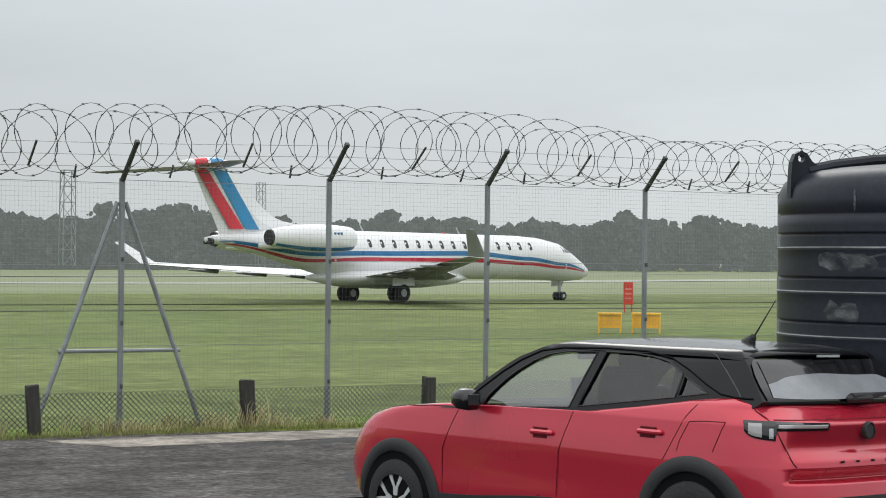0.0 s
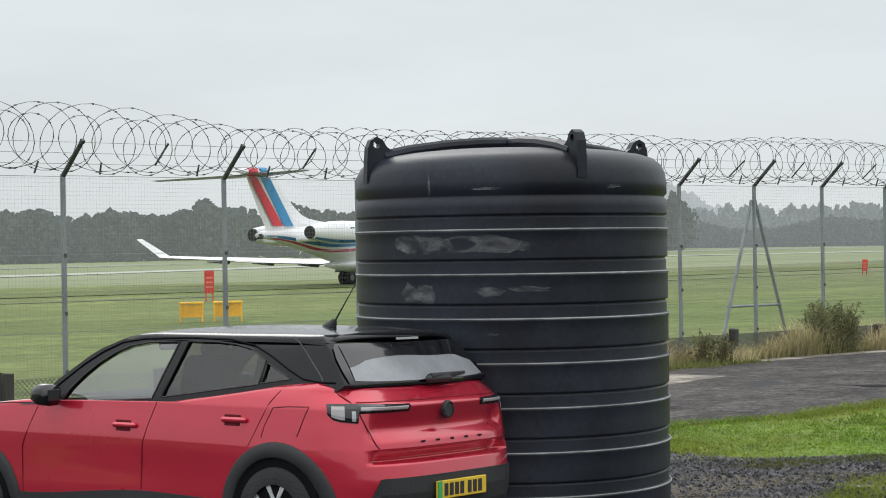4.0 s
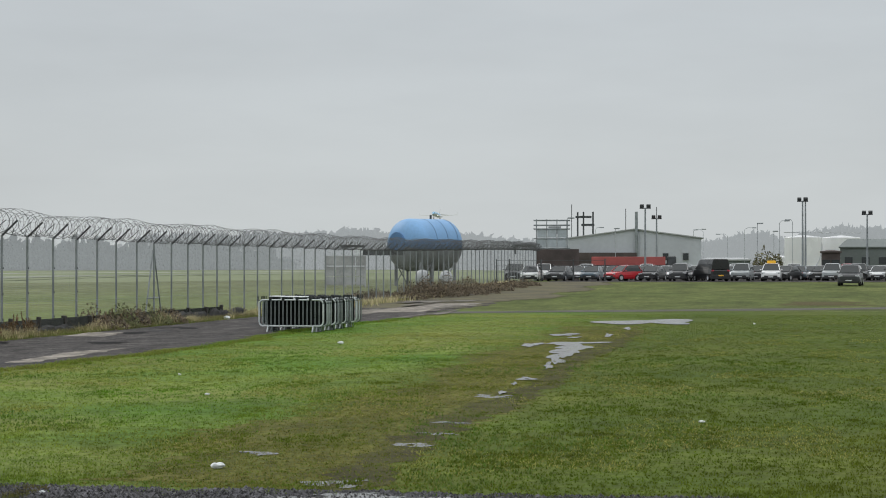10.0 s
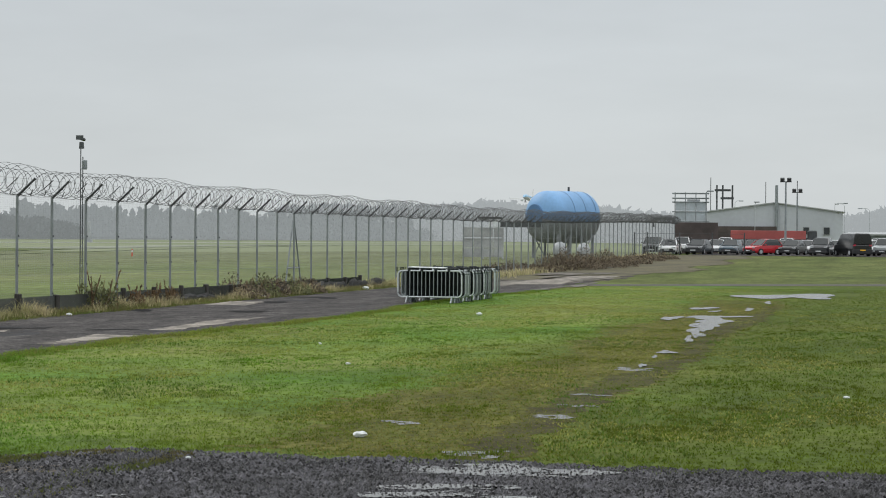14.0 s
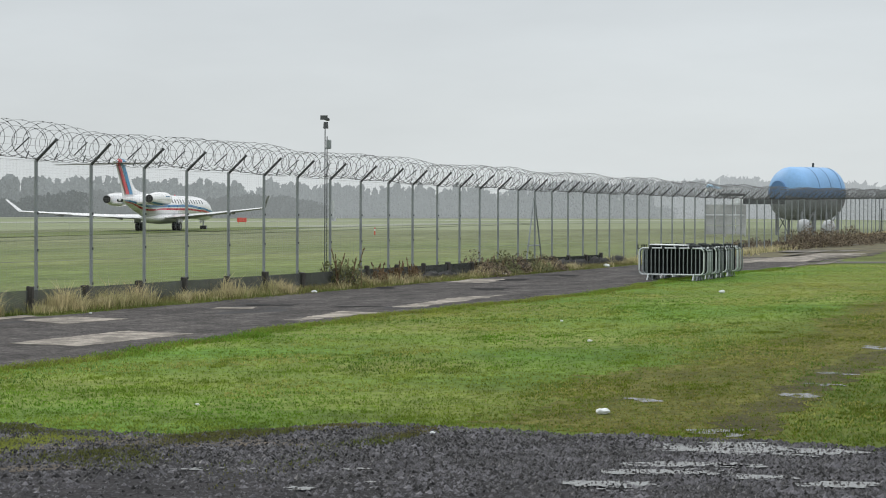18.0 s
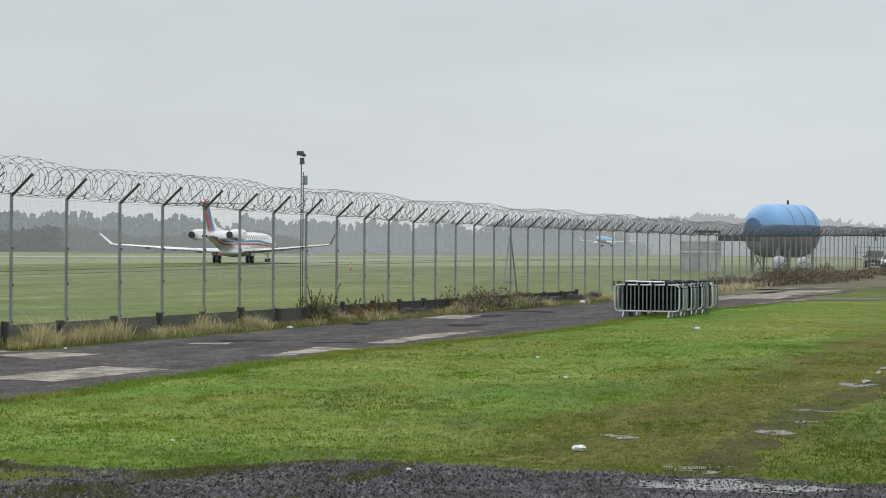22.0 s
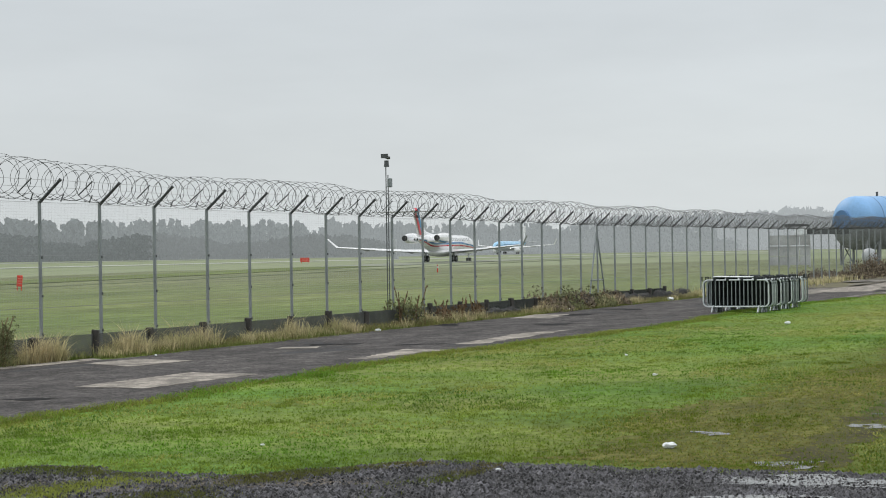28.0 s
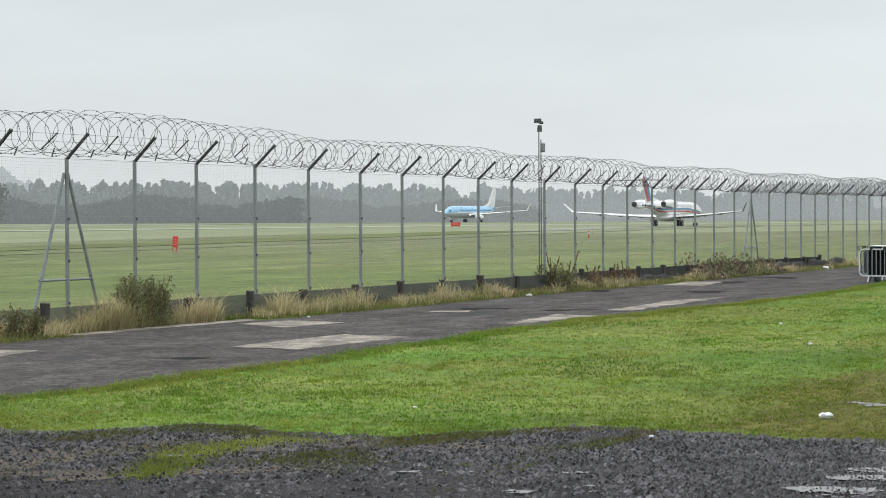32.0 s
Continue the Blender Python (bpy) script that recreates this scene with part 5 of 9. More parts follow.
        seam(along([(1.78, 0.895), (1.6, 0.935), (1.3, 0.975), (1.0, 0.995), (0.80, 1.0)]), 0.004)
        seam(along([(0.73, 0.98), (0.80, 0.85), (0.868, 0.706), (0.872, 0.40)]))
        seam(along([(-0.367, 1.04), (-0.30, 0.88), (-0.263, 0.778), (-0.242, 0.48)]))
        seam(along([(-1.424, 1.20), (-1.313, 1.069), (-1.20, 0.86), (-1.165, 0.80)]))
        seam(along([(-1.35, 1.043), (-1.46, 1.052), (-1.625, 1.055), (-1.60, 1.0), (-1.552, 0.874)]), 0.0035)
        seam(along([(-1.35, 1.043), (-1.29, 0.93), (-1.27, 0.86)]), 0.0035)
        for hx, hz in ((-0.106, 0.888), (-1.047, 0.958)):
            bm = bmesh.new()
            y = flank(hx, hz).y
            box(bm, (hx, s * (y + 0.012), hz), (0.21, 0.03, 0.034), bevel=0.012)
            handle = part("door_handle", bm, CARRED, root, "body-coloured door handle")
            # dark red plate paints the shade in the recess behind the handle
            bm = bmesh.new()
            box(bm, (hx + 0.02, s * (y + 0.002), hz - 0.004), (0.13, 0.008, 0.072), bevel=0.003)
            part("handle_cup", bm, SEAMRED, handle)
        # lamps
        low = [(22, 1.012), (25, 0.985), (30, 0.972), (43, 0.962), (44, 1.02), (79, 1.022)]
        lamp = patch("tail_lamp", [22, 24, 26, 28, 30, 33, 36, 39, 42, 43, 44, 48, 53, 58, 63, 68, 73, 76, 79], lambda t: curve(low, t), lambda t: 1.078 - 0.010 * sm(40, 79, t), BLACKGLOSS, 0.010, label="dark slim tail lamp", rear=True, sides=(s,))[0]
        patch("lamp_lens", span(24.5, 33.5, 4), lambda t: curve(low, t) + 0.012, lambda t: 1.064, LENS, 0.013, lamp, "clear pale lamp lens", True, (s,))
        patch("lamp_glow", span(38.5, 41.5, 2), lambda t: 0.975, lambda t: 1.035, GREYPAINT, 0.014, lamp, "white reversing lens", True, (s,))
        patch("lamp_strip", span(45, 78, 12), lambda t: 1.034, lambda t: 1.058, LENS, 0.013, lamp, "thin pale lamp strip", True, (s,))
        seam([Vector((p.x, s * p.y, p.z)) for p in (skin(31, 1.16, 0.004), skin(35, 1.13, 0.004), skin(40, 1.09, 0.004), skin(44, 1.02, 0.004), skin(47, 0.965, 0.004), skin(50, 0.92, 0.004), skin(53, 0.87, 0.004), skin(55, 0.83, 0.004), skin(57, 0.81, 0.004))])
        seam([Vector((p.x, s * p.y, p.z)) for p in [skin(t, 1.084, 0.001) for t in span(44, 90, 12)]], 0.0035)
        patch("bumper_cladding", span(46, 90, 14), lambda t: 0.24, lambda t: 0.50 + 0.13 * sm(46, 56, t), BLACKMATT, 0.012, label="black lower bumper cladding", rear=True, sides=(s,))
    bm = bmesh.new()
    rod(bm, (-2.02, 0, 1.012), (-2.046, 0, 1.012), 0.056, n=28)
    badge = part("badge", bm, BLACKMATT, root, "round black badge")
    bm = bmesh.new()
    tube(bm, [(-2.047, 0.048 * math.cos(k * 0.3142), 1.012 + 0.048 * math.sin(k * 0.3142)) for k in range(20)], 0.005, 5, closed=True)
    part("badge_ring", bm, BLACKGLOSS, badge)
    for i in range(5):
        bm = bmesh.new()
        box(bm, (skin(90, 0.835).x - 0.002, 0.30 - 0.15 * i, 0.835), (0.006, 0.030, 0.013))
        part("letter_bar", bm, BLACKGLOSS, root)
    bm = bmesh.new()
    box(bm, (-2.135, -0.01, 0.532), (0.02, 0.52, 0.112), bevel=0.004)
    plate = part("number_plate", bm, mat("plate_yellow", (0.75, 0.52, 0.04), 0.4, 0, 0.05, 3, 20, 0), root, "yellow rear number plate with dark bars")
    bm = bmesh.new()
    box(bm, (-2.138, 0.228, 0.532), (0.02, 0.04, 0.110))
    part("plate_band", bm, plain("plate_green", (0.05, 0.4, 0.12), 0.4), plate)
    for i in range(7):
        bm = bmesh.new()
        box(bm, (-2.139, 0.165 - 0.056 * i - (0.025 if i > 3 else 0), 0.532), (0.02, 0.036, 0.076))
        part("plate_bar", bm, BLACKMATT, plate)
    # windscreen
    bm = bmesh.new()
    rows = []
    for z in (1.04, 1.12, 1.19, 1.26, 1.32, 1.37, 1.41, 1.435):
        w = half(z) - 0.09
        rows.append([bm.verts.new((curve(ROOFF, z) + 0.13 * (1 - (w * k / 5 / half(z)) ** 2) + 0.008, w * k / 5, z + 0.006)) for k in range(-5, 6)])
    for a, b in zip(rows, rows[1:]):
        for i in range(10):
            bm.faces.new((a[i], a[i + 1], b[i + 1], b[i]))
    part("windscreen", bm, CLEARPANE, root, "raked windscreen", smooth=True).visible_shadow = False
    # headlamps
    for s in (1, -1):
        bm = bmesh.new()
        slab(bm, [(1.80, s * 0.74, 0.72), (1.64, s * 0.855, 0.80), (1.66, s * 0.86, 0.75), (1.83, s * 0.72, 0.66)], (0.6, s * 0.6, 0.3), 0.03)
        part("headlamp", bm, LENS, root, "slim clear headlamp")
    return root


red_car()


# ---------- the business jet ----------
# the near winglet's shaded outer face, put in as a grey
WINGLET = mat("mid_grey_winglet", (0.27, 0.28, 0.30), 0.6, 0, 0.1, 0.5, 6, 0, spec=0.2)
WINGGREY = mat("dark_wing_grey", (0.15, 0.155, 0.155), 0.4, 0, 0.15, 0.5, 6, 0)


def jet_ring(x, n=28):
    """Fuselage half sizes and centre height at a station."""
    pts = [(19.26, 0.05, 0.05, 1.88), (18.9, 0.36, 0.33, 1.90), (18.28, 0.66, 0.63, 1.98), (17.0, 1.02, 1.01, 2.27), (15.8, 1.24, 1.27, 2.55), (14.0, 1.34, 1.39, 2.73), (12.0, 1.37, 1.43, 2.80), (5, 1.37, 1.43, 2.83), (-2, 1.37, 1.43, 2.86), (-4.5, 1.34, 1.40, 2.96), (-6.5, 1.22, 1.16, 3.22), (-9.3, 0.82, 0.70, 3.44), (-11.1, 0.52, 0.40, 3.58), (-12.5, 0.30, 0.25, 3.60), (-13.1, 0.16, 0.15, 3.57)]
    for a, b in zip(pts, pts[1:]):
        if b[0] <= x <= a[0]:
            k = (a[0] - x) / (a[0] - b[0])
            return [a[i] + (b[i] - a[i]) * k for i in (1, 2, 3)]
    return list(pts[0][1:]) if x > pts[0][0] else list(pts[-1][1:])


def hull(bm, xs, a0, a1, grow=1.0, n=24, ring=jet_ring):
    """Part of the fuselage skin between two angles (0: left side, 90: top)."""
    secs = []
    full = abs(a1 - a0) >= 359
    for x in xs:
        w, h, c = ring(x)
        k = n if full else n + 1
        secs.append([(x, w * grow * math.cos(radians(a0 + (a1 - a0) * j / n)), c + h * grow * math.sin(radians(a0 + (a1 - a0) * j / n))) for j in range(k)])
    loft(bm, secs, closed_ring=full, caps=full)
    bmesh.ops.recalc_face_normals(bm, faces=bm.faces)


def hull_z(bm, x0, x1, zlo, zhi, side, grow=1.004, steps_=30, ring=jet_ring):
    """A stripe on the skin between two heights, given as functions of x."""
    secs = []
    for i in range(steps_ + 1):
        x = x0 + (x1 - x0) * i / steps_
        w, h, c = ring(x)
        row = []
        for z in (zlo(x), (zlo(x) + zhi(x)) / 2, zhi(x)):
            s = max(-0.98, min(0.98, (z - c) / h))
            row.append((x, side * w * grow * math.sqrt(1 - s * s), c + h * s))
        secs.append(row)
    loft(bm, secs, closed_ring=False, caps=False)


def wing(bm, root_le, root_te, tip_le, tip_te, y0, y1, z0, z1, t0, t1, n=1):
    """A tapering plate with a rounded section from root to tip."""
    secs = []
    for y, z, le, te, t in ((y0, z0, root_le, root_te, t0), (y1, z1, tip_le, tip_te, t1)):
        c = le - te
        secs.append([(le, y, z), (le - 0.12 * c, y, z + t * 0.8), (le - 0.4 * c, y, z + t), (te, y, z), (le - 0.4 * c, y, z - t * 0.7), (le - 0.12 * c, y, z - t * 0.6)])
    loft(bm, secs)
    bmesh.ops.recalc_face_normals(bm, faces=bm.faces)


def gear(root, x, y, r, top, pair, name="landing_gear"):
    bm = bmesh.new()
    rod(bm, (x, y, r), (x, y, top), 0.11, 0.13, n=10)
    rod(bm, (x + 0.5, y, top), (x + 0.1, y, r + 0.5), 0.05, n=6)
    leg = part(name, bm, GREYPAINT, root, "pale grey landing gear leg")
    for dx, dy in pair:
        bm = bmesh.new()
        rod(bm, (x + dx, y + dy - 0.17, r), (x + dx, y + dy + 0.17, r), r, n=20)
        tyre = part("tyre", bm, RUBBER, leg)
        bm = bmesh.new()
        rod(bm, (x + dx, y + dy - 0.18, r), (x + dx, y + dy + 0.18, r), r * 0.45, n=14)
        part("hub", bm, GREYPAINT, tyre, "pale wheel hub")


BRIGHTRED = mat("fin_red_paint", (0.66, 0.03, 0.05), 0.3, 0, 0.06, 0.5, 6, 0)
FINBLUE = mat("fin_blue_paint", (0.03, 0.25, 0.50), 0.3, 0, 0.06, 0.5, 6, 0)


def business_jet():
    root = tagged(empty("business_jet"), "white twin-engine business jet with red and blue stripes taxiing", "aeroplane")
    xs = [19.26, 19.15, 18.9, 18.6, 18.28, 17.6, 17, 16.4, 15.8, 15.0, 14.0, 13.0, 12.0, 8, 5, 0, -2, -3.3, -4.5, -5.5, -6.5, -8, -9.3, -10.2, -11.1, -11.9, -12.5, -13.1]
    bm = bmesh.new()
    hull(bm, xs, 0, 360, n=36)
    part("fuselage", bm, WHITE, root, smooth=True)
    bm = bmesh.new()
    loft(bm, [[(x, w * math.cos(a), 1.45 + h * math.sin(a)) for a in [2 * math.pi * j / 20 for j in range(20)]] for x, w, h in ((7.5, 0.3, 0.1), (6, 1.1, 0.42), (3.5, 1.5, 0.62), (0, 1.55, 0.68), (-3, 1.3, 0.55), (-5.5, 0.4, 0.15))])
    part("belly_fairing", bm, WHITE, root, smooth=True)
    def band(*knots):
        def z(x):
            for (x0, z0), (x1, z1) in zip(knots, knots[1:]):
                if x1 <= x <= x0:
                    k = (x0 - x) / (x0 - x1)
                    return z0 + (z1 - z0) * k * k * (3 - 2 * k)
            return knots[-1][1] if x < knots[-1][0] else knots[0][1]
        return z
    blue_lo, blue_hi = band((19.1, 1.90), (15.4, 2.29), (12.0, 2.58), (7, 2.84), (-2, 2.76), (-6, 2.70), (-12.4, 3.42)), band((19.1, 1.93), (15.4, 2.48), (12.0, 2.82), (7, 3.14), (-2, 3.04), (-6, 2.99), (-12.4, 3.58))
    red_lo, red_hi = band((19.1, 1.85), (15.4, 2.07), (12.0, 2.28), (7, 2.44), (-2, 2.44), (-6, 2.33), (-12, 3.30)), band((19.1, 1.88), (15.4, 2.24), (12.0, 2.49), (7, 2.68), (-2, 2.66), (-6, 2.52), (-12, 3.38))
    for s in (1, -1):
        bm = bmesh.new()
        hull_z(bm, 19.1, -12.4, blue_lo, blue_hi, s, 1.006, 60)
        part("blue_stripe", bm, BLUEPAINT, root, "deep blue cheat line")
        bm = bmesh.new()
        hull_z(bm, 19.1, -12.0, red_lo, red_hi, s, 1.006, 60)
        part("red_stripe", bm, REDPAINT, root, "red cheat line")
        for i in range(15):
            x = 12.3 - 1.004 * i
            w, h, c = jet_ring(x)
            bm = bmesh.new()
            ring = []
            for k in range(12):
                a = 2 * math.pi * (k + 0.5) / 12
                z = 3.50 + 0.25 * math.copysign(abs(math.sin(a)) ** 0.5, math.sin(a))
                q = min(0.98, (z - c) / h)
                ring.append(Vector((x + 0.135 * math.copysign(abs(math.cos(a)) ** 0.5, math.cos(a)), s * w * 1.004 * math.sqrt(1 - q * q), z)))
            slab(bm, ring, (0, s, 0.3), 0.012)
            part("cabin_window", bm, GLASS, root, "dark oval cabin window")
        bm = bmesh.new()
        hull_z(bm, 16.9, 15.6, lambda x: 3.16 - 0.02 * (x - 15.6), lambda x: 3.56 - 0.29 * (x - 15.6), s, 1.012, 4)
        part("cockpit_window", bm, GLASS, root, "dark cockpit window")
        # wings
        bm = bmesh.new()
        wing(bm, 5.6, -2.0, 0.4, -3.1, s * 1.2, s * 5.6, 1.55, 1.75, 0.42, 0.26)
        wing(bm, 0.4, -3.1, -5.7, -7.0, s * 5.6, s * 14.9, 1.75, 2.45, 0.26, 0.12)
        bmesh.ops.recalc_face_normals(bm, faces=bm.faces)
        w_ = part("wing", bm, WHITE, root, "long swept white wing, its underside shade painted dark grey")
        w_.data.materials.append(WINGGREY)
        # downward faces turn dark grey: underside shade put into the paint
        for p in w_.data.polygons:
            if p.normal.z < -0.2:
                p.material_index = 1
        bm = bmesh.new()
        wing(bm, -5.7, -7.0, -7.6, -8.3, s * 14.88, s * 15.97, 2.45, 3.85, 0.10, 0.05)
        part("winglet", bm, WHITE if s > 0 else WINGLET, w_, "upturned white winglet" if s > 0 else "upturned winglet with its shaded face painted grey")
        for fy in (4.2, 7.4, 10.6):
            bm = bmesh.new()
            xb = -2.6 - 0.42 * (fy - 4)
            rod(bm, (xb + 1.2, s * fy, 1.5 + 0.07 * (fy - 4)), (xb - 1.1, s * fy, 1.55 + 0.07 * (fy - 4)), 0.18, 0.04, n=8)
            part("flap_fairing", bm, WINGGREY, w_)
        bm = bmesh.new()
        wing(bm, -2.05, -2.5, -4.9, -5.3, s * 1.6, s * 9.0, 1.5, 1.95, 0.05, 0.04)
        part("flap", bm, GREYPAINT, w_, "grey trailing flap")
        # engines
        bm = bmesh.new()
        secs = []
        for x, r in ((-4.45, 0.60), (-4.55, 0.68), (-4.9, 0.74), (-5.8, 0.80), (-7.0, 0.81), (-8.4, 0.76), (-9.6, 0.61), (-10.5, 0.46)):
            secs.append([(x, s * 2.55 + r * math.cos(2 * math.pi * j / 24), 3.69 + r * math.sin(2 * math.pi * j / 24)) for j in range(24)])
        loft(bm, secs, caps=False)
        bmesh.ops.recalc_face_normals(bm, faces=bm.faces)
        eng = part("engine_nacelle", bm, WHITE, root, "white rear engine nacelle", smooth=True)
        bm = bmesh.new()
        rod(bm, (-10.62, s * 2.55, 3.69), (-10.1, s * 2.55, 3.69), 0.425, 0.44, n=24)
        part("exhaust", bm, BLACKMATT, eng, "dark engine exhaust")
        bm = bmesh.new()
        rod(bm, (-5.0, s * 2.55, 3.69), (-4.9, s * 2.55, 3.69), 0.70, n=24)
        part("fan", bm, DARKSTEEL, eng)
        bm = bmesh.new()
        box(bm, (-8.6, s * 1.5, 3.25), (3.0, 1.3, 0.32), bevel=0.1)
        part("pylon", bm, WHITE, eng)
        for i in range(5):
            bm = bmesh.new()
            box(bm, (-6.3 - s * (0.24 * i - 0.6 + (0.12 if i > 1 else 0)), s * 3.31, 3.93), (0.13, 0.05, 0.2), Matrix.Rotation(radians(-14 * s), 3, "X"))
            part("registration_bar", bm, BLUEPAINT, eng)
        bm = bmesh.new()
        loft(bm, [[(x, s * 2.55 + s * r * 1.01 * math.cos(radians(a)), 3.69 + r * 1.01 * math.sin(radians(a))) for a in (-66, -58, -50, -42)] for x, r in ((-4.6, 0.69), (-4.9, 0.74), (-5.8, 0.80), (-7.0, 0.81), (-8.4, 0.76), (-9.6, 0.61), (-10.3, 0.49))], closed_ring=False, caps=False)
        part("nacelle_stripe", bm, BLUEPAINT, eng, "deep blue stripe")
        # tailplane
        bm = bmesh.new()
        wing(bm, -11.7, -14.4, -15.2, -16.5, s * 0.15, s * 6.5, 7.68, 7.55, 0.14, 0.06)
        part("tailplane", bm, WINGGREY, root, "high dark grey tailplane")
    # fin
    bm = bmesh.new()
    fin = [((-4.6, 4.40), (-11.5, 3.6), 0.10), ((-5.6, 4.50), (-11.95, 3.75), 0.13), ((-6.7, 4.62), (-12.15, 3.98), 0.17), ((-7.5, 4.74), (-12.3, 4.3), 0.18), ((-8.24, 4.98), (-12.55, 4.8), 0.18), ((-9.0, 5.5), (-12.85, 5.4), 0.17), ((-9.69, 6.08), (-13.2, 6.05), 0.16), ((-10.97, 7.36), (-13.85, 7.33), 0.14), ((-11.3, 7.65), (-14.0, 7.65), 0.13)]
    secs = []
    for (lx, lz), (tx, tz), t in fin:
        secs.append([(lx, 0, lz), ((lx * 2 + tx) / 3, t, (lz * 2 + tz) / 3), (tx, 0.02, tz), (tx, -0.02, tz), ((lx * 2 + tx) / 3, -t, (lz * 2 + tz) / 3)])
    loft(bm, secs)
    bmesh.ops.recalc_face_normals(bm, faces=bm.faces)
    fin_ob = part("fin", bm, WHITE, root, "swept white tail fin")
    for name, material, low, high in (("red_band", BRIGHTRED, (-11.49, -10.52), (-13.80, -13.06)), ("blue_band", FINBLUE, (-10.38, -9.40), (-12.64, -11.72))):
        for s in (1, -1):
            bm = bmesh.new()
            slab(bm, [(low[0], s * 0.17, 4.2), (low[1], s * 0.185, 4.2), (high[1], s * 0.15, 7.5), (high[0], s * 0.11, 7.5)], (0, s, 0), 0.02)
            part(name, bm, material, fin_ob, "broad colour band")
    bm = bmesh.new()
    loft(bm, [[(x, r * math.cos(2 * math.pi * j / 14), 7.88 + r * 0.85 * math.sin(2 * math.pi * j / 14)) for j in range(14)] for x, r in ((-11.3, 0.06), (-11.55, 0.26), (-12.4, 0.42), (-13.3, 0.40), (-14.2, 0.24), (-14.95, 0.05))])
    cap = part("fin_cap", bm, WHITE, root, smooth=True)
    bm = bmesh.new()
    loft(bm, [[(x, r * math.cos(2 * math.pi * j / 14), 7.88 + r * 0.85 * math.sin(2 * math.pi * j / 14)) for j in range(14)] for x, r in ((-12.1, 0.395), (-12.4, 0.43), (-13.0, 0.418))], caps=False)
    part("cap_band", bm, FINBLUE, cap, "blue band")
    bm = bmesh.new()
    loft(bm, [[(x, r * math.cos(2 * math.pi * j / 14), 7.88 + r * 0.85 * math.sin(2 * math.pi * j / 14)) for j in range(14)] for x, r in ((-13.2, 0.412), (-13.5, 0.378), (-14.0, 0.29))], caps=False)
    part("cap_band", bm, BRIGHTRED, cap, "red band")
    bm = bmesh.new()
    rod(bm, (-12.75, -0.1, 3.50), (-13.05, -0.22, 3.50), 0.19, 0.17, n=14)
    rod(bm, (-12.75, 0.1, 3.50), (-13.05, 0.22, 3.50), 0.19, 0.17, n=14)
    part("tail_exhaust", bm, BLACKMATT, root, "dark tail outlet")
    bm = bmesh.new()
    rod(bm, (7, 0, 4.22), (6.7, 0, 4.68), 0.07, 0.03, n=5)
    part("aerial", bm, GREYPAINT, root)
    bm = bmesh.new()
    rod(bm, (-1.2, 0, 4.25), (-1.5, 0, 4.72), 0.07, 0.03, n=5)
    part("aerial", bm, GREYPAINT, root)
    bm = bmesh.new()
    rod(bm, (5.6, 0, 4.22), (5.6, 0, 4.36), 0.09, 0.05, n=8)
    part("beacon", bm, BRIGHTRED, root, "small red beacon")
    for s in (1, -1):
        gear(root, -0.4, s * 2.3, 0.52, 1.6, ((0.0, -0.3), (0.0, 0.3)))
        bm = bmesh.new()
        slab(bm, [(0.5, s * 2.72, 0.95), (-1.3, s * 2.72, 0.95), (-1.2, s * 2.66, 1.6), (0.5, s * 2.66, 1.6)], (0, s, 0), 0.04)
        part("gear_door", bm, WHITE, root)
    gear(root, 16.4, 0, 0.28, 1.6, ((0, -0.22), (0, 0.22)), "nose_gear")
    bm = bmesh.new()
    slab(bm, [(16.0, 0.35, 0.9), (16.0, 0.35, 1.6), (17.0, 0.35, 1.6), (17.0, 0.35, 0.95)], (0, 1, 0), 0.03)
    part("gear_door", bm, WHITE, root)
    return root


# ---------- the landing airliner ----------
def liner_ring(x):
    pts = [(20.0, 0.05, 0.05, 2.9), (19.3, 0.75, 0.7, 3.0), (18, 1.35, 1.35, 3.2), (16, 1.8, 1.85, 3.4), (13.5, 1.9, 2.0, 3.5), (-8, 1.9, 2.0, 3.5), (-14, 1.3, 1.3, 4.1), (-18, 0.6, 0.6, 4.6), (-19.5, 0.15, 0.2, 4.8)]
    for a, b in zip(pts, pts[1:]):
        if b[0] <= x <= a[0]:
            k = (a[0] - x) / (a[0] - b[0])
            return [a[i] + (b[i] - a[i]) * k for i in (1, 2, 3)]
    return list(pts[0][1:]) if x > pts[0][0] else list(pts[-1][1:])


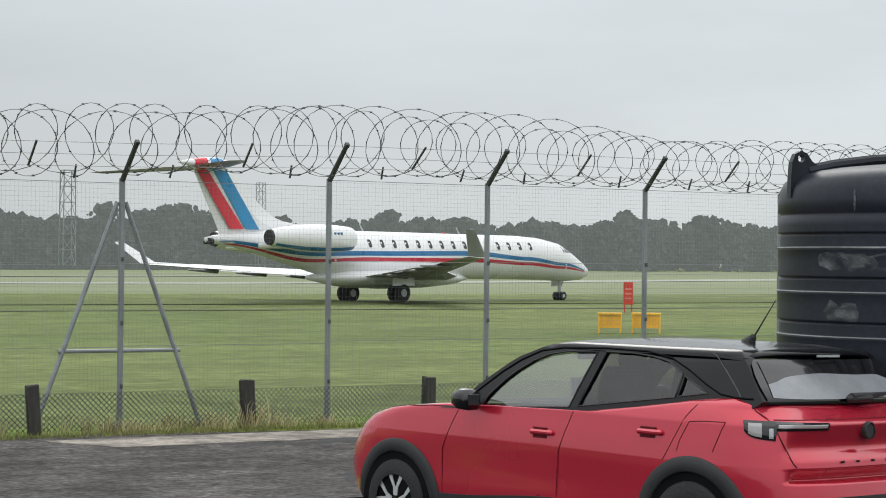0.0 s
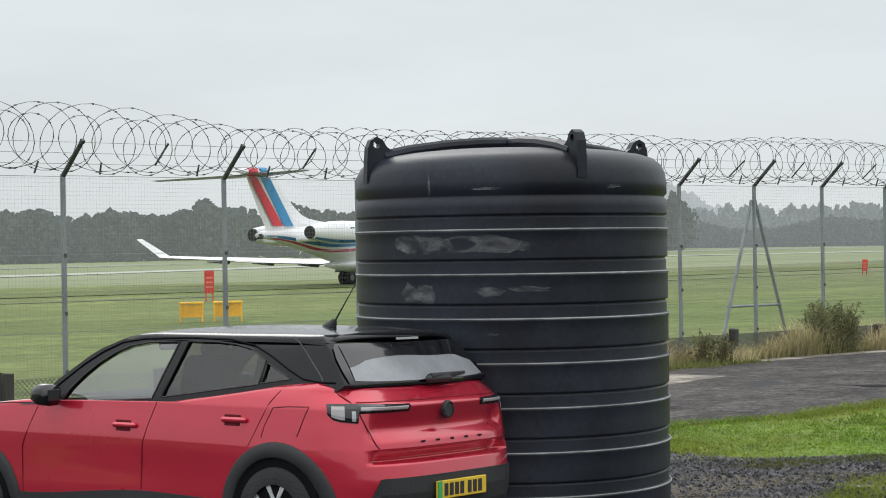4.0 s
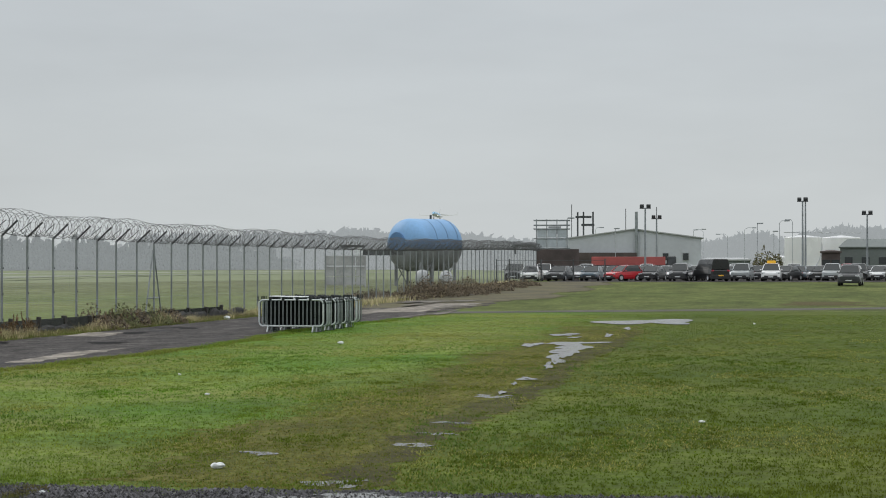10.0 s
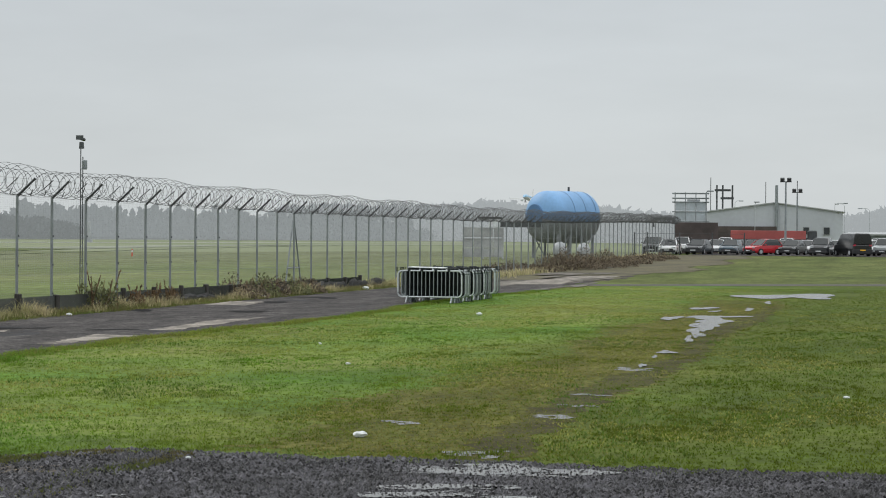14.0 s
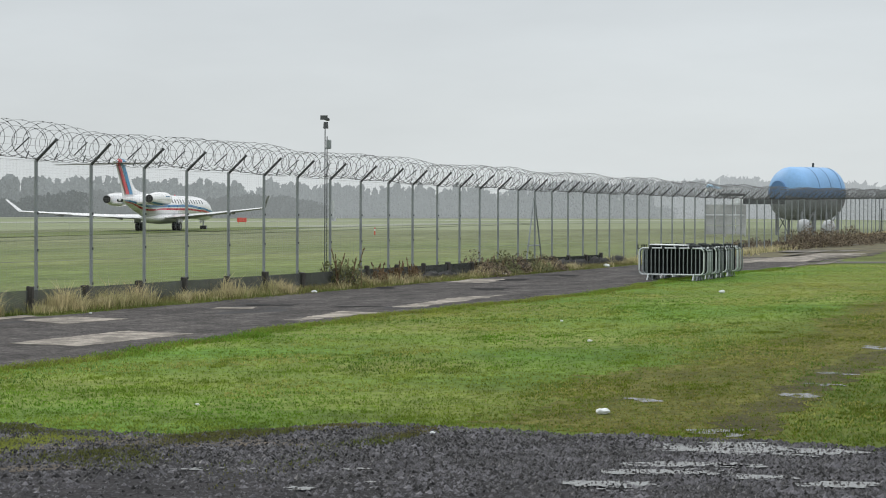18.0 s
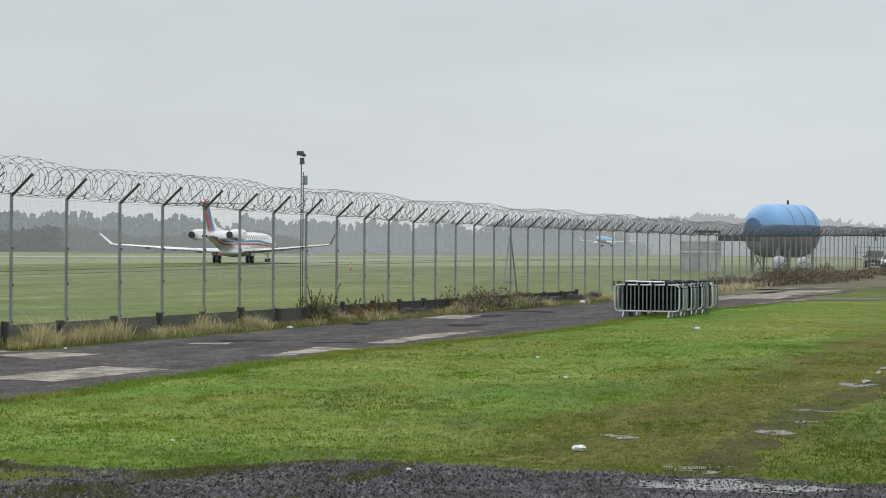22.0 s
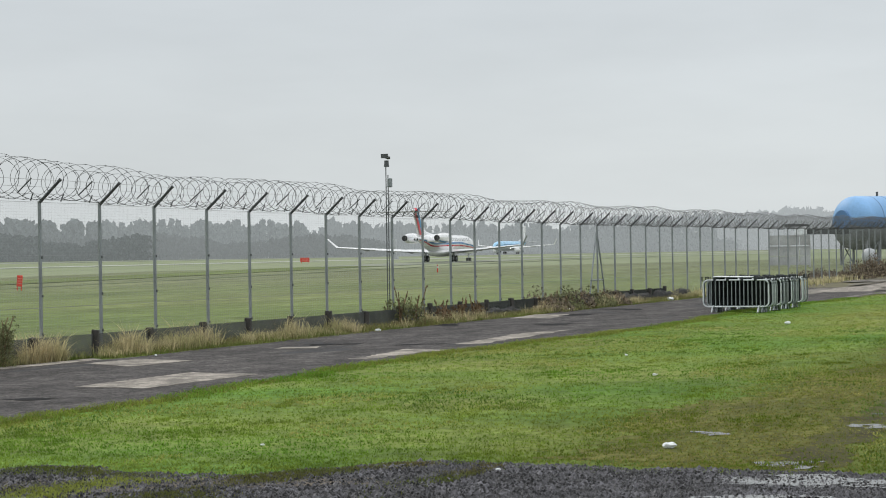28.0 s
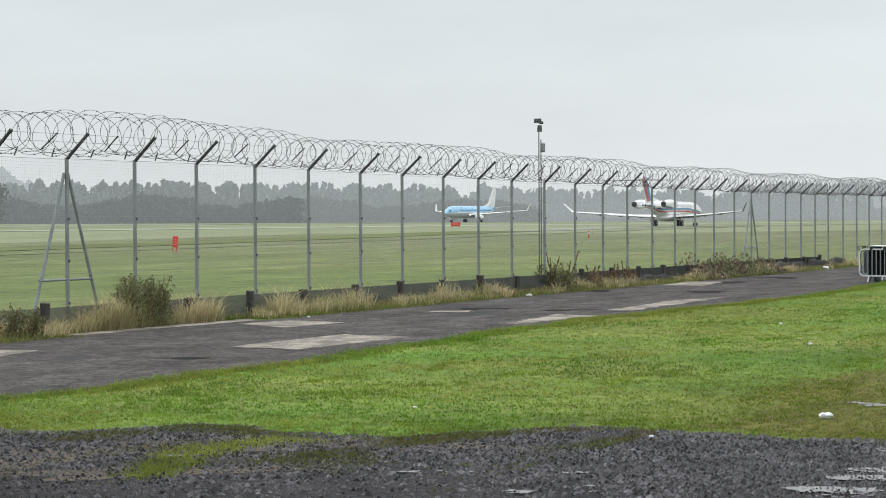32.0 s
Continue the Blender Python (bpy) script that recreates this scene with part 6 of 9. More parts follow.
def airliner(label, upper, upper_label, tail, tail_label, lights=True):
    root = tagged(empty("airliner"), label, "aeroplane")
    xs = [20, 19.8, 19.3, 18.7, 18, 17, 16, 14.8, 13.5, 8, 0, -8, -11, -14, -16, -18, -19.5]
    bm = bmesh.new()
    hull(bm, xs, -8, 188, n=20, ring=liner_ring)
    part("upper_fuselage", bm, upper, root, upper_label, smooth=True)
    bm = bmesh.new()
    hull(bm, xs, 188, 352, n=16, ring=liner_ring)
    part("lower_fuselage", bm, GREYPAINT, root, "pale grey lower fuselage", smooth=True)
    for s in (1, -1):
        bm = bmesh.new()
        hull_z(bm, 18.2, -16, lambda x: liner_ring(x)[2] - 0.42, lambda x: liner_ring(x)[2] - 0.15, s, 1.006, ring=liner_ring)
        part("white_stripe", bm, WHITE, root, "white cheat line")
        bm = bmesh.new()
        hull_z(bm, 18.9, 18.0, lambda x: liner_ring(x)[2] + 0.45, lambda x: liner_ring(x)[2] + 0.95, s, 1.01, 3, ring=liner_ring)
        part("cockpit_window", bm, GLASS, root)
        bm = bmesh.new()
        hull_z(bm, 13, -12, lambda x: 3.95, lambda x: 4.2, s, 1.008, ring=liner_ring)
        part("window_row", bm, BLUEPAINT, root, "row of small dark windows")
        bm = bmesh.new()
        wing(bm, 5.0, -3.0, -0.2, -4.2, s * 1.6, s * 6.0, 2.5, 2.9, 0.5, 0.3)
        wing(bm, -0.2, -4.2, -6.4, -8.0, s * 6.0, s * 17.3, 2.9, 3.9, 0.3, 0.14)
        w_ = part("wing", bm, WHITE, root, "swept pale wing")
        bm = bmesh.new()
        wing(bm, -6.4, -8.0, -8.2, -9.0, s * 17.25, s * 17.9, 3.9, 6.3, 0.1, 0.05)
        part("winglet", bm, WHITE, w_, "tall white winglet")
        bm = bmesh.new()
        loft(bm, [[(x, s * 4.9 + r * math.cos(2 * math.pi * j / 16), 1.7 + r * math.sin(2 * math.pi * j / 16)) for j in range(16)] for x, r in ((6.2, 0.85), (5.8, 1.0), (4.2, 1.05), (2.4, 0.75), (1.6, 0.5))])
        part("engine", bm, WHITE, root, "white wing engine", smooth=True)
        bm = bmesh.new()
        wing(bm, -14.2, -17.6, -17.6, -19.0, s * 0.4, s * 7.0, 4.9, 5.4, 0.16, 0.08)
        part("tailplane", bm, GREYPAINT, root)
        gear(root, -1.0, s * 2.9, 0.55, 2.5, ((0, -0.4), (0, 0.4)))
    bm = bmesh.new()
    secs = []
    for (lx, lz), (tx, tz), t in (((-8.5, 5.3), (-17.5, 5.0), 0.2), ((-12.5, 6.4), (-18.2, 6.2), 0.24), ((-17.0, 12.2), (-19.6, 12.2), 0.14)):
        secs.append([(lx, 0, lz), ((lx * 2 + tx) / 3, t, (lz * 2 + tz) / 3), (tx, 0.02, tz), (tx, -0.02, tz), ((lx * 2 + tx) / 3, -t, (lz * 2 + tz) / 3)])
    loft(bm, secs)
    bmesh.ops.recalc_face_normals(bm, faces=bm.faces)
    part("fin", bm, tail, root, tail_label)
    gear(root, 15.2, 0, 0.36, 2.2, ((0, -0.25), (0, 0.25)), "nose_gear")
    for s, x in ((1, 5.0), (-1, 5.0), (0, 18.8)) if lights else ():
        bm = bmesh.new()
        box(bm, (x, s * 1.9, 2.5), (0.2, 0.25, 0.25))
        part("landing_light", bm, plain("landing_light_glow", (1, 0.97, 0.9), 0.3, 0, 4.0), root)
    return root


JET = business_jet()
LINER = airliner("sky-blue and white twin-engine airliner landing on the runway", SKYBLUE, "sky-blue upper fuselage", WHITE, "tall white tail fin")
# the fin's red is lightened for the haze in front of it
TAILRED = mat("orange_red_tail_paint", (0.85, 0.26, 0.20), 0.5, 0, 0.1, 0.5, 3, 0)
FARLINER = airliner("white airliner with an orange-red fin taxiing behind the buildings", WHITE, "white upper fuselage", TAILRED, "orange-red tail fin", False)


# ---------- airfield furniture ----------
def field_sign(x, y, w, h, material, label, legs=True, tilt=0.0, category="sign"):
    root = tagged(empty("airfield_sign", pose(x, y, lay(x, y), 0, tilt, -math.degrees(math.atan2(x, y)))), label, category)
    bm = bmesh.new()
    box(bm, (0, 0, h * 0.62), (w, 0.12, h * 0.72), bevel=0.02)
    part("panel", bm, material, root)
    for s in (-1, 1):
        bm = bmesh.new()
        rod(bm, (s * w * 0.36, 0, 0), (s * w * 0.36, 0, h * 0.3), 0.04, n=6)
        part("leg", bm, material if legs else GREYPAINT, root)
    for k in range(3):
        bm = bmesh.new()
        box(bm, (0, -0.065, h * (0.46 + 0.15 * k)), (w * 0.7, 0.01, h * 0.05))
        part("marking_bar", bm, FADEDRED, root)
    return root


field_sign(58.53, 81.08, 0.50, 1.62, SIGNRED, "tall red airfield sign board in the grass")
field_sign(123.1, 85.7, 0.42, 1.2, SIGNRED, "narrow red marker board in the airfield grass", tilt=4)
field_sign(295.3, 147.2, 1.6, 1.0, SIGNRED, "low red sign on legs beside the taxiway")
for x, y, h in ((151.6, 76.9, 1.0), (166.2, 69.0, 0.7)):
    root = tagged(empty("marker_post", pose(x, y, lay(x, y))), "thin orange marker post in the grass", "marker")
    bm = bmesh.new()
    rod(bm, (0, 0, 0), (0, 0, h), 0.06, n=8)
    part("shaft", bm, SIGNRED, root)
    bm = bmesh.new()
    rod(bm, (0, 0, h * 0.55), (0, 0, h * 0.8), 0.075, n=8)
    part("collar", bm, LITTER, root)


def yellow_box(x, y, w):
    root = tagged(empty("yellow_box", pose(x, y, lay(x, y), 0, 0, -37)), "yellow box with amber panels standing in the grass", "marker")
    h = 0.62
    for s in (-1, 1):
        bm = bmesh.new()
        box(bm, (s * w / 2, 0, h / 2), (0.05, 0.4, h), bevel=0.008)
        part("side", bm, SIGNYEL, root)
    bm = bmesh.new()
    box(bm, (0, 0, h), (w + 0.08, 0.44, 0.06), bevel=0.01)
    part("top", bm, SIGNYEL, root)
    bm = bmesh.new()
    box(bm, (0, -0.14, h * 0.60), (w, 0.03, h * 0.66))
    part("panel", bm, mat("box_amber", (0.86, 0.46, 0.05), 0.6, 0, 0.15, 2, 20, 0), root, "amber front panel")
    for s in (-1, 1):
        bm = bmesh.new()
        box(bm, (s * w * 0.2, -0.16, h * 0.60), (0.02, 0.04, h * 0.66))
        part("divider", bm, SIGNYEL, root)


yellow_box(35.25, 49.8, 0.68)
yellow_box(36.15, 49.1, 0.85)


def lattice(name, x, y, h, w, label, base=0.0):
    root = tagged(empty(name, pose(x, y, base)), label, "mast")
    for sx in (-1, 1):
        for sy in (-1, 1):
            bm = bmesh.new()
            rod(bm, (sx * w / 2, sy * w / 2, 0), (sx * w * 0.45, sy * w * 0.45, h), w * 0.045, n=5)
            part("leg", bm, GALV_FAR, root)
    n = max(3, int(h / w / 1.1))
    for i in range(n):
        bm = bmesh.new()
        z0, z1 = h * i / n, h * (i + 1) / n
        c = w / 2 * 0.95
        for a, b in (((-c, -c), (c, -c)), ((c, -c), (c, c)), ((c, c), (-c, c)), ((-c, c), (-c, -c))):
            rod(bm, (*a, z0), (*b, z1), w * 0.025, n=4)
            rod(bm, (*a, z1), (*b, z1), w * 0.025, n=4)
        part("bracing", bm, GALV_FAR, root)
    return root


lattice("lattice_tower", 138, 396, 20.5, 2.8, "grey steel lattice tower beyond the airfield", 0.5)
lattice("lattice_tower", 176.5, 381, 18.5, 1.6, "slim grey lattice mast beyond the airfield", 0.5)
bm = bmesh.new()
root = tagged(empty("white_mast", pose(457.5, 201.8, lay(457, 201))), "short white airfield instrument mast beside the runway", "mast")
box(bm, (0, 0, 3.0), (0.7, 0.7, 4.4), bevel=0.1)
part("mast_body", bm, GREYPAINT, root)
bm = bmesh.new()
box(bm, (0, 0, 0.4), (1.4, 1.4, 0.8))
part("base", bm, GREYPAINT, root)


def cctv_mast():
    root = tagged(empty("cctv_mast", pose(49.25, 21.95, 0)), "slim grey lattice mast carrying a security camera", "camera mast")
    for dx in (-0.07, 0.07):
        bm = bmesh.new()
        rod(bm, (dx, 0, 0), (dx, 0, 4.5 if dx < 0 else 4.2), 0.015, n=8)
        part("rail", bm, DARKSTEEL, root)
    for i in range(15):
        z = 0.3 + 0.27 * i
        bm = bmesh.new()
        rod(bm, (-0.07, 0, z), (0.07, 0, z + (0.13 if i % 2 else -0.0)), 0.007, n=5)
        part("rung", bm, GALV_FAR, root)
    bm = bmesh.new()
    box(bm, (0.10, -0.04, 3.98), (0.12, 0.12, 0.26), bevel=0.02)
    part("junction_box", bm, GALV_FAR, root, "grey junction box")
    bm = bmesh.new()
    rod(bm, (-0.02, 0, 4.42), (-0.02, 0, 4.60), 0.075, 0.06, n=12)
    part("camera_dome", bm, DARKSTEEL, root, "dark camera turret")
    bm = bmesh.new()
    box(bm, (0.02, 0, 4.69), (0.27, 0.10, 0.08), Matrix.Rotation(radians(6), 3, "Y"), bevel=0.02)
    part("camera_housing", bm, DARKSTEEL, root, "dark camera housing")
    bm = bmesh.new()
    box(bm, (-0.15, 0, 4.72), (0.05, 0.2, 0.12))
    part("lamp_head", bm, DARKSTEEL, root)


cctv_mast()


# ---------- stacked crowd barriers ----------
def barrier(tubes, bars, thick):
    root = tagged(empty("crowd_barrier"), "galvanised steel crowd barrier in an upright stack", "barrier", "stacked crowd barriers")
    W, z0, z1 = 2.05, 0.18, 1.0
    pts = []
    r = 0.14
    for cx, cz, a0 in ((W / 2 - r, z1 - r, 0), (-W / 2 + r, z1 - r, 90), (-W / 2 + r, z0 + r, 180), (W / 2 - r, z0 + r, 270)):
        for k in range(5):
            a = radians(a0 + 90 * k / 4)
            pts.append((0, cx + r * math.cos(a), cz + r * math.sin(a)))
    bm = bmesh.new()
    tube(bm, pts, 0.024, 6, closed=True)
    part("frame", bm, tubes, root, "rounded tube frame")
    me = None
    for i in range(15):
        y = -W / 2 + W * (i + 1) / 16
        if me is None:
            bm = bmesh.new()
            rod(bm, (0, 0, z0), (0, 0, z1), thick, n=5)
            b = part("bar", bm, bars, root)
            me = b.data
        else:
            b = part("bar", me, bars, root)
        b.location = (0, y, 0)
    for s in (-1, 1):
        bm = bmesh.new()
        tube(bm, [(-0.22, s * 0.72, 0.0), (-0.05, s * 0.72, 0.20), (0.05, s * 0.72, 0.20), (0.22, s * 0.72, 0.0)], 0.02, 5)
        part("foot", bm, tubes, root)
    for s in (-1, 1):
        bm = bmesh.new()
        tube(bm, [(0, s * (W / 2 - 0.02), 0.98), (0.0, s * (W / 2 + 0.05), 0.98), (0.0, s * (W / 2 + 0.05), 1.10)], 0.014, 5)
        part("hook", bm, BARRIERDARK, root)
    for y in (-0.62, -0.2, 0.25, 0.66):
        bm = bmesh.new()
        box(bm, (0, y, z1 + 0.035), (0.06, 0.09, 0.11), bevel=0.01)
        part("lug", bm, BARRIERDARK, root, "dark interlocking lug")
    return root


# one steel in two tones: shaded for stacked barriers, lit for front ones
BARRIERSTEEL = mat("bright_galvanised_tube", (0.27, 0.30, 0.305), 0.45, 0.3, 0.15, 3, 40, 0.05, obrand=0.7)
BARRIERDARK = mat("dull_galvanised_bar", (0.022, 0.027, 0.028), 0.5, 0.3, 0.2, 3, 40, 0.05, obrand=0.4)
BRIGHTTUBE = mat("new_galvanised_tube", (0.62, 0.66, 0.67), 0.4, 0.2, 0.12, 3, 40, 0.05)
BARSTEEL = mat("grey_green_bar", (0.24, 0.275, 0.275), 0.5, 0.1, 0.15, 3, 40, 0.05)
first, front = barrier(BARRIERSTEEL, BARRIERDARK, 0.017), barrier(BRIGHTTUBE, BARSTEEL, 0.017)
rnd = random.Random(21)
spots = []
for g, (gx, gy, count) in enumerate(((58.3, 14.19, 9), (60.1, 14.2, 8), (61.8, 14.25, 8), (63.3, 14.25, 7))):
    for i in range(count):
        spots.append((gx + 0.085 * i + rnd.uniform(-0.012, 0.012), gy + rnd.uniform(-0.05, 0.05) - (0.04 if i % 2 else -0.04)))
for i, (x, y) in enumerate(spots):
    m = pose(x, y, lay(x, y) + 0.012, 0, rnd.uniform(-0.6, 0.6), rnd.uniform(-0.8, 0.8))
    if i == 0:
        front.matrix_world = m
    elif i == 1:
        first.matrix_world = m
    else:
        copy_thing(front if i in (9, 17, 25, 32) else first, m)
bm = bmesh.new()
box(bm, (58.72, 14.42, 1.108), (0.80, 1.10, 0.03), Matrix.Rotation(radians(1), 3, "X"), bevel=0.01)
tagged(part("flat_board", bm, LITTER), "flat white board lying on the stacked barriers", "board")


# ---------- blue training tank and works beyond the fence ----------
def place(az, dist):
    """A spot by bearing (degrees from y towards x) and distance."""
    a = radians(az)
    return dist * math.sin(a), dist * math.cos(a)


def az9(px):
    return 81.203 + math.degrees(math.atan((px - 784) / 3396))


TARP = mat("blue_tarpaulin", (0.19, 0.385, 0.66), 0.45, 0, 0.12, 0.4, 6, 0.2)
TARPDARK = mat("dark_blue_end", (0.075, 0.17, 0.33), 0.5, 0, 0.15, 0.6, 6, 0.1)
TANKGREY = mat("dull_grey_steel", (0.22, 0.235, 0.25), 0.6, 0.2, 0.25, 0.5, 8, 0.15)
BRICKDARK = mat("dark_brick", (0.080, 0.064, 0.060), 0.85, 0, 0.25, 0.6, 9, 0.3)
CLAD = mat("grey_sheet_cladding", (0.53, 0.56, 0.595), 0.55, 0, 0.10, 0.1, 2, 0.05)
CLADDARK = mat("dark_green_cladding", (0.15, 0.175, 0.17), 0.6, 0, 0.15, 0.15, 3, 0.05)
ROOFGREY = mat("pale_grey_roof", (0.40, 0.42, 0.43), 0.6, 0, 0.1, 0.2, 3, 0.05)
TRUCKRED = mat("faded_red_trailer", (0.40, 0.095, 0.085), 0.5, 0, 0.12, 0.4, 4, 0)
MESHGREY = mat("grey_cage_panel", (0.40, 0.41, 0.42), 0.7, 0.1, 0.2, 0.8, 8, 0.1)


def blue_tank():
    x, y = place(80.22, 158)
    z0 = lay(x, y)
    root = tagged(empty("blue_tank", pose(x, y, z0, 0, 0, -38)), "big horizontal tank with sky-blue upper half on steel legs", "storage tank")
    R, L, c = 2.15, 1.75, 3.35
    prof = []
    for k in range(7):
        a = radians(90 * k / 6)
        prof.append((-L - 1.35 * math.cos(a), R * math.sin(a) ** 0.8 if k else 0.05))
    prof += [(-0.5, R), (0.6, R)]
    for k in range(6, -1, -1):
        a = radians(90 * k / 6)
        prof.append((L + 1.35 * math.cos(a), R * math.sin(a) ** 0.8 if k else 0.05))
    for name, material, a0, a1, label in (("upper_shell", TARP, 12, 168, "sky-blue upper shell"), ("middle_band", TARPDARK, -10, 12, "dark blue band"), ("middle_band", TARPDARK, 168, 190, "dark blue band"), ("lower_shell", TANKGREY, 190, 350, "dull grey lower shell")):
        bm = bmesh.new()
        loft(bm, [[(px, r * math.cos(radians(a0 + (a1 - a0) * j / 18)), c + r * math.sin(radians(a0 + (a1 - a0) * j / 18))) for j in range(19)] for px, r in prof], closed_ring=False, caps=False)
        bmesh.ops.recalc_face_normals(bm, faces=bm.faces)
        part(name, bm, material, root, label, smooth=True)
    for sx in (-0.55, 0.65, 1.75):
        bm = bmesh.new()
        loft(bm, [[(sx + dx, R * 1.008 * math.cos(radians(-2 + 184 * j / 24)), c + R * 1.008 * math.sin(radians(-2 + 184 * j / 24))) for j in range(25)] for dx in (-0.035, 0.035)], closed_ring=False, caps=False)
        part("seam", bm, TARPDARK, root)
    bm = bmesh.new()
    rod(bm, (-L - 1.40, 0, c + 0.10), (-L - 1.1, 0, c + 0.10), 0.92, n=28)
    part("end_hatch", bm, TARPDARK, root, "dark round end hatch")
    bm = bmesh.new()
    rod(bm, (0.9, 0.3, c + R - 0.1), (0.9, 0.3, c + R + 0.35), 0.09, n=8)
    part("vent", bm, DARKSTEEL, root)
    for lx in (-1.9, -0.6, 0.7, 2.0):
        for ly in (-1.5, 1.5):
            bm = bmesh.new()
            rod(bm, (lx, ly, 0), (lx, ly, c - 1.1), 0.10, n=8)
            part("leg", bm, TANKGREY, root)
    for a, b in ((-1.9, -0.6), (0.7, 2.0)):
        for ly in (-1.5, 1.5):
            bm = bmesh.new()
            rod(bm, (a, ly, 0.1), (b, ly, c - 1.4), 0.05, n=5)
            rod(bm, (b, ly, 0.1), (a, ly, c - 1.4), 0.05, n=5)
            part("brace", bm, TANKGREY, root)
    return root


blue_tank()


def small_vessel(az, dist, r, label):
    x, y = place(az, dist)
    root = tagged(empty("round_vessel", pose(x, y, lay(x, y))), label, "storage tank")
    bm = bmesh.new()
    lathe(bm, [(0.02, 0.2), (r * 0.8, 0.3), (r, 0.3 + r * 0.6), (r, 0.3 + r * 1.2), (r * 0.7, 0.3 + r * 1.8), (r * 0.1, 0.3 + r * 2)], 20)
    part("shell", bm, GREYPAINT, root, smooth=True)
    bm = bmesh.new()
    rod(bm, (0, 0, 0), (0, 0, 0.3), r * 0.7, n=14)
    part("stand", bm, TANKGREY, root)


small_vessel(az9(721), 150, 0.56, "pale round vessel under the blue tank")
small_vessel(az9(763), 150, 0.52, "pale round vessel beside the brambles")


def cage():
    x, y = place(77.85, 152)
    root = tagged(empty("mesh_cage", pose(x, y, lay(x, y), 0, 0, -77)), "grey steel mesh cage with a plant box on top", "cage")
    w, d, h = 3.1, 2.4, 2.5
    for sx in (-1, 0, 1):
        for sy in (-1, 1):
            bm = bmesh.new()
            box(bm, (sx * w / 2, sy * d / 2, h / 2), (0.09, 0.09, h))
            part("upright", bm, MESHGREY, root)
    for z in (0.35, 0.95, 1.6, 2.45):
        bm = bmesh.new()
        for sy in (-1, 1):
            box(bm, (0, sy * d / 2, z), (w, 0.06, 0.09))
        for sx in (-1, 1):
            box(bm, (sx * w / 2, 0, z), (0.06, d, 0.09))
        part("rail", bm, MESHGREY, root)
    for i in range(3):
        for k in range(4):
            bm = bmesh.new()
            box(bm, (-w / 2 + w * (k + 0.5) / 4, -d / 2 + 0.02, 0.52 + 0.78 * i), (w / 4 - 0.05, 0.04, 0.70), bevel=0.01)
            part("panel", bm, MESHGREY, root)
    bm = bmesh.new()
    box(bm, (0.9, 0, h + 0.35), (0.9, 0.9, 0.6), bevel=0.03)
    part("plant_box", bm, LITTER, root, "white plant box")
    bm = bmesh.new()
    box(bm, (0.55, 0, h + 0.75), (1.9, 0.8, 0.22))
    part("duct", bm, DARKSTEEL, root)
    bm = bmesh.new()
    box(bm, (2.9, 0, h + 0.25), (3.6, 0.5, 0.42))
    part("gantry", bm, DARKSTEEL, root, "dark pipe gantry")


cage()


def scaffold_tower():
    x, y = place(84.0, 200)
    g = lay(x, y)
    root = tagged(empty("access_tower", pose(x, y, g, 0, 0, -84)), "white boxed access tower with guard rails on a dark base", "tower")
    bm = bmesh.new()
    box(bm, (0.6, 0, 1.6), (4.4, 3, 3.2))
    part("base", bm, BRICKDARK, root, "dark brick base")
    z0, z1 = 3.3, 6.2
    for i in range(3):
        for j in range(2):
            bm = bmesh.new()
            box(bm, (-1.05 + 1.05 * i, -1.3, z0 + 0.55 + 1.0 * j), (0.92, 0.05, 0.92), bevel=0.01)
            part("panel", bm, mat("pale_panel", (0.42, 0.47, 0.50), 0.5, 0, 0.15, 0.8, 6, 0) if (i, j) == (0, 0) else bpy.data.materials["pale_panel"], root)
    for sx in (-1.6, -0.53, 0.53, 1.6):
        for sy in (-1.4, 1.4):
            bm = bmesh.new()
            rod(bm, (sx, sy, z0 - 0.3), (sx, sy, z1 + 0.1), 0.05, n=6)
            part("upright", bm, GALV_FAR, root)
    for z in (z0, z0 + 1, z0 + 2, z1 - 0.5, z1):
        bm = bmesh.new()
        for sy in (-1.4, 1.4):
            rod(bm, (-1.9, sy, z), (1.9, sy, z), 0.045, n=6)
        for sx in (-1.6, 1.6):
            rod(bm, (sx, -1.4, z), (sx, 1.4, z), 0.045, n=6)
        part("rail", bm, GALV_FAR, root)
    bm = bmesh.new()
    tube(bm, [(-3.8, -1, 2.7), (-3.8, -1, 3.6), (-2.0, -1, 3.6), (-1.5, -1, 3.3)], 0.14, 8)
    part("pipe", bm, DARKSTEEL, root, "bent dark pipe")
    bm = bmesh.new()
    box(bm, (0.3, -0.2, 5.2), (1.3, 1.2, 0.8), bevel=0.04)
    part("unit", bm, ROOFGREY, root)


scaffold_tower()


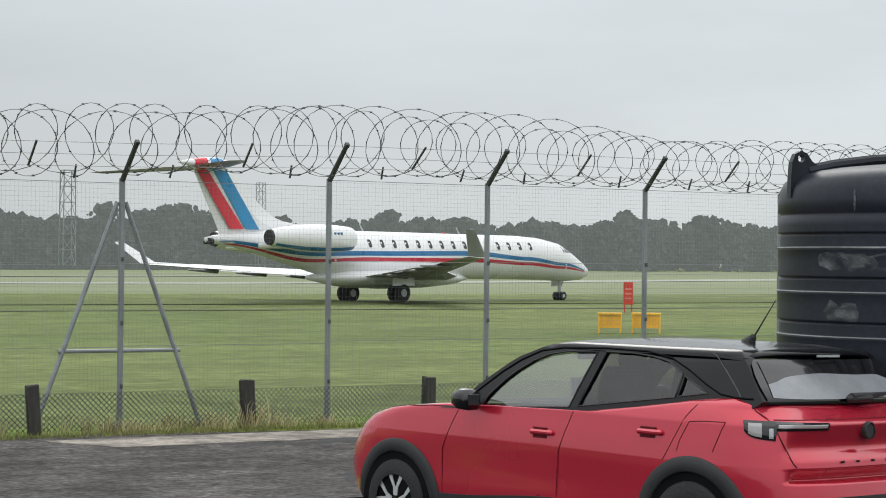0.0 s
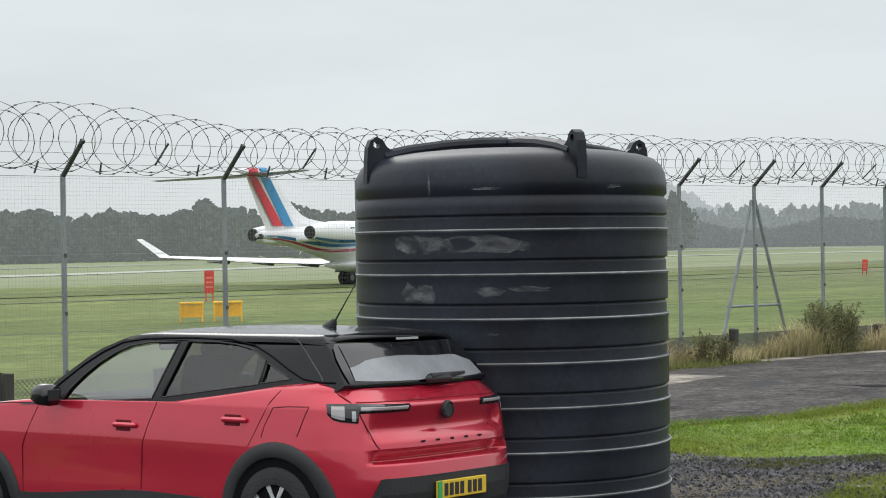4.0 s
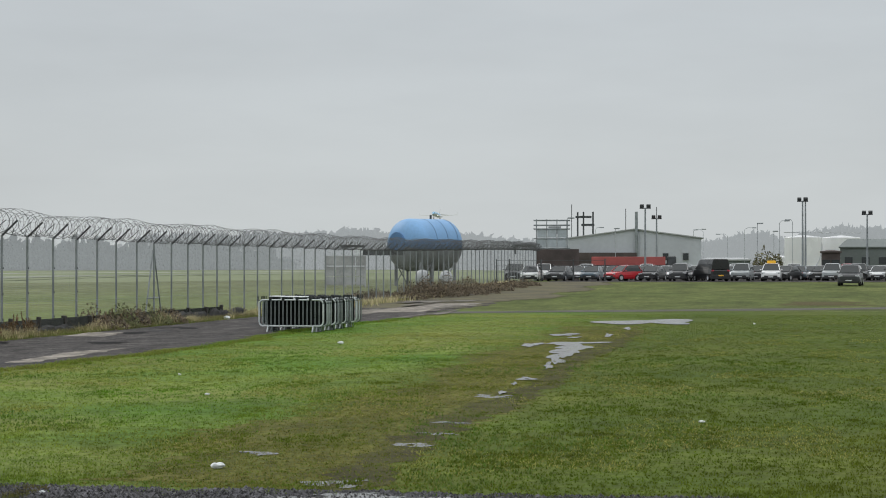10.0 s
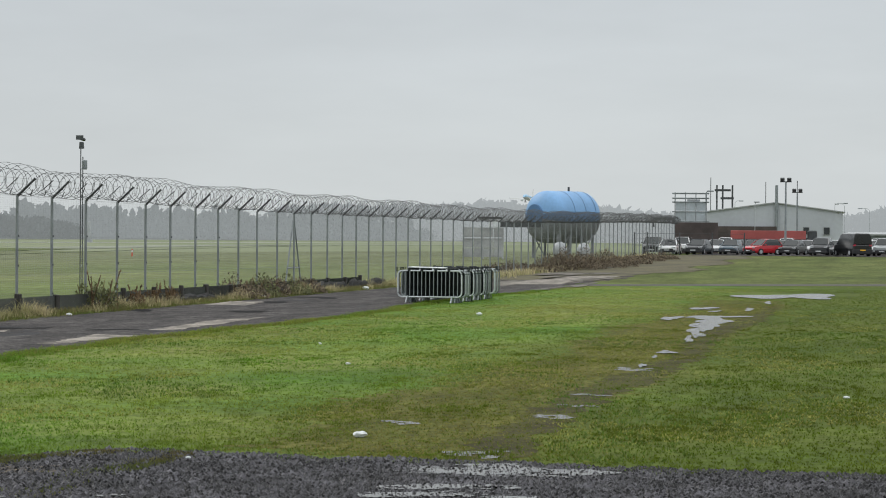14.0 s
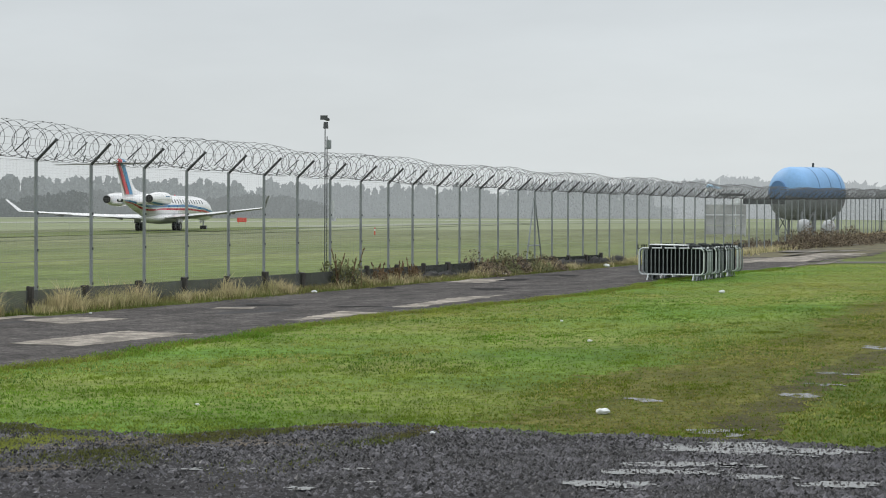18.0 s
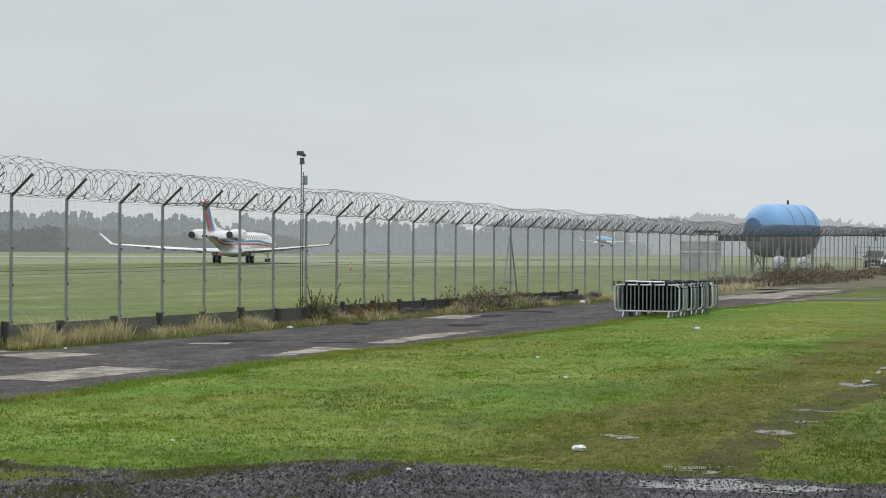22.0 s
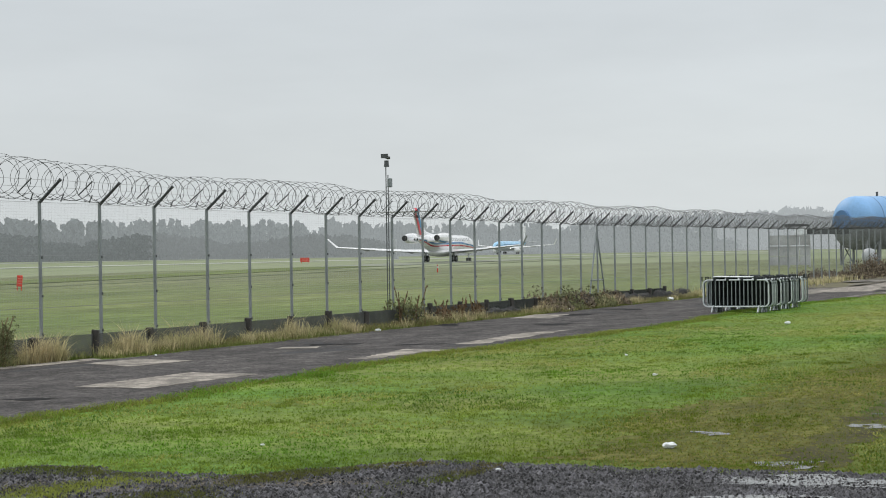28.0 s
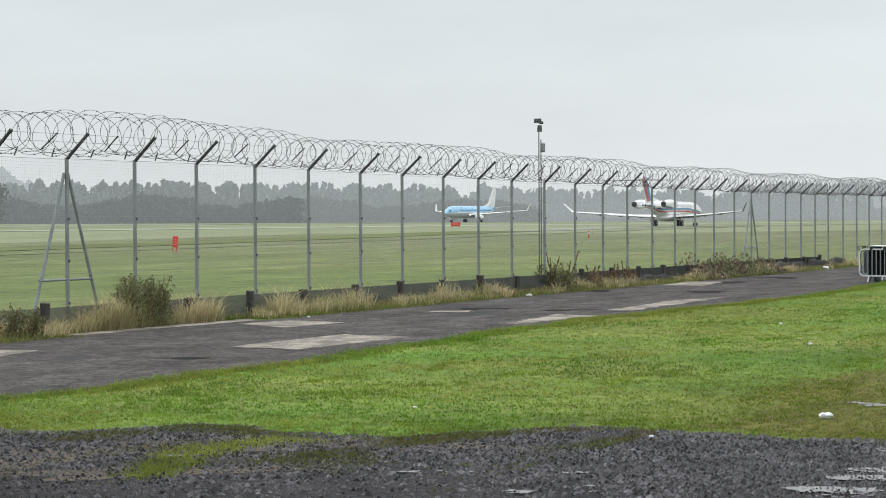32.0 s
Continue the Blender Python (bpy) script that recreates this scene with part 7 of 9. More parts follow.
def shed():
    x, y = place(86.45, 262)
    g = lay(x, y)
    root = tagged(empty("grey_shed", pose(x, y, g, 0, 0, -86.5)), "wide grey sheet-clad shed with a low gabled roof", "building")
    w, d, e, r = 18.0, 26.0, 5.3, 6.5
    bm = bmesh.new()
    slab(bm, [(-w / 2, 0, 0), (w / 2, 0, 0), (w / 2, 0, e), (0, 0, r), (-w / 2, 0, e)], (0, 1, 0), d)
    part("wall", bm, CLAD, root, "grey ribbed sheet wall")
    for s in (-1, 1):
        bm = bmesh.new()
        slab(bm, [(0, -0.3, r), (s * (w / 2 + 0.3), -0.3, e - 0.05), (s * (w / 2 + 0.3), d + 0.3, e - 0.05), (0, d + 0.3, r)], (s * 0.18, 0, 1), 0.14)
        part("roof", bm, ROOFGREY, root)
    for i in range(36):
        bm = bmesh.new()
        px = -w / 2 + 0.25 + 0.5 * i
        top = e + (r - e) * (1 - abs(px) / (w / 2)) - 0.1
        box(bm, (px, -0.02, top / 2 + 0.9), (0.06, 0.05, max(0.5, top - 1.8)))
        part("cladding_rib", bm, CLAD, root)
    bm = bmesh.new()
    box(bm, (-3.9, -0.5, 1.7), (8.4, 0.9, 3.3))
    part("brick_lean_to", bm, BRICKDARK, root, "dark brick lean-to")
    bm = bmesh.new()
    rod(bm, (0.25, -0.4, 1.2), (0.25, -0.4, 8.9), 0.23, 0.20, n=12)
    part("flue", bm, GALV_FAR, root, "tall grey flue")
    for px in (4.2, 6.9):
        bm = bmesh.new()
        box(bm, (px, -0.05, 2.8), (0.9, 0.12, 1.1))
        win = part("window", bm, ROOFGREY, root)
        bm = bmesh.new()
        box(bm, (px, -0.12, 2.8), (0.74, 0.06, 0.92))
        part("pane", bm, GLASS, win)
    bm = bmesh.new()
    for dx in (-9.0, -8.2, -6.9):
        box(bm, (dx + 1.2, 3, 7.0), (0.22, 0.22, 4.0))
    box(bm, (-7.0, 3, 8.3), (2.2, 0.3, 0.3))
    box(bm, (-6.4, 3, 7.2), (1.8, 0.3, 0.3))
    part("roof_frame", bm, DARKSTEEL, root, "dark steel roof frame")
    for dx in (-8.6, -5.6, -1.2, 3.0):
        bm = bmesh.new()
        rod(bm, (dx, 2, 5.5), (dx, 2, 8.6 + (dx % 2)), 0.05, n=5)
        part("aerial", bm, DARKSTEEL, root)
    return root


shed()


def red_trailer():
    x, y = place(86.35, 216)
    root = tagged(empty("red_trailer", pose(x, y, lay(x, y), 0, 0, -86.3)), "long red flat-sided trailer behind the parked cars", "trailer")
    bm = bmesh.new()
    box(bm, (-0.3, 0, 2.03), (8.2, 2.4, 0.95), bevel=0.04)
    part("body", bm, TRUCKRED, root)
    for dx in (-3.4, -2.3, 3.4):
        for s in (-1, 1):
            bm = bmesh.new()
            rod(bm, (dx, s * 1.0 - 0.15, 0.5), (dx, s * 1.0 + 0.15, 0.5), 0.5, n=16)
            part("wheel", bm, RUBBER, root)
    bm = bmesh.new()
    box(bm, (0, 0, 1.35), (8.0, 1.2, 0.8))
    part("chassis", bm, DARKSTEEL, root)
    bm = bmesh.new()
    box(bm, (4.5, 0, 1.9), (1.0, 2.3, 1.3), bevel=0.1)
    part("cab", bm, DARKSTEEL, root, "dark cab end")


red_trailer()


def floodlight(az, dist, top, heads, label="grey steel floodlight mast with twin lamps"):
    x, y = place(az, dist)
    g = lay(x, y)
    root = tagged(empty("floodlight_mast", pose(x, y, g, 0, 0, -az)), label, "lamp post")
    bm = bmesh.new()
    rod(bm, (0, 0, 0), (0, 0, top), 0.13, 0.08, n=8)
    part("pole", bm, GALV_FAR, root)
    bm = bmesh.new()
    rod(bm, (-heads * 0.3, 0, top), (heads * 0.3, 0, top), 0.06, n=6)
    part("crossbar", bm, GALV_FAR, root)
    for k in range(heads):
        bm = bmesh.new()
        box(bm, ((k - (heads - 1) / 2) * 0.7, -0.1, top + 0.2), (0.45, 0.3, 0.42), Matrix.Rotation(radians(18), 3, "X"), bevel=0.04)
        part("lamp_head", bm, DARKSTEEL, root, "dark lamp head")


for px, d, top, n in ((1115, 205, 7.6, 2), (1135, 225, 7.0, 2), (1393, 215, 8.6, 2), (1398, 217, 8.7, 1), (1507, 215, 7.1, 2)):
    floodlight(az9(px), d, top, n)


LAMPGREY = mat("pale_lamp_steel", (0.40, 0.43, 0.44), 0.6, 0.1, 0.1, 1, 10, 0)


def street_lamp(px, d, top, arm):
    x, y = place(az9(px), d)
    root = tagged(empty("street_lamp", pose(x, y, lay(x, y), 0, 0, -az9(px))), "slim grey street lamp on the far road", "lamp post")
    bm = bmesh.new()
    tube(bm, [(0, 0, 0), (0, 0, top - 0.3), (arm * 0.3, 0, top), (arm, 0, top)], 0.038, 6)
    part("column", bm, LAMPGREY, root)
    bm = bmesh.new()
    box(bm, (arm, 0, top - 0.02), (0.7, 0.25, 0.14), bevel=0.03)
    part("lantern", bm, GALV_FAR, root)


for px, d, top, arm in ((1062, 240, 6.2, 0.2), (1200, 300, 7.3, 1.6), (1217, 305, 7.3, -1.2), (1260, 310, 6.7, -1.5), (1290, 300, 7.5, 1.5), (1313, 215, 6.2, 0.3), (1342, 250, 6.0, 0.2), (1375, 240, 7.2, -0.6), (1352, 245, 7.2, 0.9), (976, 205, 6.6, 0.5), (1027, 290, 7.4, 0.9)):
    street_lamp(px, d, top, arm)


def fuel_tank(px, d, r, h, label):
    x, y = place(az9(px), d)
    root = tagged(empty("fuel_tank", pose(x, y, lay(x, y))), label, "storage tank")
    bm = bmesh.new()
    lathe(bm, [(r, 0), (r, h), (r * 0.98, h + 0.1), (0.05, h + 0.5)], 40)
    part("shell", bm, WHITE, root, smooth=False)
    bm = bmesh.new()
    pts = [(r * 1.02 * math.cos(a), r * 1.02 * math.sin(a), 0.6 + (h - 0.4) * (a - 3.6) / 1.6) for a in [3.6 + 0.1 * k for k in range(17)]]
    tube(bm, pts, 0.12, 5)
    part("stair", bm, GREYPAINT, root, "winding stair")
    bm = bmesh.new()
    tube(bm, [(r * math.cos(2 * math.pi * k / 32), r * math.sin(2 * math.pi * k / 32), h + 0.9) for k in range(32)], 0.05, 4, closed=True)
    part("guard_rail", bm, GREYPAINT, root)


fuel_tank(1393, 330, 3.1, 6.4, "white cylindrical fuel tank with a winding stair")
fuel_tank(1460, 336, 3.3, 6.4, "white cylindrical fuel tank beside its twin")
fuel_tank(1352, 335, 2.0, 3.0, "small white fuel tank")


def far_building(px0, px1, d, h, wall, roof, label, gable=1.2):
    w = math.radians(az9(px1) - az9(px0)) * d
    x, y = place((az9(px0) + az9(px1)) / 2, d)
    root = tagged(empty("far_building", pose(x, y, lay(x, y), 0, 0, -(az9(px0) + az9(px1)) / 2)), label, "building")
    bm = bmesh.new()
    box(bm, (0, 4, h / 2), (w, 8, h))
    part("wall", bm, wall, root)
    bm = bmesh.new()
    slab(bm, [(-w / 2 - 0.2, -0.2, h), (w / 2 + 0.2, -0.2, h), (w / 2 - 0.8, 4, h + gable), (-w / 2 + 0.8, 4, h + gable)], (0, -0.2, 1), 0.2)
    slab(bm, [(-w / 2 - 0.2, 8.2, h), (w / 2 + 0.2, 8.2, h), (w / 2 - 0.8, 4, h + gable), (-w / 2 + 0.8, 4, h + gable)], (0, 0.2, 1), 0.2)
    part("roof", bm, roof, root)
    n = max(2, int(w / 2.2))
    for i in range(n):
        bm = bmesh.new()
        box(bm, (-w / 2 + w * (i + 0.5) / n, -0.03, h * 0.58), (1.0, 0.1, 0.9))
        part("window", bm, GLASS, root)


far_building(1426, 1459, 250, 3.2, BRICKDARK, BRICKDARK, "low dark brick store behind the car park", 0.2)
far_building(1459, 1640, 262, 3.9, CLADDARK, CLADDARK, "long low dark green clad building", 1.1)
far_building(1215, 1300, 300, 2.4, CLADDARK, ROOFGREY, "low grey outbuilding behind the car park", 0.3)
far_building(1640, 1800, 270, 4.5, CLAD, ROOFGREY, "grey clad works building", 1.0)


# ---------- car park ----------
PAINTS = {n: mat("car_paint_" + n, c, 0.3, 0.1, 0.05, 0.5, 60, 0, coat=0.5, spec=0.45) for n, c in {"black": (0.008, 0.009, 0.010), "white": (0.84, 0.85, 0.86), "grey": (0.035, 0.038, 0.043), "silver": (0.36, 0.39, 0.40), "red": (0.50, 0.02, 0.03), "slate": (0.08, 0.12, 0.15)}.items()}


def parked_car(x, y, turn, paint, L=4.3, W=1.8, H=1.48, suv=False, van=False, rear=False, extra=""):
    root = tagged(empty("parked_car", pose(x, y, lay(x, y), 0, 0, turn)), f"{paint} {'van' if van else 'hatchback car' if suv and H < 1.6 else 'sport utility car' if suv else 'saloon car'} parked on grass{extra}", "van" if van else "car", "parked cars")
    h = H
    belt = 0.62 * h if not van else 0.55 * h

    def sec(px, wid, lo, hi):
        a = [(wid * 0.92, lo), (wid, lo + 0.15), (wid, (lo + hi) / 2), (wid * 0.95, hi - 0.04), (wid * 0.82, hi)]
        return [(px, yy, z) for yy, z in a] + [(px, -yy, z) for yy, z in a[::-1]]

    f, b = L / 2, -L / 2
    bm = bmesh.new()
    loft(bm, [sec(f, W * 0.40, 0.32, belt * 0.72), sec(f - 0.12, W * 0.47, 0.24, belt * 0.84), sec(f - 0.5, W * 0.5, 0.22, belt * 0.92), sec(f - 1.2, W * 0.5, 0.22, belt), sec(b + 0.8, W * 0.5, 0.22, belt * 1.02), sec(b + 0.12, W * 0.48, 0.26, belt), sec(b, W * 0.43, 0.34, belt * 0.85)])
    part("body", bm, PAINTS[paint], root, smooth=False)

    def cab(px, z, w):
        return [(px, w, belt * 0.97), (px, w * 0.94, belt + (z - belt) * 0.5), (px, w * 0.82, z - 0.05), (px, w * 0.7, z), (px, -w * 0.7, z), (px, -w * 0.82, z - 0.05), (px, -w * 0.94, belt + (z - belt) * 0.5), (px, -w, belt * 0.97)]

    w = W * 0.46
    if van:
        prof = [(f - 0.7, belt + 0.02), (f - 1.3, h * 0.95), (f - 1.7, h), (b + 0.1, h), (b + 0.03, h * 0.96)]
    elif suv:
        prof = [(f - 1.05, belt + 0.02), (f - 1.75, h * 0.97), (f - 2.2, h), (b + 0.5, h * 0.985), (b + 0.12, belt + 0.05)]
    else:
        prof = [(f - 1.05, belt + 0.02), (f - 1.85, h * 0.97), (f - 2.3, h), (b + 1.1, h * 0.98), (b + 0.35, belt + 0.04)]
    bm = bmesh.new()
    loft(bm, [cab(px, z, w) for px, z in prof])
    bmesh.ops.recalc_face_normals(bm, faces=bm.faces)
    part("glasshouse", bm, PAINTS[paint] if van else GLASS, root, "" if van else "dark glass")
    if not van:
        bm = bmesh.new()
        loft(bm, [[(px, s * w * 0.72, z + 0.004 + 0.014 * (abs(s) < 0.5)) for s in (1, 0.4, -0.4, -1)] for px, z in prof[1:-1]], closed_ring=False, caps=False)
        part("roof", bm, PAINTS[paint], root)
        for k, (px, z) in enumerate((prof[1], prof[-2], prof[0], prof[-1])):
            if k < 2:
                for s in (1, -1):
                    q = prof[0] if k == 0 else prof[-1]
                    bm = bmesh.new()
                    rod(bm, (px, s * w * 0.77, z - 0.03), (q[0], s * w * 0.98, belt), 0.035, n=5)
                    part("pillar", bm, PAINTS[paint], root)
    for wx in (f - 0.82, b + 0.8):
        for s in (1, -1):
            bm = bmesh.new()
            rod(bm, (wx, s * (W / 2 - 0.19), 0.32), (wx, s * (W / 2 + 0.01), 0.32), 0.32, n=18)
            t = part("wheel", bm, RUBBER, root)
            bm = bmesh.new()
            rod(bm, (wx, s * (W / 2 - 0.1), 0.32), (wx, s * (W / 2 + 0.018), 0.32), 0.19, n=14)
            part("rim", bm, GREYPAINT, t)
    for s in (1, -1):
        bm = bmesh.new()
        box(bm, (f - 0.07, s * W * 0.36, belt * 0.74), (0.12, 0.34, 0.13), bevel=0.02)
        part("headlamp", bm, GREYPAINT, root, "pale headlamp")
        bm = bmesh.new()
        box(bm, (b + 0.05, s * W * 0.39, belt * 0.86), (0.1, 0.26, 0.15), bevel=0.02)
        part("tail_lamp", bm, REDPAINT, root, "red tail lamp")
        bm = bmesh.new()
        box(bm, (f - 1.35, s * (W / 2 + 0.06), belt + 0.06), (0.12, 0.16, 0.1), bevel=0.03)
        part("mirror", bm, PAINTS[paint], root)
    bm = bmesh.new()
    box(bm, (f - 0.06, 0, 0.32), (0.2, W * 0.93, 0.2), bevel=0.04)
    part("front_bumper", bm, BLACKMATT, root, "black lower bumper")
    bm = bmesh.new()
    box(bm, (b + 0.1, 0, 0.42), (0.3, W * 0.97, 0.42), bevel=0.05)
    part("rear_bumper", bm, BLACKMATT, root, "black lower bumper")
    bm = bmesh.new()
    box(bm, (f - 0.02, 0, 0.46), (0.06, W * 0.7, 0.2), bevel=0.02)
    part("grille", bm, BLACKMATT, root)
    bm = bmesh.new()
    box(bm, (f + 0.02, 0, 0.42), (0.02, 0.5, 0.11))
    part("plate", bm, LITTER, root, "plain number plate")
    bm = bmesh.new()
    box(bm, (b - 0.06, 0, 0.56), (0.03, 0.5, 0.11))
    part("plate", bm, SIGNYEL, root, "plain rear plate")
    return root


CARS = [  # bearing, distance, turn, paint, kind
    (884, 186, 176, "black", "suv"), (914, 184, 172, "white", ""), (937, 194, 172, "white", "suv"), (965, 185, 165, "grey", ""), (996, 190, 178, "white", ""), (1022, 186, 170, "slate", ""), (1076, 184, 132, "red", "hatch"), (1060, 198, 180, "black", ""), (1104, 198, 178, "silver", ""),
    (1128, 186, 165, "black", ""), (1152, 192, 178, "white", ""), (1178, 184, 172, "grey", "suv"), (1196, 198, 180, "silver", ""), (1203, 188, 176, "white", ""), (1231, 182, 22, "black", "van"), (1262, 192, 176, "white", ""), (1287, 186, 172, "silver", "suv"), (1312, 190, 176, "grey", ""),
    (1338, 183, 178, "white", "suv"), (1365, 188, 160, "black", ""), (1386, 192, 176, "slate", ""), (1408, 196, 178, "white", ""), (1428, 190, 168, "black", ""), (1446, 187, 176, "silver", "suv"), (1474, 202, 180, "red", "suv"), (1492, 190, 178, "black", "suv"), (1512, 196, 176, "grey", ""), (1530, 191, 172, "white", ""), (1556, 187, 180, "black", "suv"), (1590, 189, 176, "grey", "suv"), (1620, 190, 172, "white", ""),
    (950, 205, 176, "white", ""), (978, 208, 180, "black", "suv"), (1012, 206, 172, "white", "suv"), (1040, 209, 178, "silver", ""), (1118, 208, 176, "white", "suv"), (1140, 205, 170, "white", ""), (1166, 208, 178, "black", ""), (1216, 206, 176, "white", ""), (1250, 207, 172, "black", "suv"), (1276, 208, 180, "white", "suv"), (1326, 206, 176, "silver", ""), (1352, 208, 172, "white", ""), (1378, 206, 180, "white", "suv"), (1420, 207, 176, "black", ""), (1462, 208, 172, "white", ""), (1545, 206, 178, "white", ""),
    (1478, 158, 176, "grey", "suv")]
for px, d, turn, paint, kind in CARS:
    x, y = place(az9(px), d)
    extra = " with a yellow roof sign" if px == 1338 else ""
    car = parked_car(x, y, turn - (az9(px) - 90), paint, {"van": 4.9, "hatch": 3.7}.get(kind, 4.4), 1.8 if kind != "van" else 1.95, {"": 1.46, "hatch": 1.52, "suv": 1.68, "van": 2.1}[kind], kind in ("suv", "hatch"), kind == "van", extra=extra)
    if px == 1338:
        bm = bmesh.new()
        box(bm, (0, 0, 1.82), (0.3, 0.8, 0.26), bevel=0.04)
        part("roof_sign", bm, SIGNYEL, car, "yellow roof sign")


def car_park_fence():
    x, y = place(84.5, 182)
    root = tagged(empty("car_park_fence"), "thin dark steel posts and wires along the car park", "fence")
    for px in (852, 875, 931, 988, 1044):
        x, y = place(az9(px), 181)
        bm = bmesh.new()
        rod(bm, (x, y, lay(x, y)), (x, y, lay(x, y) + 2.1), 0.06, n=6)
        part("post", bm, DARKSTEEL, root)
    for z in (0.9, 1.5, 2.0):
        bm = bmesh.new()
        tube(bm, [(*place(az9(px), 181), 0.75 + z) for px in (852, 875, 931, 988, 1044)], 0.015, 4)
        part("wire", bm, DARKSTEEL, root)


car_park_fence()
strip("car_park_ground", 176, 245, lambda x: -60, lambda x: 19, ASPHALT, 0.03, 5, "dark asphalt ground of the car park", 0, 20, 9, "car park")


# ---------- distant woods, hills ----------
def woods(name, spots, material, label, seed=3, cone=0.5, leaf=1.0, per=70):
    """Many far trees in one mesh: trunks and crowns of loose leaf clumps. spots: x, y, base, height, width."""
    rnd = random.Random(seed)
    V, F = [], []
    for x, y, z, h, w in spots:
        k = len(V)
        r = 0.02 * h
        V += [(x - r, y, z), (x + r, y, z), (x, y + r, z), (x, y, z + h * 0.85)]
        F += [(k, k + 1, k + 3), (k + 1, k + 2, k + 3), (k + 2, k, k + 3)]
        pointed = rnd.random() < cone
        for i in range(per):
            u = rnd.random() ** 0.8
            if pointed:
                rad = w * 0.5 * (1 - u) ** 0.75 + 0.04 * w
            else:
                rad = w * 0.5 * math.sqrt(max(0.05, 1 - (1.7 * u - 0.75) ** 2))
            a, q = rnd.uniform(0, 6.28), rnd.random() ** 0.5
            cx, cy, cz = x + rad * q * math.cos(a), y + rad * q * math.sin(a), z + h * (0.06 + 0.92 * u)
            s = h * rnd.uniform(0.035, 0.085) * leaf
            if i < 0.3 * per:  # the dense heart of the crown
                cx, cy, s = x + (cx - x) * 0.6, y + (cy - y) * 0.6, s * 2.2
            k = len(V)
            b = rnd.uniform(0, 6.28)
            for j in range(5):
                t = b + 1.2566 * j
                V.append((cx + s * math.cos(t) * rnd.uniform(0.5, 1.2), cy + rnd.uniform(-0.5, 0.5) * s, cz + s * math.sin(t) * rnd.uniform(0.5, 1.1)))
            F += [(k, k + 1, k + 2), (k, k + 2, k + 3), (k, k + 3, k + 4)]
    return tagged(new(name, data(name, V, F, material)), label, "trees", kind="stuff")


# distance pales the woods: mist is put into lighter, greyer, faintly glowing foliage
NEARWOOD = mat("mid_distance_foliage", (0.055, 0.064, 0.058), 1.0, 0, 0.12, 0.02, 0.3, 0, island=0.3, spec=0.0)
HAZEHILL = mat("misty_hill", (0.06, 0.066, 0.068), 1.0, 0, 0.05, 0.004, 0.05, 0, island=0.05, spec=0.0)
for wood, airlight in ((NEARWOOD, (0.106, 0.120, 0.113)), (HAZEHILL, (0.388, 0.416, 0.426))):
    b = wood.node_tree.nodes["Principled BSDF"]  # distant backdrop: the mist before it added as an even glow
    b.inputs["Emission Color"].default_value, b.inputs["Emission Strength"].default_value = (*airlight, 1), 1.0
rnd = random.Random(31)
spots = []
for i in range(330):
    az = 6 + 44 * i / 330 + rnd.uniform(-0.2, 0.2)
    d = rnd.uniform(455, 520)
    x, y = place(az, d)
    crest = 13.0 + 1.6 * sm(27, 22, az) + 0.9 * math.sin(az * 0.9) + 0.6 * math.sin(az * 2.3 + 1)
    h = crest * rnd.uniform(0.86, 1.03)
    if rnd.random() < 0.05:
        h *= 1.16
    spots.append((x, y, lay(x, y) - 0.3, h, h * rnd.uniform(0.55, 0.95)))
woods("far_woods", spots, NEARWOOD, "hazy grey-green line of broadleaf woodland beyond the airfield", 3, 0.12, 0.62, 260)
spots, hedge = [], []
for i in range(620):
    az = 48 + 31 * i / 620 + rnd.uniform(-0.10, 0.10)
    d = max(rnd.uniform(760, 840), 285 / math.cos(radians(az)) * rnd.uniform(1.2, 1.3))
    x, y = place(az, d)
    fall = 1 - 0.30 * sm(54, 74, az) - 0.25 * sm(74, 82, az)
    h = 15.6 * fall * (rnd.uniform(0.84, 1.12) + 0.10 * math.sin(az * 5.1) * math.sin(az * 1.7)) * d / 800
    spots.append((x, y, lay(x, y) - 0.5, h, h * rnd.uniform(0.20, 0.42)))
for i in range(420):
    az = 48 + 31 * i / 420
    d = max(745, 285 / math.cos(radians(az)) * 1.16)
    x, y = place(az, d)
    fall = 1 - 0.30 * sm(54, 74, az) - 0.25 * sm(74, 82, az)
    hedge.append((x, y, lay(x, y) - 0.5, 9.0 * fall * (rnd.uniform(0.8, 1.1) + 0.2 * math.sin(az * 1.3)) * d / 745, 11 * d / 745))


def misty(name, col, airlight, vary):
    """Foliage with the mist before the viewer put in as a pale, even emission."""
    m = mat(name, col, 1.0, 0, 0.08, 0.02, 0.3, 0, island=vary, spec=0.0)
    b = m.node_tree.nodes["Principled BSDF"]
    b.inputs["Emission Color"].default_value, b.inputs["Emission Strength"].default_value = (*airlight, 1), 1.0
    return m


# stronger emission paints thicker haze on the farther rows
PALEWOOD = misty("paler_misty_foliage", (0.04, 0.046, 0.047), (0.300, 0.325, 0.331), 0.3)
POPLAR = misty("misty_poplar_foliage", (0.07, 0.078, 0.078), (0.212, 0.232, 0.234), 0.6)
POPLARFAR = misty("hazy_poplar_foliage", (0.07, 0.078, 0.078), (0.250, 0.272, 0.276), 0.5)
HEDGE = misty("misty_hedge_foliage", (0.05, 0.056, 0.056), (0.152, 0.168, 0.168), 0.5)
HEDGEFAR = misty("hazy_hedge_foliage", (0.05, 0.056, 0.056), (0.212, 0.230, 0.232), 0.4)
bearing = lambda s: math.degrees(math.atan2(s[0], s[1]))
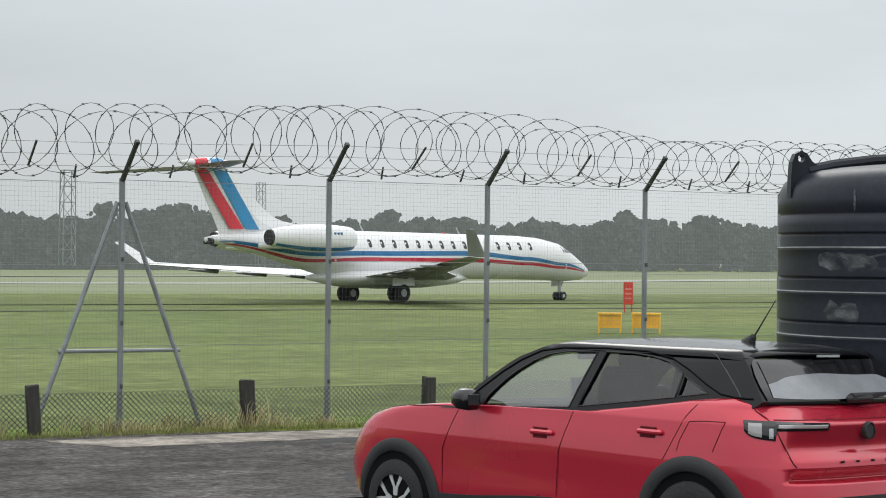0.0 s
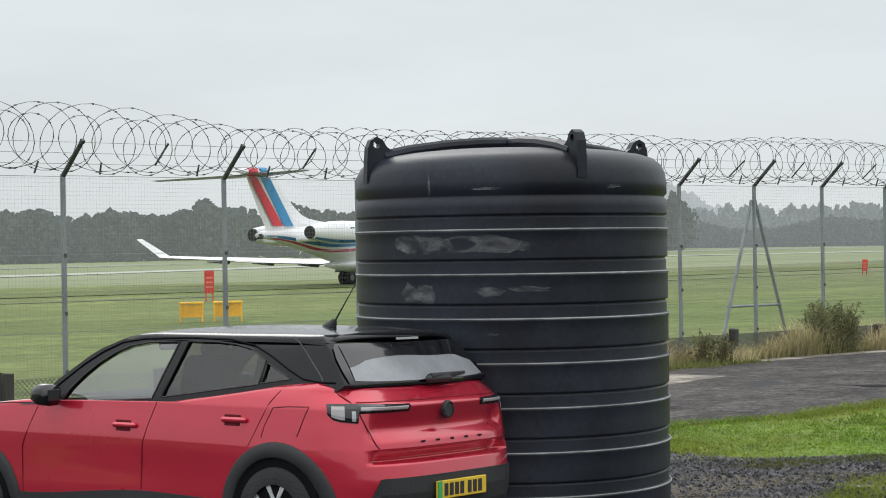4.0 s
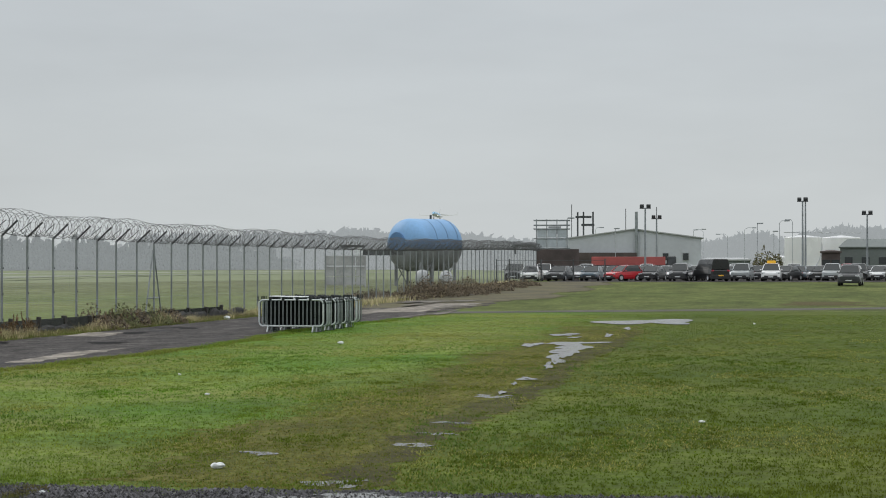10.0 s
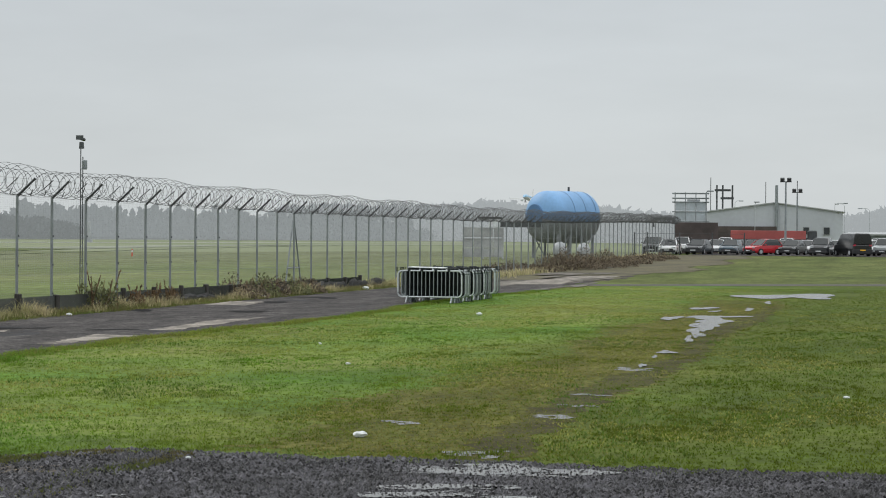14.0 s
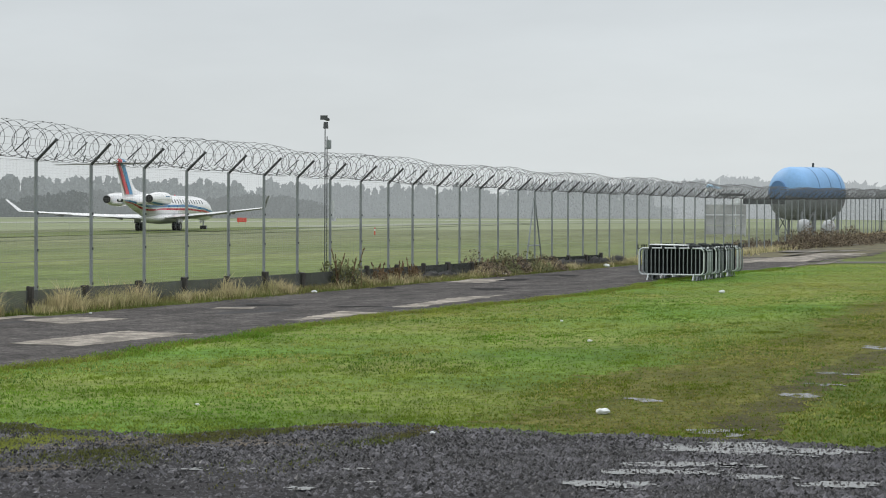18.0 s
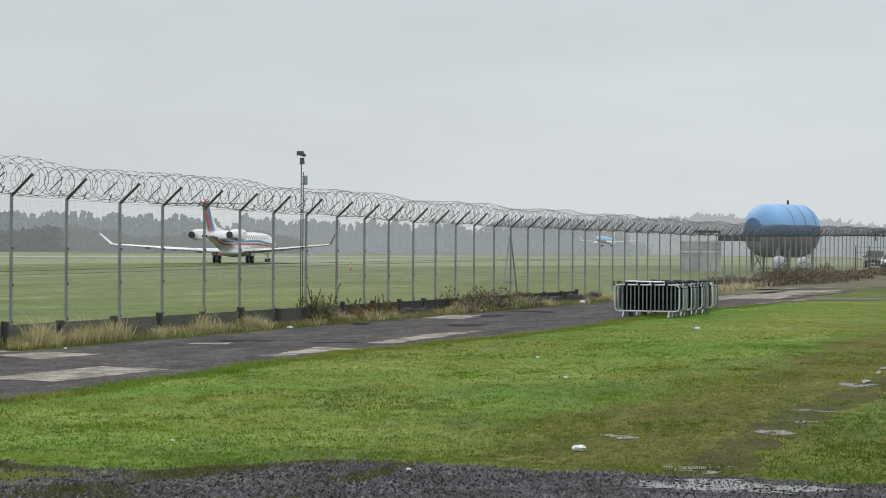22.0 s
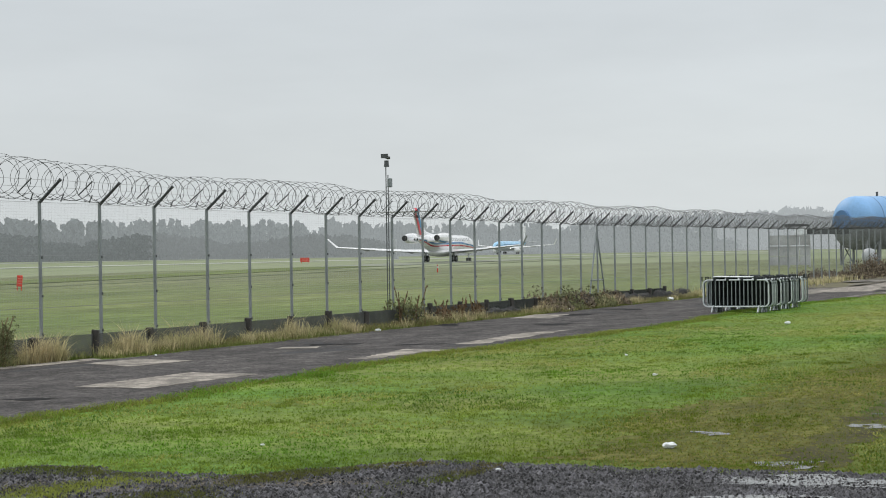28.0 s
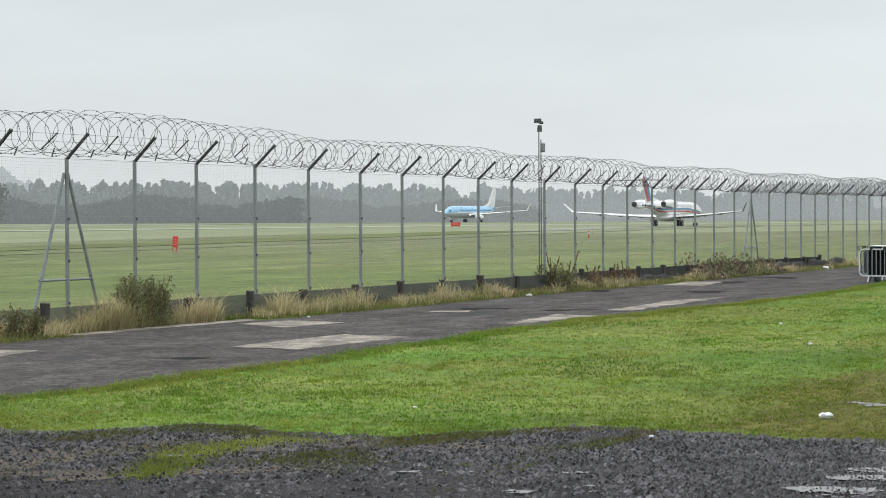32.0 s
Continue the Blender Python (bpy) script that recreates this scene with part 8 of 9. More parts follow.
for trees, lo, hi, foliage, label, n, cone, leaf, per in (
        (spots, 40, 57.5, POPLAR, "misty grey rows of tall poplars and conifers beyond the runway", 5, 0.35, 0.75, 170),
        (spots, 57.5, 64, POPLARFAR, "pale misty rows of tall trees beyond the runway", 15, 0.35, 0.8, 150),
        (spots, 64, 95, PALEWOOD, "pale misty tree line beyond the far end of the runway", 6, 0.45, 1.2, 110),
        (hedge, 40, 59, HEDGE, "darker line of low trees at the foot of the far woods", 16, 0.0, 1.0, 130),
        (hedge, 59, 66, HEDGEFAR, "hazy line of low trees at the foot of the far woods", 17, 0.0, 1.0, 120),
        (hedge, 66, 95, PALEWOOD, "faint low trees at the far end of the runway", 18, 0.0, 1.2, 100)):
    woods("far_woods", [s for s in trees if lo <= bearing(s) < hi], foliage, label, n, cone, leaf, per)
spots = []
for i in range(150):
    az = 40 + 34 * i / 150
    x, y = place(az, 1500)
    h = 16 + 38 * math.exp(-((az - 48.6) / 2.4) ** 2) + 8 * sm(68, 74, az)
    spots.append((x, y, -2, h * rnd.uniform(0.96, 1.04), 40))
for i in range(330):
    az = 72 + 27 * i / 330
    x, y = place(az, 1400)
    h = 27.5 + 3.5 * math.exp(-((az - 78.2) / 1.0) ** 2) - 4 * sm(81, 83.5, az) + 5.5 * math.exp(-((az - 90.0) / 0.7) ** 2) + 8 * sm(90.6, 92.4, az) - 1.5 * math.exp(-((az - 88.2) / 0.5) ** 2)
    spots.append((x, y, -2, h * rnd.uniform(0.965, 1.035), 30))
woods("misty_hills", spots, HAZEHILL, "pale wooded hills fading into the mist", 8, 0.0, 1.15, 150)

# ---------- near planting ----------


def tufts(name, n, where, lo, hi, width, material, label, seed, lean=0.35, blades=3, category="grass"):
    """Blades of grass in small clumps, all in one mesh."""
    if not any(n.type == "BSDF_TRANSLUCENT" for n in material.node_tree.nodes):
        see_through(material, 0.5)
    rnd = random.Random(seed)
    V, F = [], []
    for _ in range(n):
        x, y = where(rnd)
        g = lay(x, y)
        for b in range(blades):
            a = rnd.uniform(0, 6.28)
            h = rnd.uniform(lo, hi)
            w = width * rnd.uniform(0.6, 1.3)
            px, py = x + rnd.uniform(-0.05, 0.05), y + rnd.uniform(-0.05, 0.05)
            dx, dy = math.cos(a), math.sin(a)
            l = lean * h * rnd.uniform(0.2, 1.4)
            k = len(V)
            V += [(px - dy * w, py + dx * w, g), (px + dy * w, py - dx * w, g), (px + dx * l * 0.4 + dy * w * 0.6, py + dy * l * 0.4 - dx * w * 0.6, g + h * 0.6), (px + dx * l * 0.4 - dy * w * 0.6, py + dy * l * 0.4 + dx * w * 0.6, g + h * 0.6), (px + dx * l, py + dy * l, g + h)]
            F += [(k, k + 1, k + 2, k + 3), (k + 3, k + 2, k + 4)]
    return tagged(new(name, data(name, V, F, material)), label, category, kind="stuff")


def fans(name, n, where, lo, hi, material, label, seed, width=0.006):
    """Tussocks: blades that fan out from a common foot, each tussock with its own height."""
    rnd = random.Random(seed)
    V, F = [], []
    for _ in range(n):
        x, y = where(rnd)
        g, top, spread = lay(x, y), rnd.uniform(lo, hi) * (0.85 + 0.75 * noise.noise(Vector((x * 1.1, y * 1.1, 5.5)))), rnd.uniform(0.05, 0.18)
        sway = rnd.uniform(-0.6, 0.6)
        for b in range(rnd.randint(10, 26)):
            a, h, w = rnd.uniform(0, 6.28), top * rnd.uniform(0.35, 1.0), width * rnd.uniform(0.5, 1.3)
            px, py = x + spread * math.cos(a) * rnd.random(), y + spread * math.sin(a) * rnd.random()
            out = h * rnd.uniform(0.2, 1.0)
            dx, dy = math.cos(a) + sway, math.sin(a) * 0.7
            c = rnd.uniform(0, 3.14)
            ux, uy = math.cos(c) * w, math.sin(c) * w
            k = len(V)
            V += [(px - ux, py - uy, g), (px + ux, py + uy, g), (px + dx * out * 0.35 + ux * 0.8, py + dy * out * 0.35 + uy * 0.8, g + h * 0.62), (px + dx * out * 0.35 - ux * 0.8, py + dy * out * 0.35 - uy * 0.8, g + h * 0.62), (px + dx * out, py + dy * out, g + h * (1.0 - 0.35 * rnd.random()))]
            F += [(k, k + 1, k + 2, k + 3), (k + 3, k + 2, k + 4)]
    return tagged(new(name, data(name, V, F, material)), label, "grass", kind="stuff")


VERGEGREEN = mat("green_verge_blade", (0.13, 0.18, 0.045), 0.8, 0, 0.25, 0.4, 8, 0, col2=(0.23, 0.23, 0.085), island=0.4, spec=0.1)
VERGEBLADE = mat("verge_blade", (0.15, 0.20, 0.05), 0.8, 0, 0.25, 0.5, 8, 0, col2=(0.30, 0.29, 0.13), island=0.4, spec=0.1)


def lawn_spot(rnd):
    while True:
        x = 13.2 + 70 * rnd.random() ** 2.1
        y = rnd.uniform(-9, 14.0) if x > 23 else rnd.uniform(-0.35 * x, 14.0)
        if y > 14.0 + 0.3 * math.sin(x * 0.23):
            continue
        if x < GRAVEDGE(min(y, 12)) + rnd.uniform(-0.35, 0.35):
            continue
        if 72 < x < 77 and 1.4 < y < 6.2 or 87.8 < x < 94.8 and y < 6:
            continue
        if 2.5 < y <= 3.5 and x < 60 and rnd.random() < 0.3:
            continue
        if 3.5 < y < 6.0 and x < 60 and rnd.random() < 0.55:
            continue
        return x, y


tufts("lawn_grass", 90000, lawn_spot, 0.010, 0.030, 0.007, BLADE, "short wet green grass between road and gravel", 41, 1.7, 3)


def clump_spot(rnd):
    """Longer tussocks that gather in patches."""
    while True:
        x = 14 + 30 * rnd.random() ** 1.6
        y = rnd.uniform(-6, 14.2)
        if noise.noise(Vector((x * 0.5, y * 1.1, 3.3))) > 0.16 and x > GRAVEDGE(min(y, 12)) - 0.1:
            return x, y


def dark_spot(rnd):
    while True:
        x = 14 + 34 * rnd.random() ** 1.4
        y = rnd.uniform(-8, 14.2)
        if noise.noise(Vector((x * 0.33, y * 0.55, 7.7))) + 0.25 * rnd.random() > 0.42 and x > GRAVEDGE(min(y, 12)) - 0.1:
            return x, y


tufts("dark_tussocks", 4200, dark_spot, 0.02, 0.045, 0.008, mat("dark_blade", (0.085, 0.17, 0.024), 0.75, 0, 0.2, 0.3, 8, 0, col2=(0.11, 0.17, 0.034), island=0.3, spec=0.12), "darker rank tussocks in the lawn", 55, 1.5, 3)


def pale_spot(rnd):
    while True:
        x = 14 + 44 * rnd.random() ** 1.4
        y = rnd.uniform(-8, 14.2)
        if noise.noise(Vector((x * 0.28, y * 0.8, 21.7))) > 0.22 and x > GRAVEDGE(min(y, 12)) - 0.1:
            return x, y


tufts("pale_grass", 17000, pale_spot, 0.01, 0.03, 0.006, mat("pale_blade", (0.34, 0.32, 0.10), 0.8, 0, 0.2, 0.3, 8, 0, col2=(0.24, 0.27, 0.06), island=0.35, spec=0.1), "yellowing worn patches of grass", 56, 2.0, 3)
def worn_spot(rnd):
    x = 16.8 + 45 * rnd.random() ** 1.3
    return x, rnd.gauss(4.75, 0.85) + 0.3 * math.sin(x * 0.3)


tufts("worn_grass", 16000, worn_spot, 0.008, 0.022, 0.006, mat("worn_blade", (0.178, 0.168, 0.046), 0.8, 0, 0.2, 0.3, 8, 0, col2=(0.22, 0.21, 0.06), island=0.35, spec=0.1), "trodden brownish grass along the wheel track", 57, 2.2, 3)
fans("lawn_tussocks", 2600, clump_spot, 0.025, 0.055, BLADE, "leafy green clumps in the lawn", 143, 0.005)
tufts("lawn_tussocks", 5000, clump_spot, 0.018, 0.04, 0.007, BLADE, "longer green tussocks in the lawn", 43, 1.5, 3)


def yard_spot(rnd):
    while True:
        y = rnd.uniform(6.2, 11.5)
        x = GRAVEDGE(y) + 0.15 - abs(rnd.gauss(0, 1.3))
        if noise.noise(Vector((x * 0.8, y * 1.3, 9.3))) + rnd.gauss(0, 0.16) > 0.2 and x > 8:
            return x, y


def tongue_spot(rnd):
    """A tongue of grass that runs out over the gravel."""
    u = rnd.random()
    return 14.7 - 2.7 * u + rnd.gauss(0, 0.08), 8.95 + 0.28 * math.sin(4.2 * u) + rnd.gauss(0, 0.19 - 0.08 * u)


blot("grass_tongue", 13.5, 9.02, 1.15, 0.09, MUD, 0.0125, "thin tongue of turf creeping over the gravel", seed=812, n=60, rough=0.45, turn=-0.03, category="grass", kind="structure")
SOIL = mat("gritty_brown_soil", (0.070, 0.060, 0.048), 0.85, 0, 0.5, 1.5, 18, 0.9, col2=(0.125, 0.105, 0.082), spec=0.1)
speckle(SOIL, 22, 0.35)
for i, (x, y, rx, ry, turn) in enumerate(((13.6, 9.9, 1.0, 0.5, -0.8), (12.4, 10.3, 0.9, 0.45, -0.7), (14.4, 8.6, 0.8, 0.3, -0.9), (12.2, 8.9, 1.1, 0.3, -0.8), (11.5, 10.6, 0.8, 0.5, -0.6), (14.8, 7.6, 0.9, 0.25, -1.1))):
    blot("soil_patch", x, y, rx, ry, SOIL, 0.0102 + 0.0003 * i, "gritty brown soil showing between the stones", seed=830 + i, n=60, rough=0.6, turn=turn, category="soil", kind="structure")
tufts("yard_grass", 2600, tongue_spot, 0.012, 0.045, 0.006, BLADE, "green grass creeping over the gravel", 244, 1.0, 3)
tufts("yard_weeds", 7500, yard_spot, 0.012, 0.04, 0.006, mat("yard_weed_blade", (0.10, 0.125, 0.03), 0.8, 0, 0.3, 0.5, 8, 0, col2=(0.13, 0.115, 0.045), island=0.4, spec=0.1), "thin grass growing through the gravel", 44, 0.7, 3)


def edge_spot(rnd):
    x = rnd.uniform(14, 75)
    return x, 14.1 + 0.35 * math.sin(x * 0.23) + 0.12 * math.sin(x * 1.3) + rnd.gauss(-0.05, 0.16)


tufts("road_edge_grass", 9000, edge_spot, 0.02, 0.07, 0.007, BLADE, "ragged grass along the near road edge", 45, 1.4, 3)


tufts("road_edge_straw", 5000, lambda r: (lambda x: (x, 14.02 + 0.35 * math.sin(x * 0.23) + 0.12 * math.sin(x * 1.3) + r.gauss(0, 0.13)))(14 + 58 * r.random()), 0.015, 0.05, 0.006, bpy.data.materials["worn_blade"], "worn yellowish grass fraying over the road edge", 245, 1.6, 3)


def off_slab(x, y):
    """Keeps the verge off the pale slab along the road edge."""
    return (x, y) if not 26.2 < x < 32.3 or y > 20.82 else (x, 20.82 + 0.4 * (20.82 - y))


def verge_low(rnd):
    x = rnd.uniform(20, 150) if rnd.random() < 0.35 else rnd.uniform(20, 75)
    return off_slab(x, rnd.uniform(20.3, 22.6))


tufts("verge_grass", 2600, lambda r: (r.uniform(3, 20), 20.45 + abs(r.gauss(0.1, 0.25))), 0.02, 0.08, 0.007, VERGEBLADE, "low ragged grass at the road edge", 146, 0.9, 3)
tufts("verge_grass", 12000, verge_low, 0.04, 0.2, 0.008, VERGEBLADE, "coarse faded grass on the fence verge", 46, 0.8, 3)


def tall_straw(rnd):
    while True:
        x, y = 20 + 17 * rnd.random() ** 1.4, rnd.gauss(20.95, 0.28)
        if 20.45 < y < 22.3 and noise.noise(Vector((x * 0.5, y * 0.5, 4.7))) > -0.2:
            return off_slab(x, y)


fans("dry_grass", 1700, tall_straw, 0.30, 0.88, STRAW, "tall straw-coloured grass round the braced post", 59)


fans("dry_grass", 260, lambda r: (r.uniform(25.6, 31.5), r.gauss(20.9, 0.04)), 0.25, 0.55, STRAW, "dry straw-coloured grass before the dark bush", 159)


def straw_spot(rnd):
    while True:
        x = rnd.uniform(36, 96)
        y = rnd.gauss(20.95, 0.28)
        if 20.3 < y < 22.3 and noise.noise(Vector((x * 0.42, y * 0.5, 1.7))) > -0.18:
            return x, y


tufts("verge_brown", 7000, lambda r: (r.uniform(34, 92), r.gauss(20.75, 0.18)), 0.05, 0.22, 0.008, mat("brown_verge_blade", (0.17, 0.15, 0.075), 0.8, 0, 0.3, 0.6, 8, 0, col2=(0.24, 0.22, 0.10), island=0.4, spec=0.1), "brown dying grass at the foot of the fence", 158, 0.8, 3)
tufts("verge_green", 12000, lambda r: off_slab(16 + 74 * r.random() ** 1.3, r.gauss(20.5, 0.19)), 0.02, 0.085, 0.008, VERGEGREEN, "greener strip of grass beside the road", 58, 1.0, 3)
fans("dry_grass", 2600, straw_spot, 0.13, 0.55, STRAW, "tall dry straw-coloured grass along the fence foot", 47)
fans("dry_grass", 70, lambda r: (r.gauss(9.0, 1.2), r.uniform(20.8, 21.3)), 0.1, 0.42, STRAW, "sparse dry grass by the timber stakes", 48)


def bush(x, y, w, h, material, label, seed, leaves=700, size=0.05, spikes=0, name="bush", shoots=9):
    """Upright leafy shoots that fan out of the ground, uneven in height."""
    rnd = random.Random(seed)
    root = tagged(empty(name, pose(x, y, lay(x, y))), label, "bush")
    V, F, lines = [], [], []
    for i in range(shoots * 4):
        u, q = rnd.uniform(-0.42, 0.42), rnd.uniform(-0.22, 0.22)
        tall = h * rnd.uniform(0.7, 1.02) * (1 - 1.1 * u * u) * (1 + 0.25 * noise.noise(Vector((u * 6, seed, 0))))
        lean = Vector((u * 0.35 * w + rnd.gauss(0, 0.10) * h, rnd.gauss(0, 0.08) * h, 0))
        foot = Vector((u * w * 0.85, q * w, -0.02))
        lines.append((foot, foot + lean * 0.4 + Vector((0, 0, tall * 0.6)), foot + lean + Vector((0, 0, tall))))
    for i in range(shoots):
        bm = bmesh.new()
        tube(bm, lines[i], 0.006 + 0.004 * h, 5)
        part("stem", bm, BRAMBLE, root, "thin woody stem")
    for _ in range(leaves):
        p, m, e = rnd.choice(lines)
        t = rnd.random() ** 0.75
        c = (p.lerp(m, t / 0.6) if t < 0.6 else m.lerp(e, (t - 0.6) / 0.4)) + Vector((rnd.gauss(0, 1), rnd.gauss(0, 1), 0)) * (0.030 + 0.050 * h) * (1.3 - t)
        c.z = max(0.03, c.z)
        s = size * rnd.uniform(0.6, 1.4)
        u = Vector((rnd.gauss(0, 0.6), rnd.gauss(0, 0.6), rnd.uniform(0.2, 1.0))).normalized() * s
        v = u.cross(Vector((rnd.gauss(0, 1), rnd.gauss(0, 1), 0.1))).normalized() * s * 0.42
        k = len(V)
        V += [tuple(c - u), tuple(c + v), tuple(c + u), tuple(c - v)]
        F += [(k, k + 1, k + 2, k + 3)]
    part("leaves", data("leaves", V, F, material), material, root, "loose mass of small leaves")
    for i in range(spikes):
        bm = bmesh.new()
        a = rnd.uniform(0, 6.28)
        x0, l = rnd.uniform(-0.4, 0.4) * w, rnd.uniform(0.6, 1.1) * h
        p = [(x0, 0, 0.1), (x0 + 0.1 * l * math.cos(a), 0.1 * l * math.sin(a), l * 0.6), (x0 + 0.36 * l * math.cos(a), 0.3 * l * math.sin(a), l * 1.25)]
        tube(bm, p, 0.012, 5)
        for k in range(14):
            q = Vector(p[1]).lerp(Vector(p[2]), rnd.random())
            box(bm, q + Vector((rnd.uniform(-0.03, 0.03), 0, rnd.uniform(-0.02, 0.02))), (0.04, 0.016, 0.04), Matrix.Rotation(a + k, 3, "Y"))
        part("spike", bm, BRAMBLE, root, "dry brown seed stalk")
    return root


def thicket(x, y, w, h, material, label, seed, leaves, size, name="bramble"):
    """A ragged mound of arching stems and small leaves."""
    rnd = random.Random(seed)
    root = tagged(empty(name, pose(x, y, lay(x, y))), label, "bush")
    for i in range(6):
        a, q = 1.05 * i + rnd.uniform(-0.4, 0.4), w * rnd.uniform(0.2, 0.45)
        bm = bmesh.new()
        tube(bm, [(0.1 * math.cos(a), 0.1 * math.sin(a), -0.05), (0.6 * q * math.cos(a), 0.6 * q * math.sin(a), h * rnd.uniform(0.5, 0.75)), (q * math.cos(a), q * math.sin(a), h * rnd.uniform(0.2, 0.45))], 0.010 + 0.004 * h, 5)
        part("stem", bm, BRAMBLE, root, "arching woody stem")
    V, F = [], []
    while len(F) < leaves:
        u, v = rnd.uniform(-0.5, 0.5), rnd.uniform(-0.5, 0.5)
        r2 = 4 * (u * u + v * v)
        top = h * (1 - 0.8 * r2) * (0.80 + 0.75 * noise.noise(Vector((u * w * 1.3, v * w * 1.3, seed))))
        if r2 > 1 or top < 0.04:
            continue
        c = Vector((u * w, v * w, top * rnd.random() ** 0.55))
        s = size * rnd.uniform(0.6, 1.4)
        d = Vector((rnd.gauss(0, 1), rnd.gauss(0, 1), rnd.gauss(0, 1))).normalized() * s
        e = d.orthogonal().normalized() * s * 0.6
        k = len(V)
        V += [tuple(c - d), tuple(c + e), tuple(c + d), tuple(c - e)]
        F.append((k, k + 1, k + 2, k + 3))
    part("leaves", data("leaves", V, F, material), material, root, "loose mass of small leaves")


bush(25.05, 20.65, 0.42, 0.62, BUSHLEAF, "upright dark green weed clump in the dry grass", 51, 420, 0.034)
bush(29.1, 21.02, 1.25, 1.0, BUSHLEAF, "dense dark green bush of upright shoots in the verge", 52, 9500, 0.022, shoots=22)
bush(25.5, 20.6, 0.42, 0.52, BUSHLEAF, "small dark green bush by the braced post", 53, 420, 0.034)
bush(48.1, 20.85, 1.7, 0.85, BUSHLEAF, "scraggy bramble bush at the camera mast", 54, 600, 0.055, 7, "bramble")
for i, bx in enumerate((50.6, 51.8, 53.2)):
    bush(bx, 20.85, 0.8, 0.55, BRAMBLE, "reddish-brown dead dock stalks in the verge", 60 + i, 160, 0.045, 4, "dock_stalks")
for i, (bx, w, h) in enumerate(((59.5, 2.4, 0.8), (61.2, 2.0, 0.9), (62.6, 1.8, 0.7), (64.5, 2.2, 0.75), (66.6, 2.0, 0.6))):
    thicket(bx, 20.9, w * 0.8, h * 1.1, THICKET if i % 2 == 0 else BUSHLEAF, "tangled faded bramble heap by the fence", 70 + i, 900, 0.045)
DARKSTUFF = mat("dark_netting", (0.035, 0.035, 0.034), 0.9, 0, 0.4, 1.5, 14, 0.6)
for i, (x0, x1) in enumerate(((62.0, 66.0), (66.2, 72.0), (72.2, 78.0), (52, 57.5))):
    bm = bmesh.new()
    secs = []
    r2 = random.Random(90 + i)
    n = int((x1 - x0) / 0.16)
    for k in range(n + 1):
        x = x0 + (x1 - x0) * k / n
        h = (0.46 if i < 3 else 0.30) * (0.75 + 0.55 * noise.noise(Vector((x * 0.9, i, 0))) + 0.35 * noise.noise(Vector((x * 3.1, i, 4)))) * sm(0, 4, k) * sm(n, n - 4, k)
        f = 0.06 * noise.noise(Vector((x * 2.3, i, 9)))
        secs.append([(x, 20.70 + f + 0.04 * r2.random(), 0.0), (x, 20.76 + f + 0.05 * r2.random(), h * 0.45), (x, 20.80 + f, h * 0.75 + 0.03 * r2.random()), (x, 20.87, h), (x, 21.1, h * 0.8), (x, 21.2, 0.0)])
    loft(bm, secs, closed_ring=False, caps=False)
    tagged(part("fallen_netting", bm, DARKSTUFF), "sagging heap of dark netting at the fence foot", "netting")
# brambles round the blue tank's foot
for i, (px, d, w, h) in enumerate(((628, 118, 3.0, 0.5), (655, 117, 3.0, 0.45), (690, 116, 2.6, 0.45), (712, 120, 2.8, 1.0), (735, 121, 3.2, 1.25), (760, 123, 2.8, 1.0), (790, 126, 3.2, 1.1), (815, 130, 3.0, 0.95), (842, 138, 3.0, 0.6), (868, 148, 3.0, 0.55), (895, 155, 3.0, 0.5))):
    x, y = place(az9(px), d)
    thicket(x, y, w * 1.15, h * 1.25, THICKET, "brown autumn bramble thicket by the fence", 110 + i, 1500, 0.06)
x, y = place(az9(1331), 208)
thicket(x, y, 4.2, 3.6, mat("shrub_leaf", (0.115, 0.110, 0.055), 0.8, 0, 0.3, 1, 5, 0, island=0.5, spec=0.1), "rounded olive-brown shrub beside the car park", 140, 2200, 0.13, "shrub")
tufts("far_dry_grass", 900, lambda r: (r.uniform(96, 165), r.gauss(20.9, 0.6)), 0.15, 0.4, 0.02, STRAW, "pale dry grass along the far road edge", 49, 0.5, 4)

# road wear: dark damp stains, cracks, and grit
DAMP = mat("damp_asphalt", (0.030, 0.030, 0.032), 0.7, 0, 0.4, 1.2, 18, 0.5, spec=0.12)
r3 = random.Random(77)
for i in range(26):
    x = 8 + 75 * r3.random() ** 1.3
    y = r3.uniform(14.9, 19.8)
    blot("road_stain", x, y, r3.uniform(0.3, 1.5), r3.uniform(0.10, 0.35), DAMP, 0.0135 + 0.0004 * (i % 5), "damp dark stain on the road", seed=300 + i, rough=0.6, turn=r3.uniform(-0.15, 0.15), category="stain", kind="structure")
SCRAPE = mat("muddy_concrete", (0.125, 0.115, 0.10), 0.85, 0, 0.4, 0.5, 12, 0.6, col2=(0.20, 0.185, 0.16), spec=0.15)
rubbed(SCRAPE, 0.5, (0.35, 1, 1), 0.36, 0.56)
for i, (x, y, rx, ry) in enumerate(((88, 18.6, 9, 0.7), (112, 17.5, 14, 1.5), (127, 20.0, 12, 1.4), (100, 15.2, 9, 1.0), (76, 17.5, 6, 0.7), (83, 13.9, 6, 0.7))):
    blot("pale_scrape", x, y, rx, ry, SCRAPE, 0.020 + 0.002 * i, "pale muddy concrete showing through the road", seed=500 + i, rough=0.6, category="road patch", kind="structure")
V, F = [], []
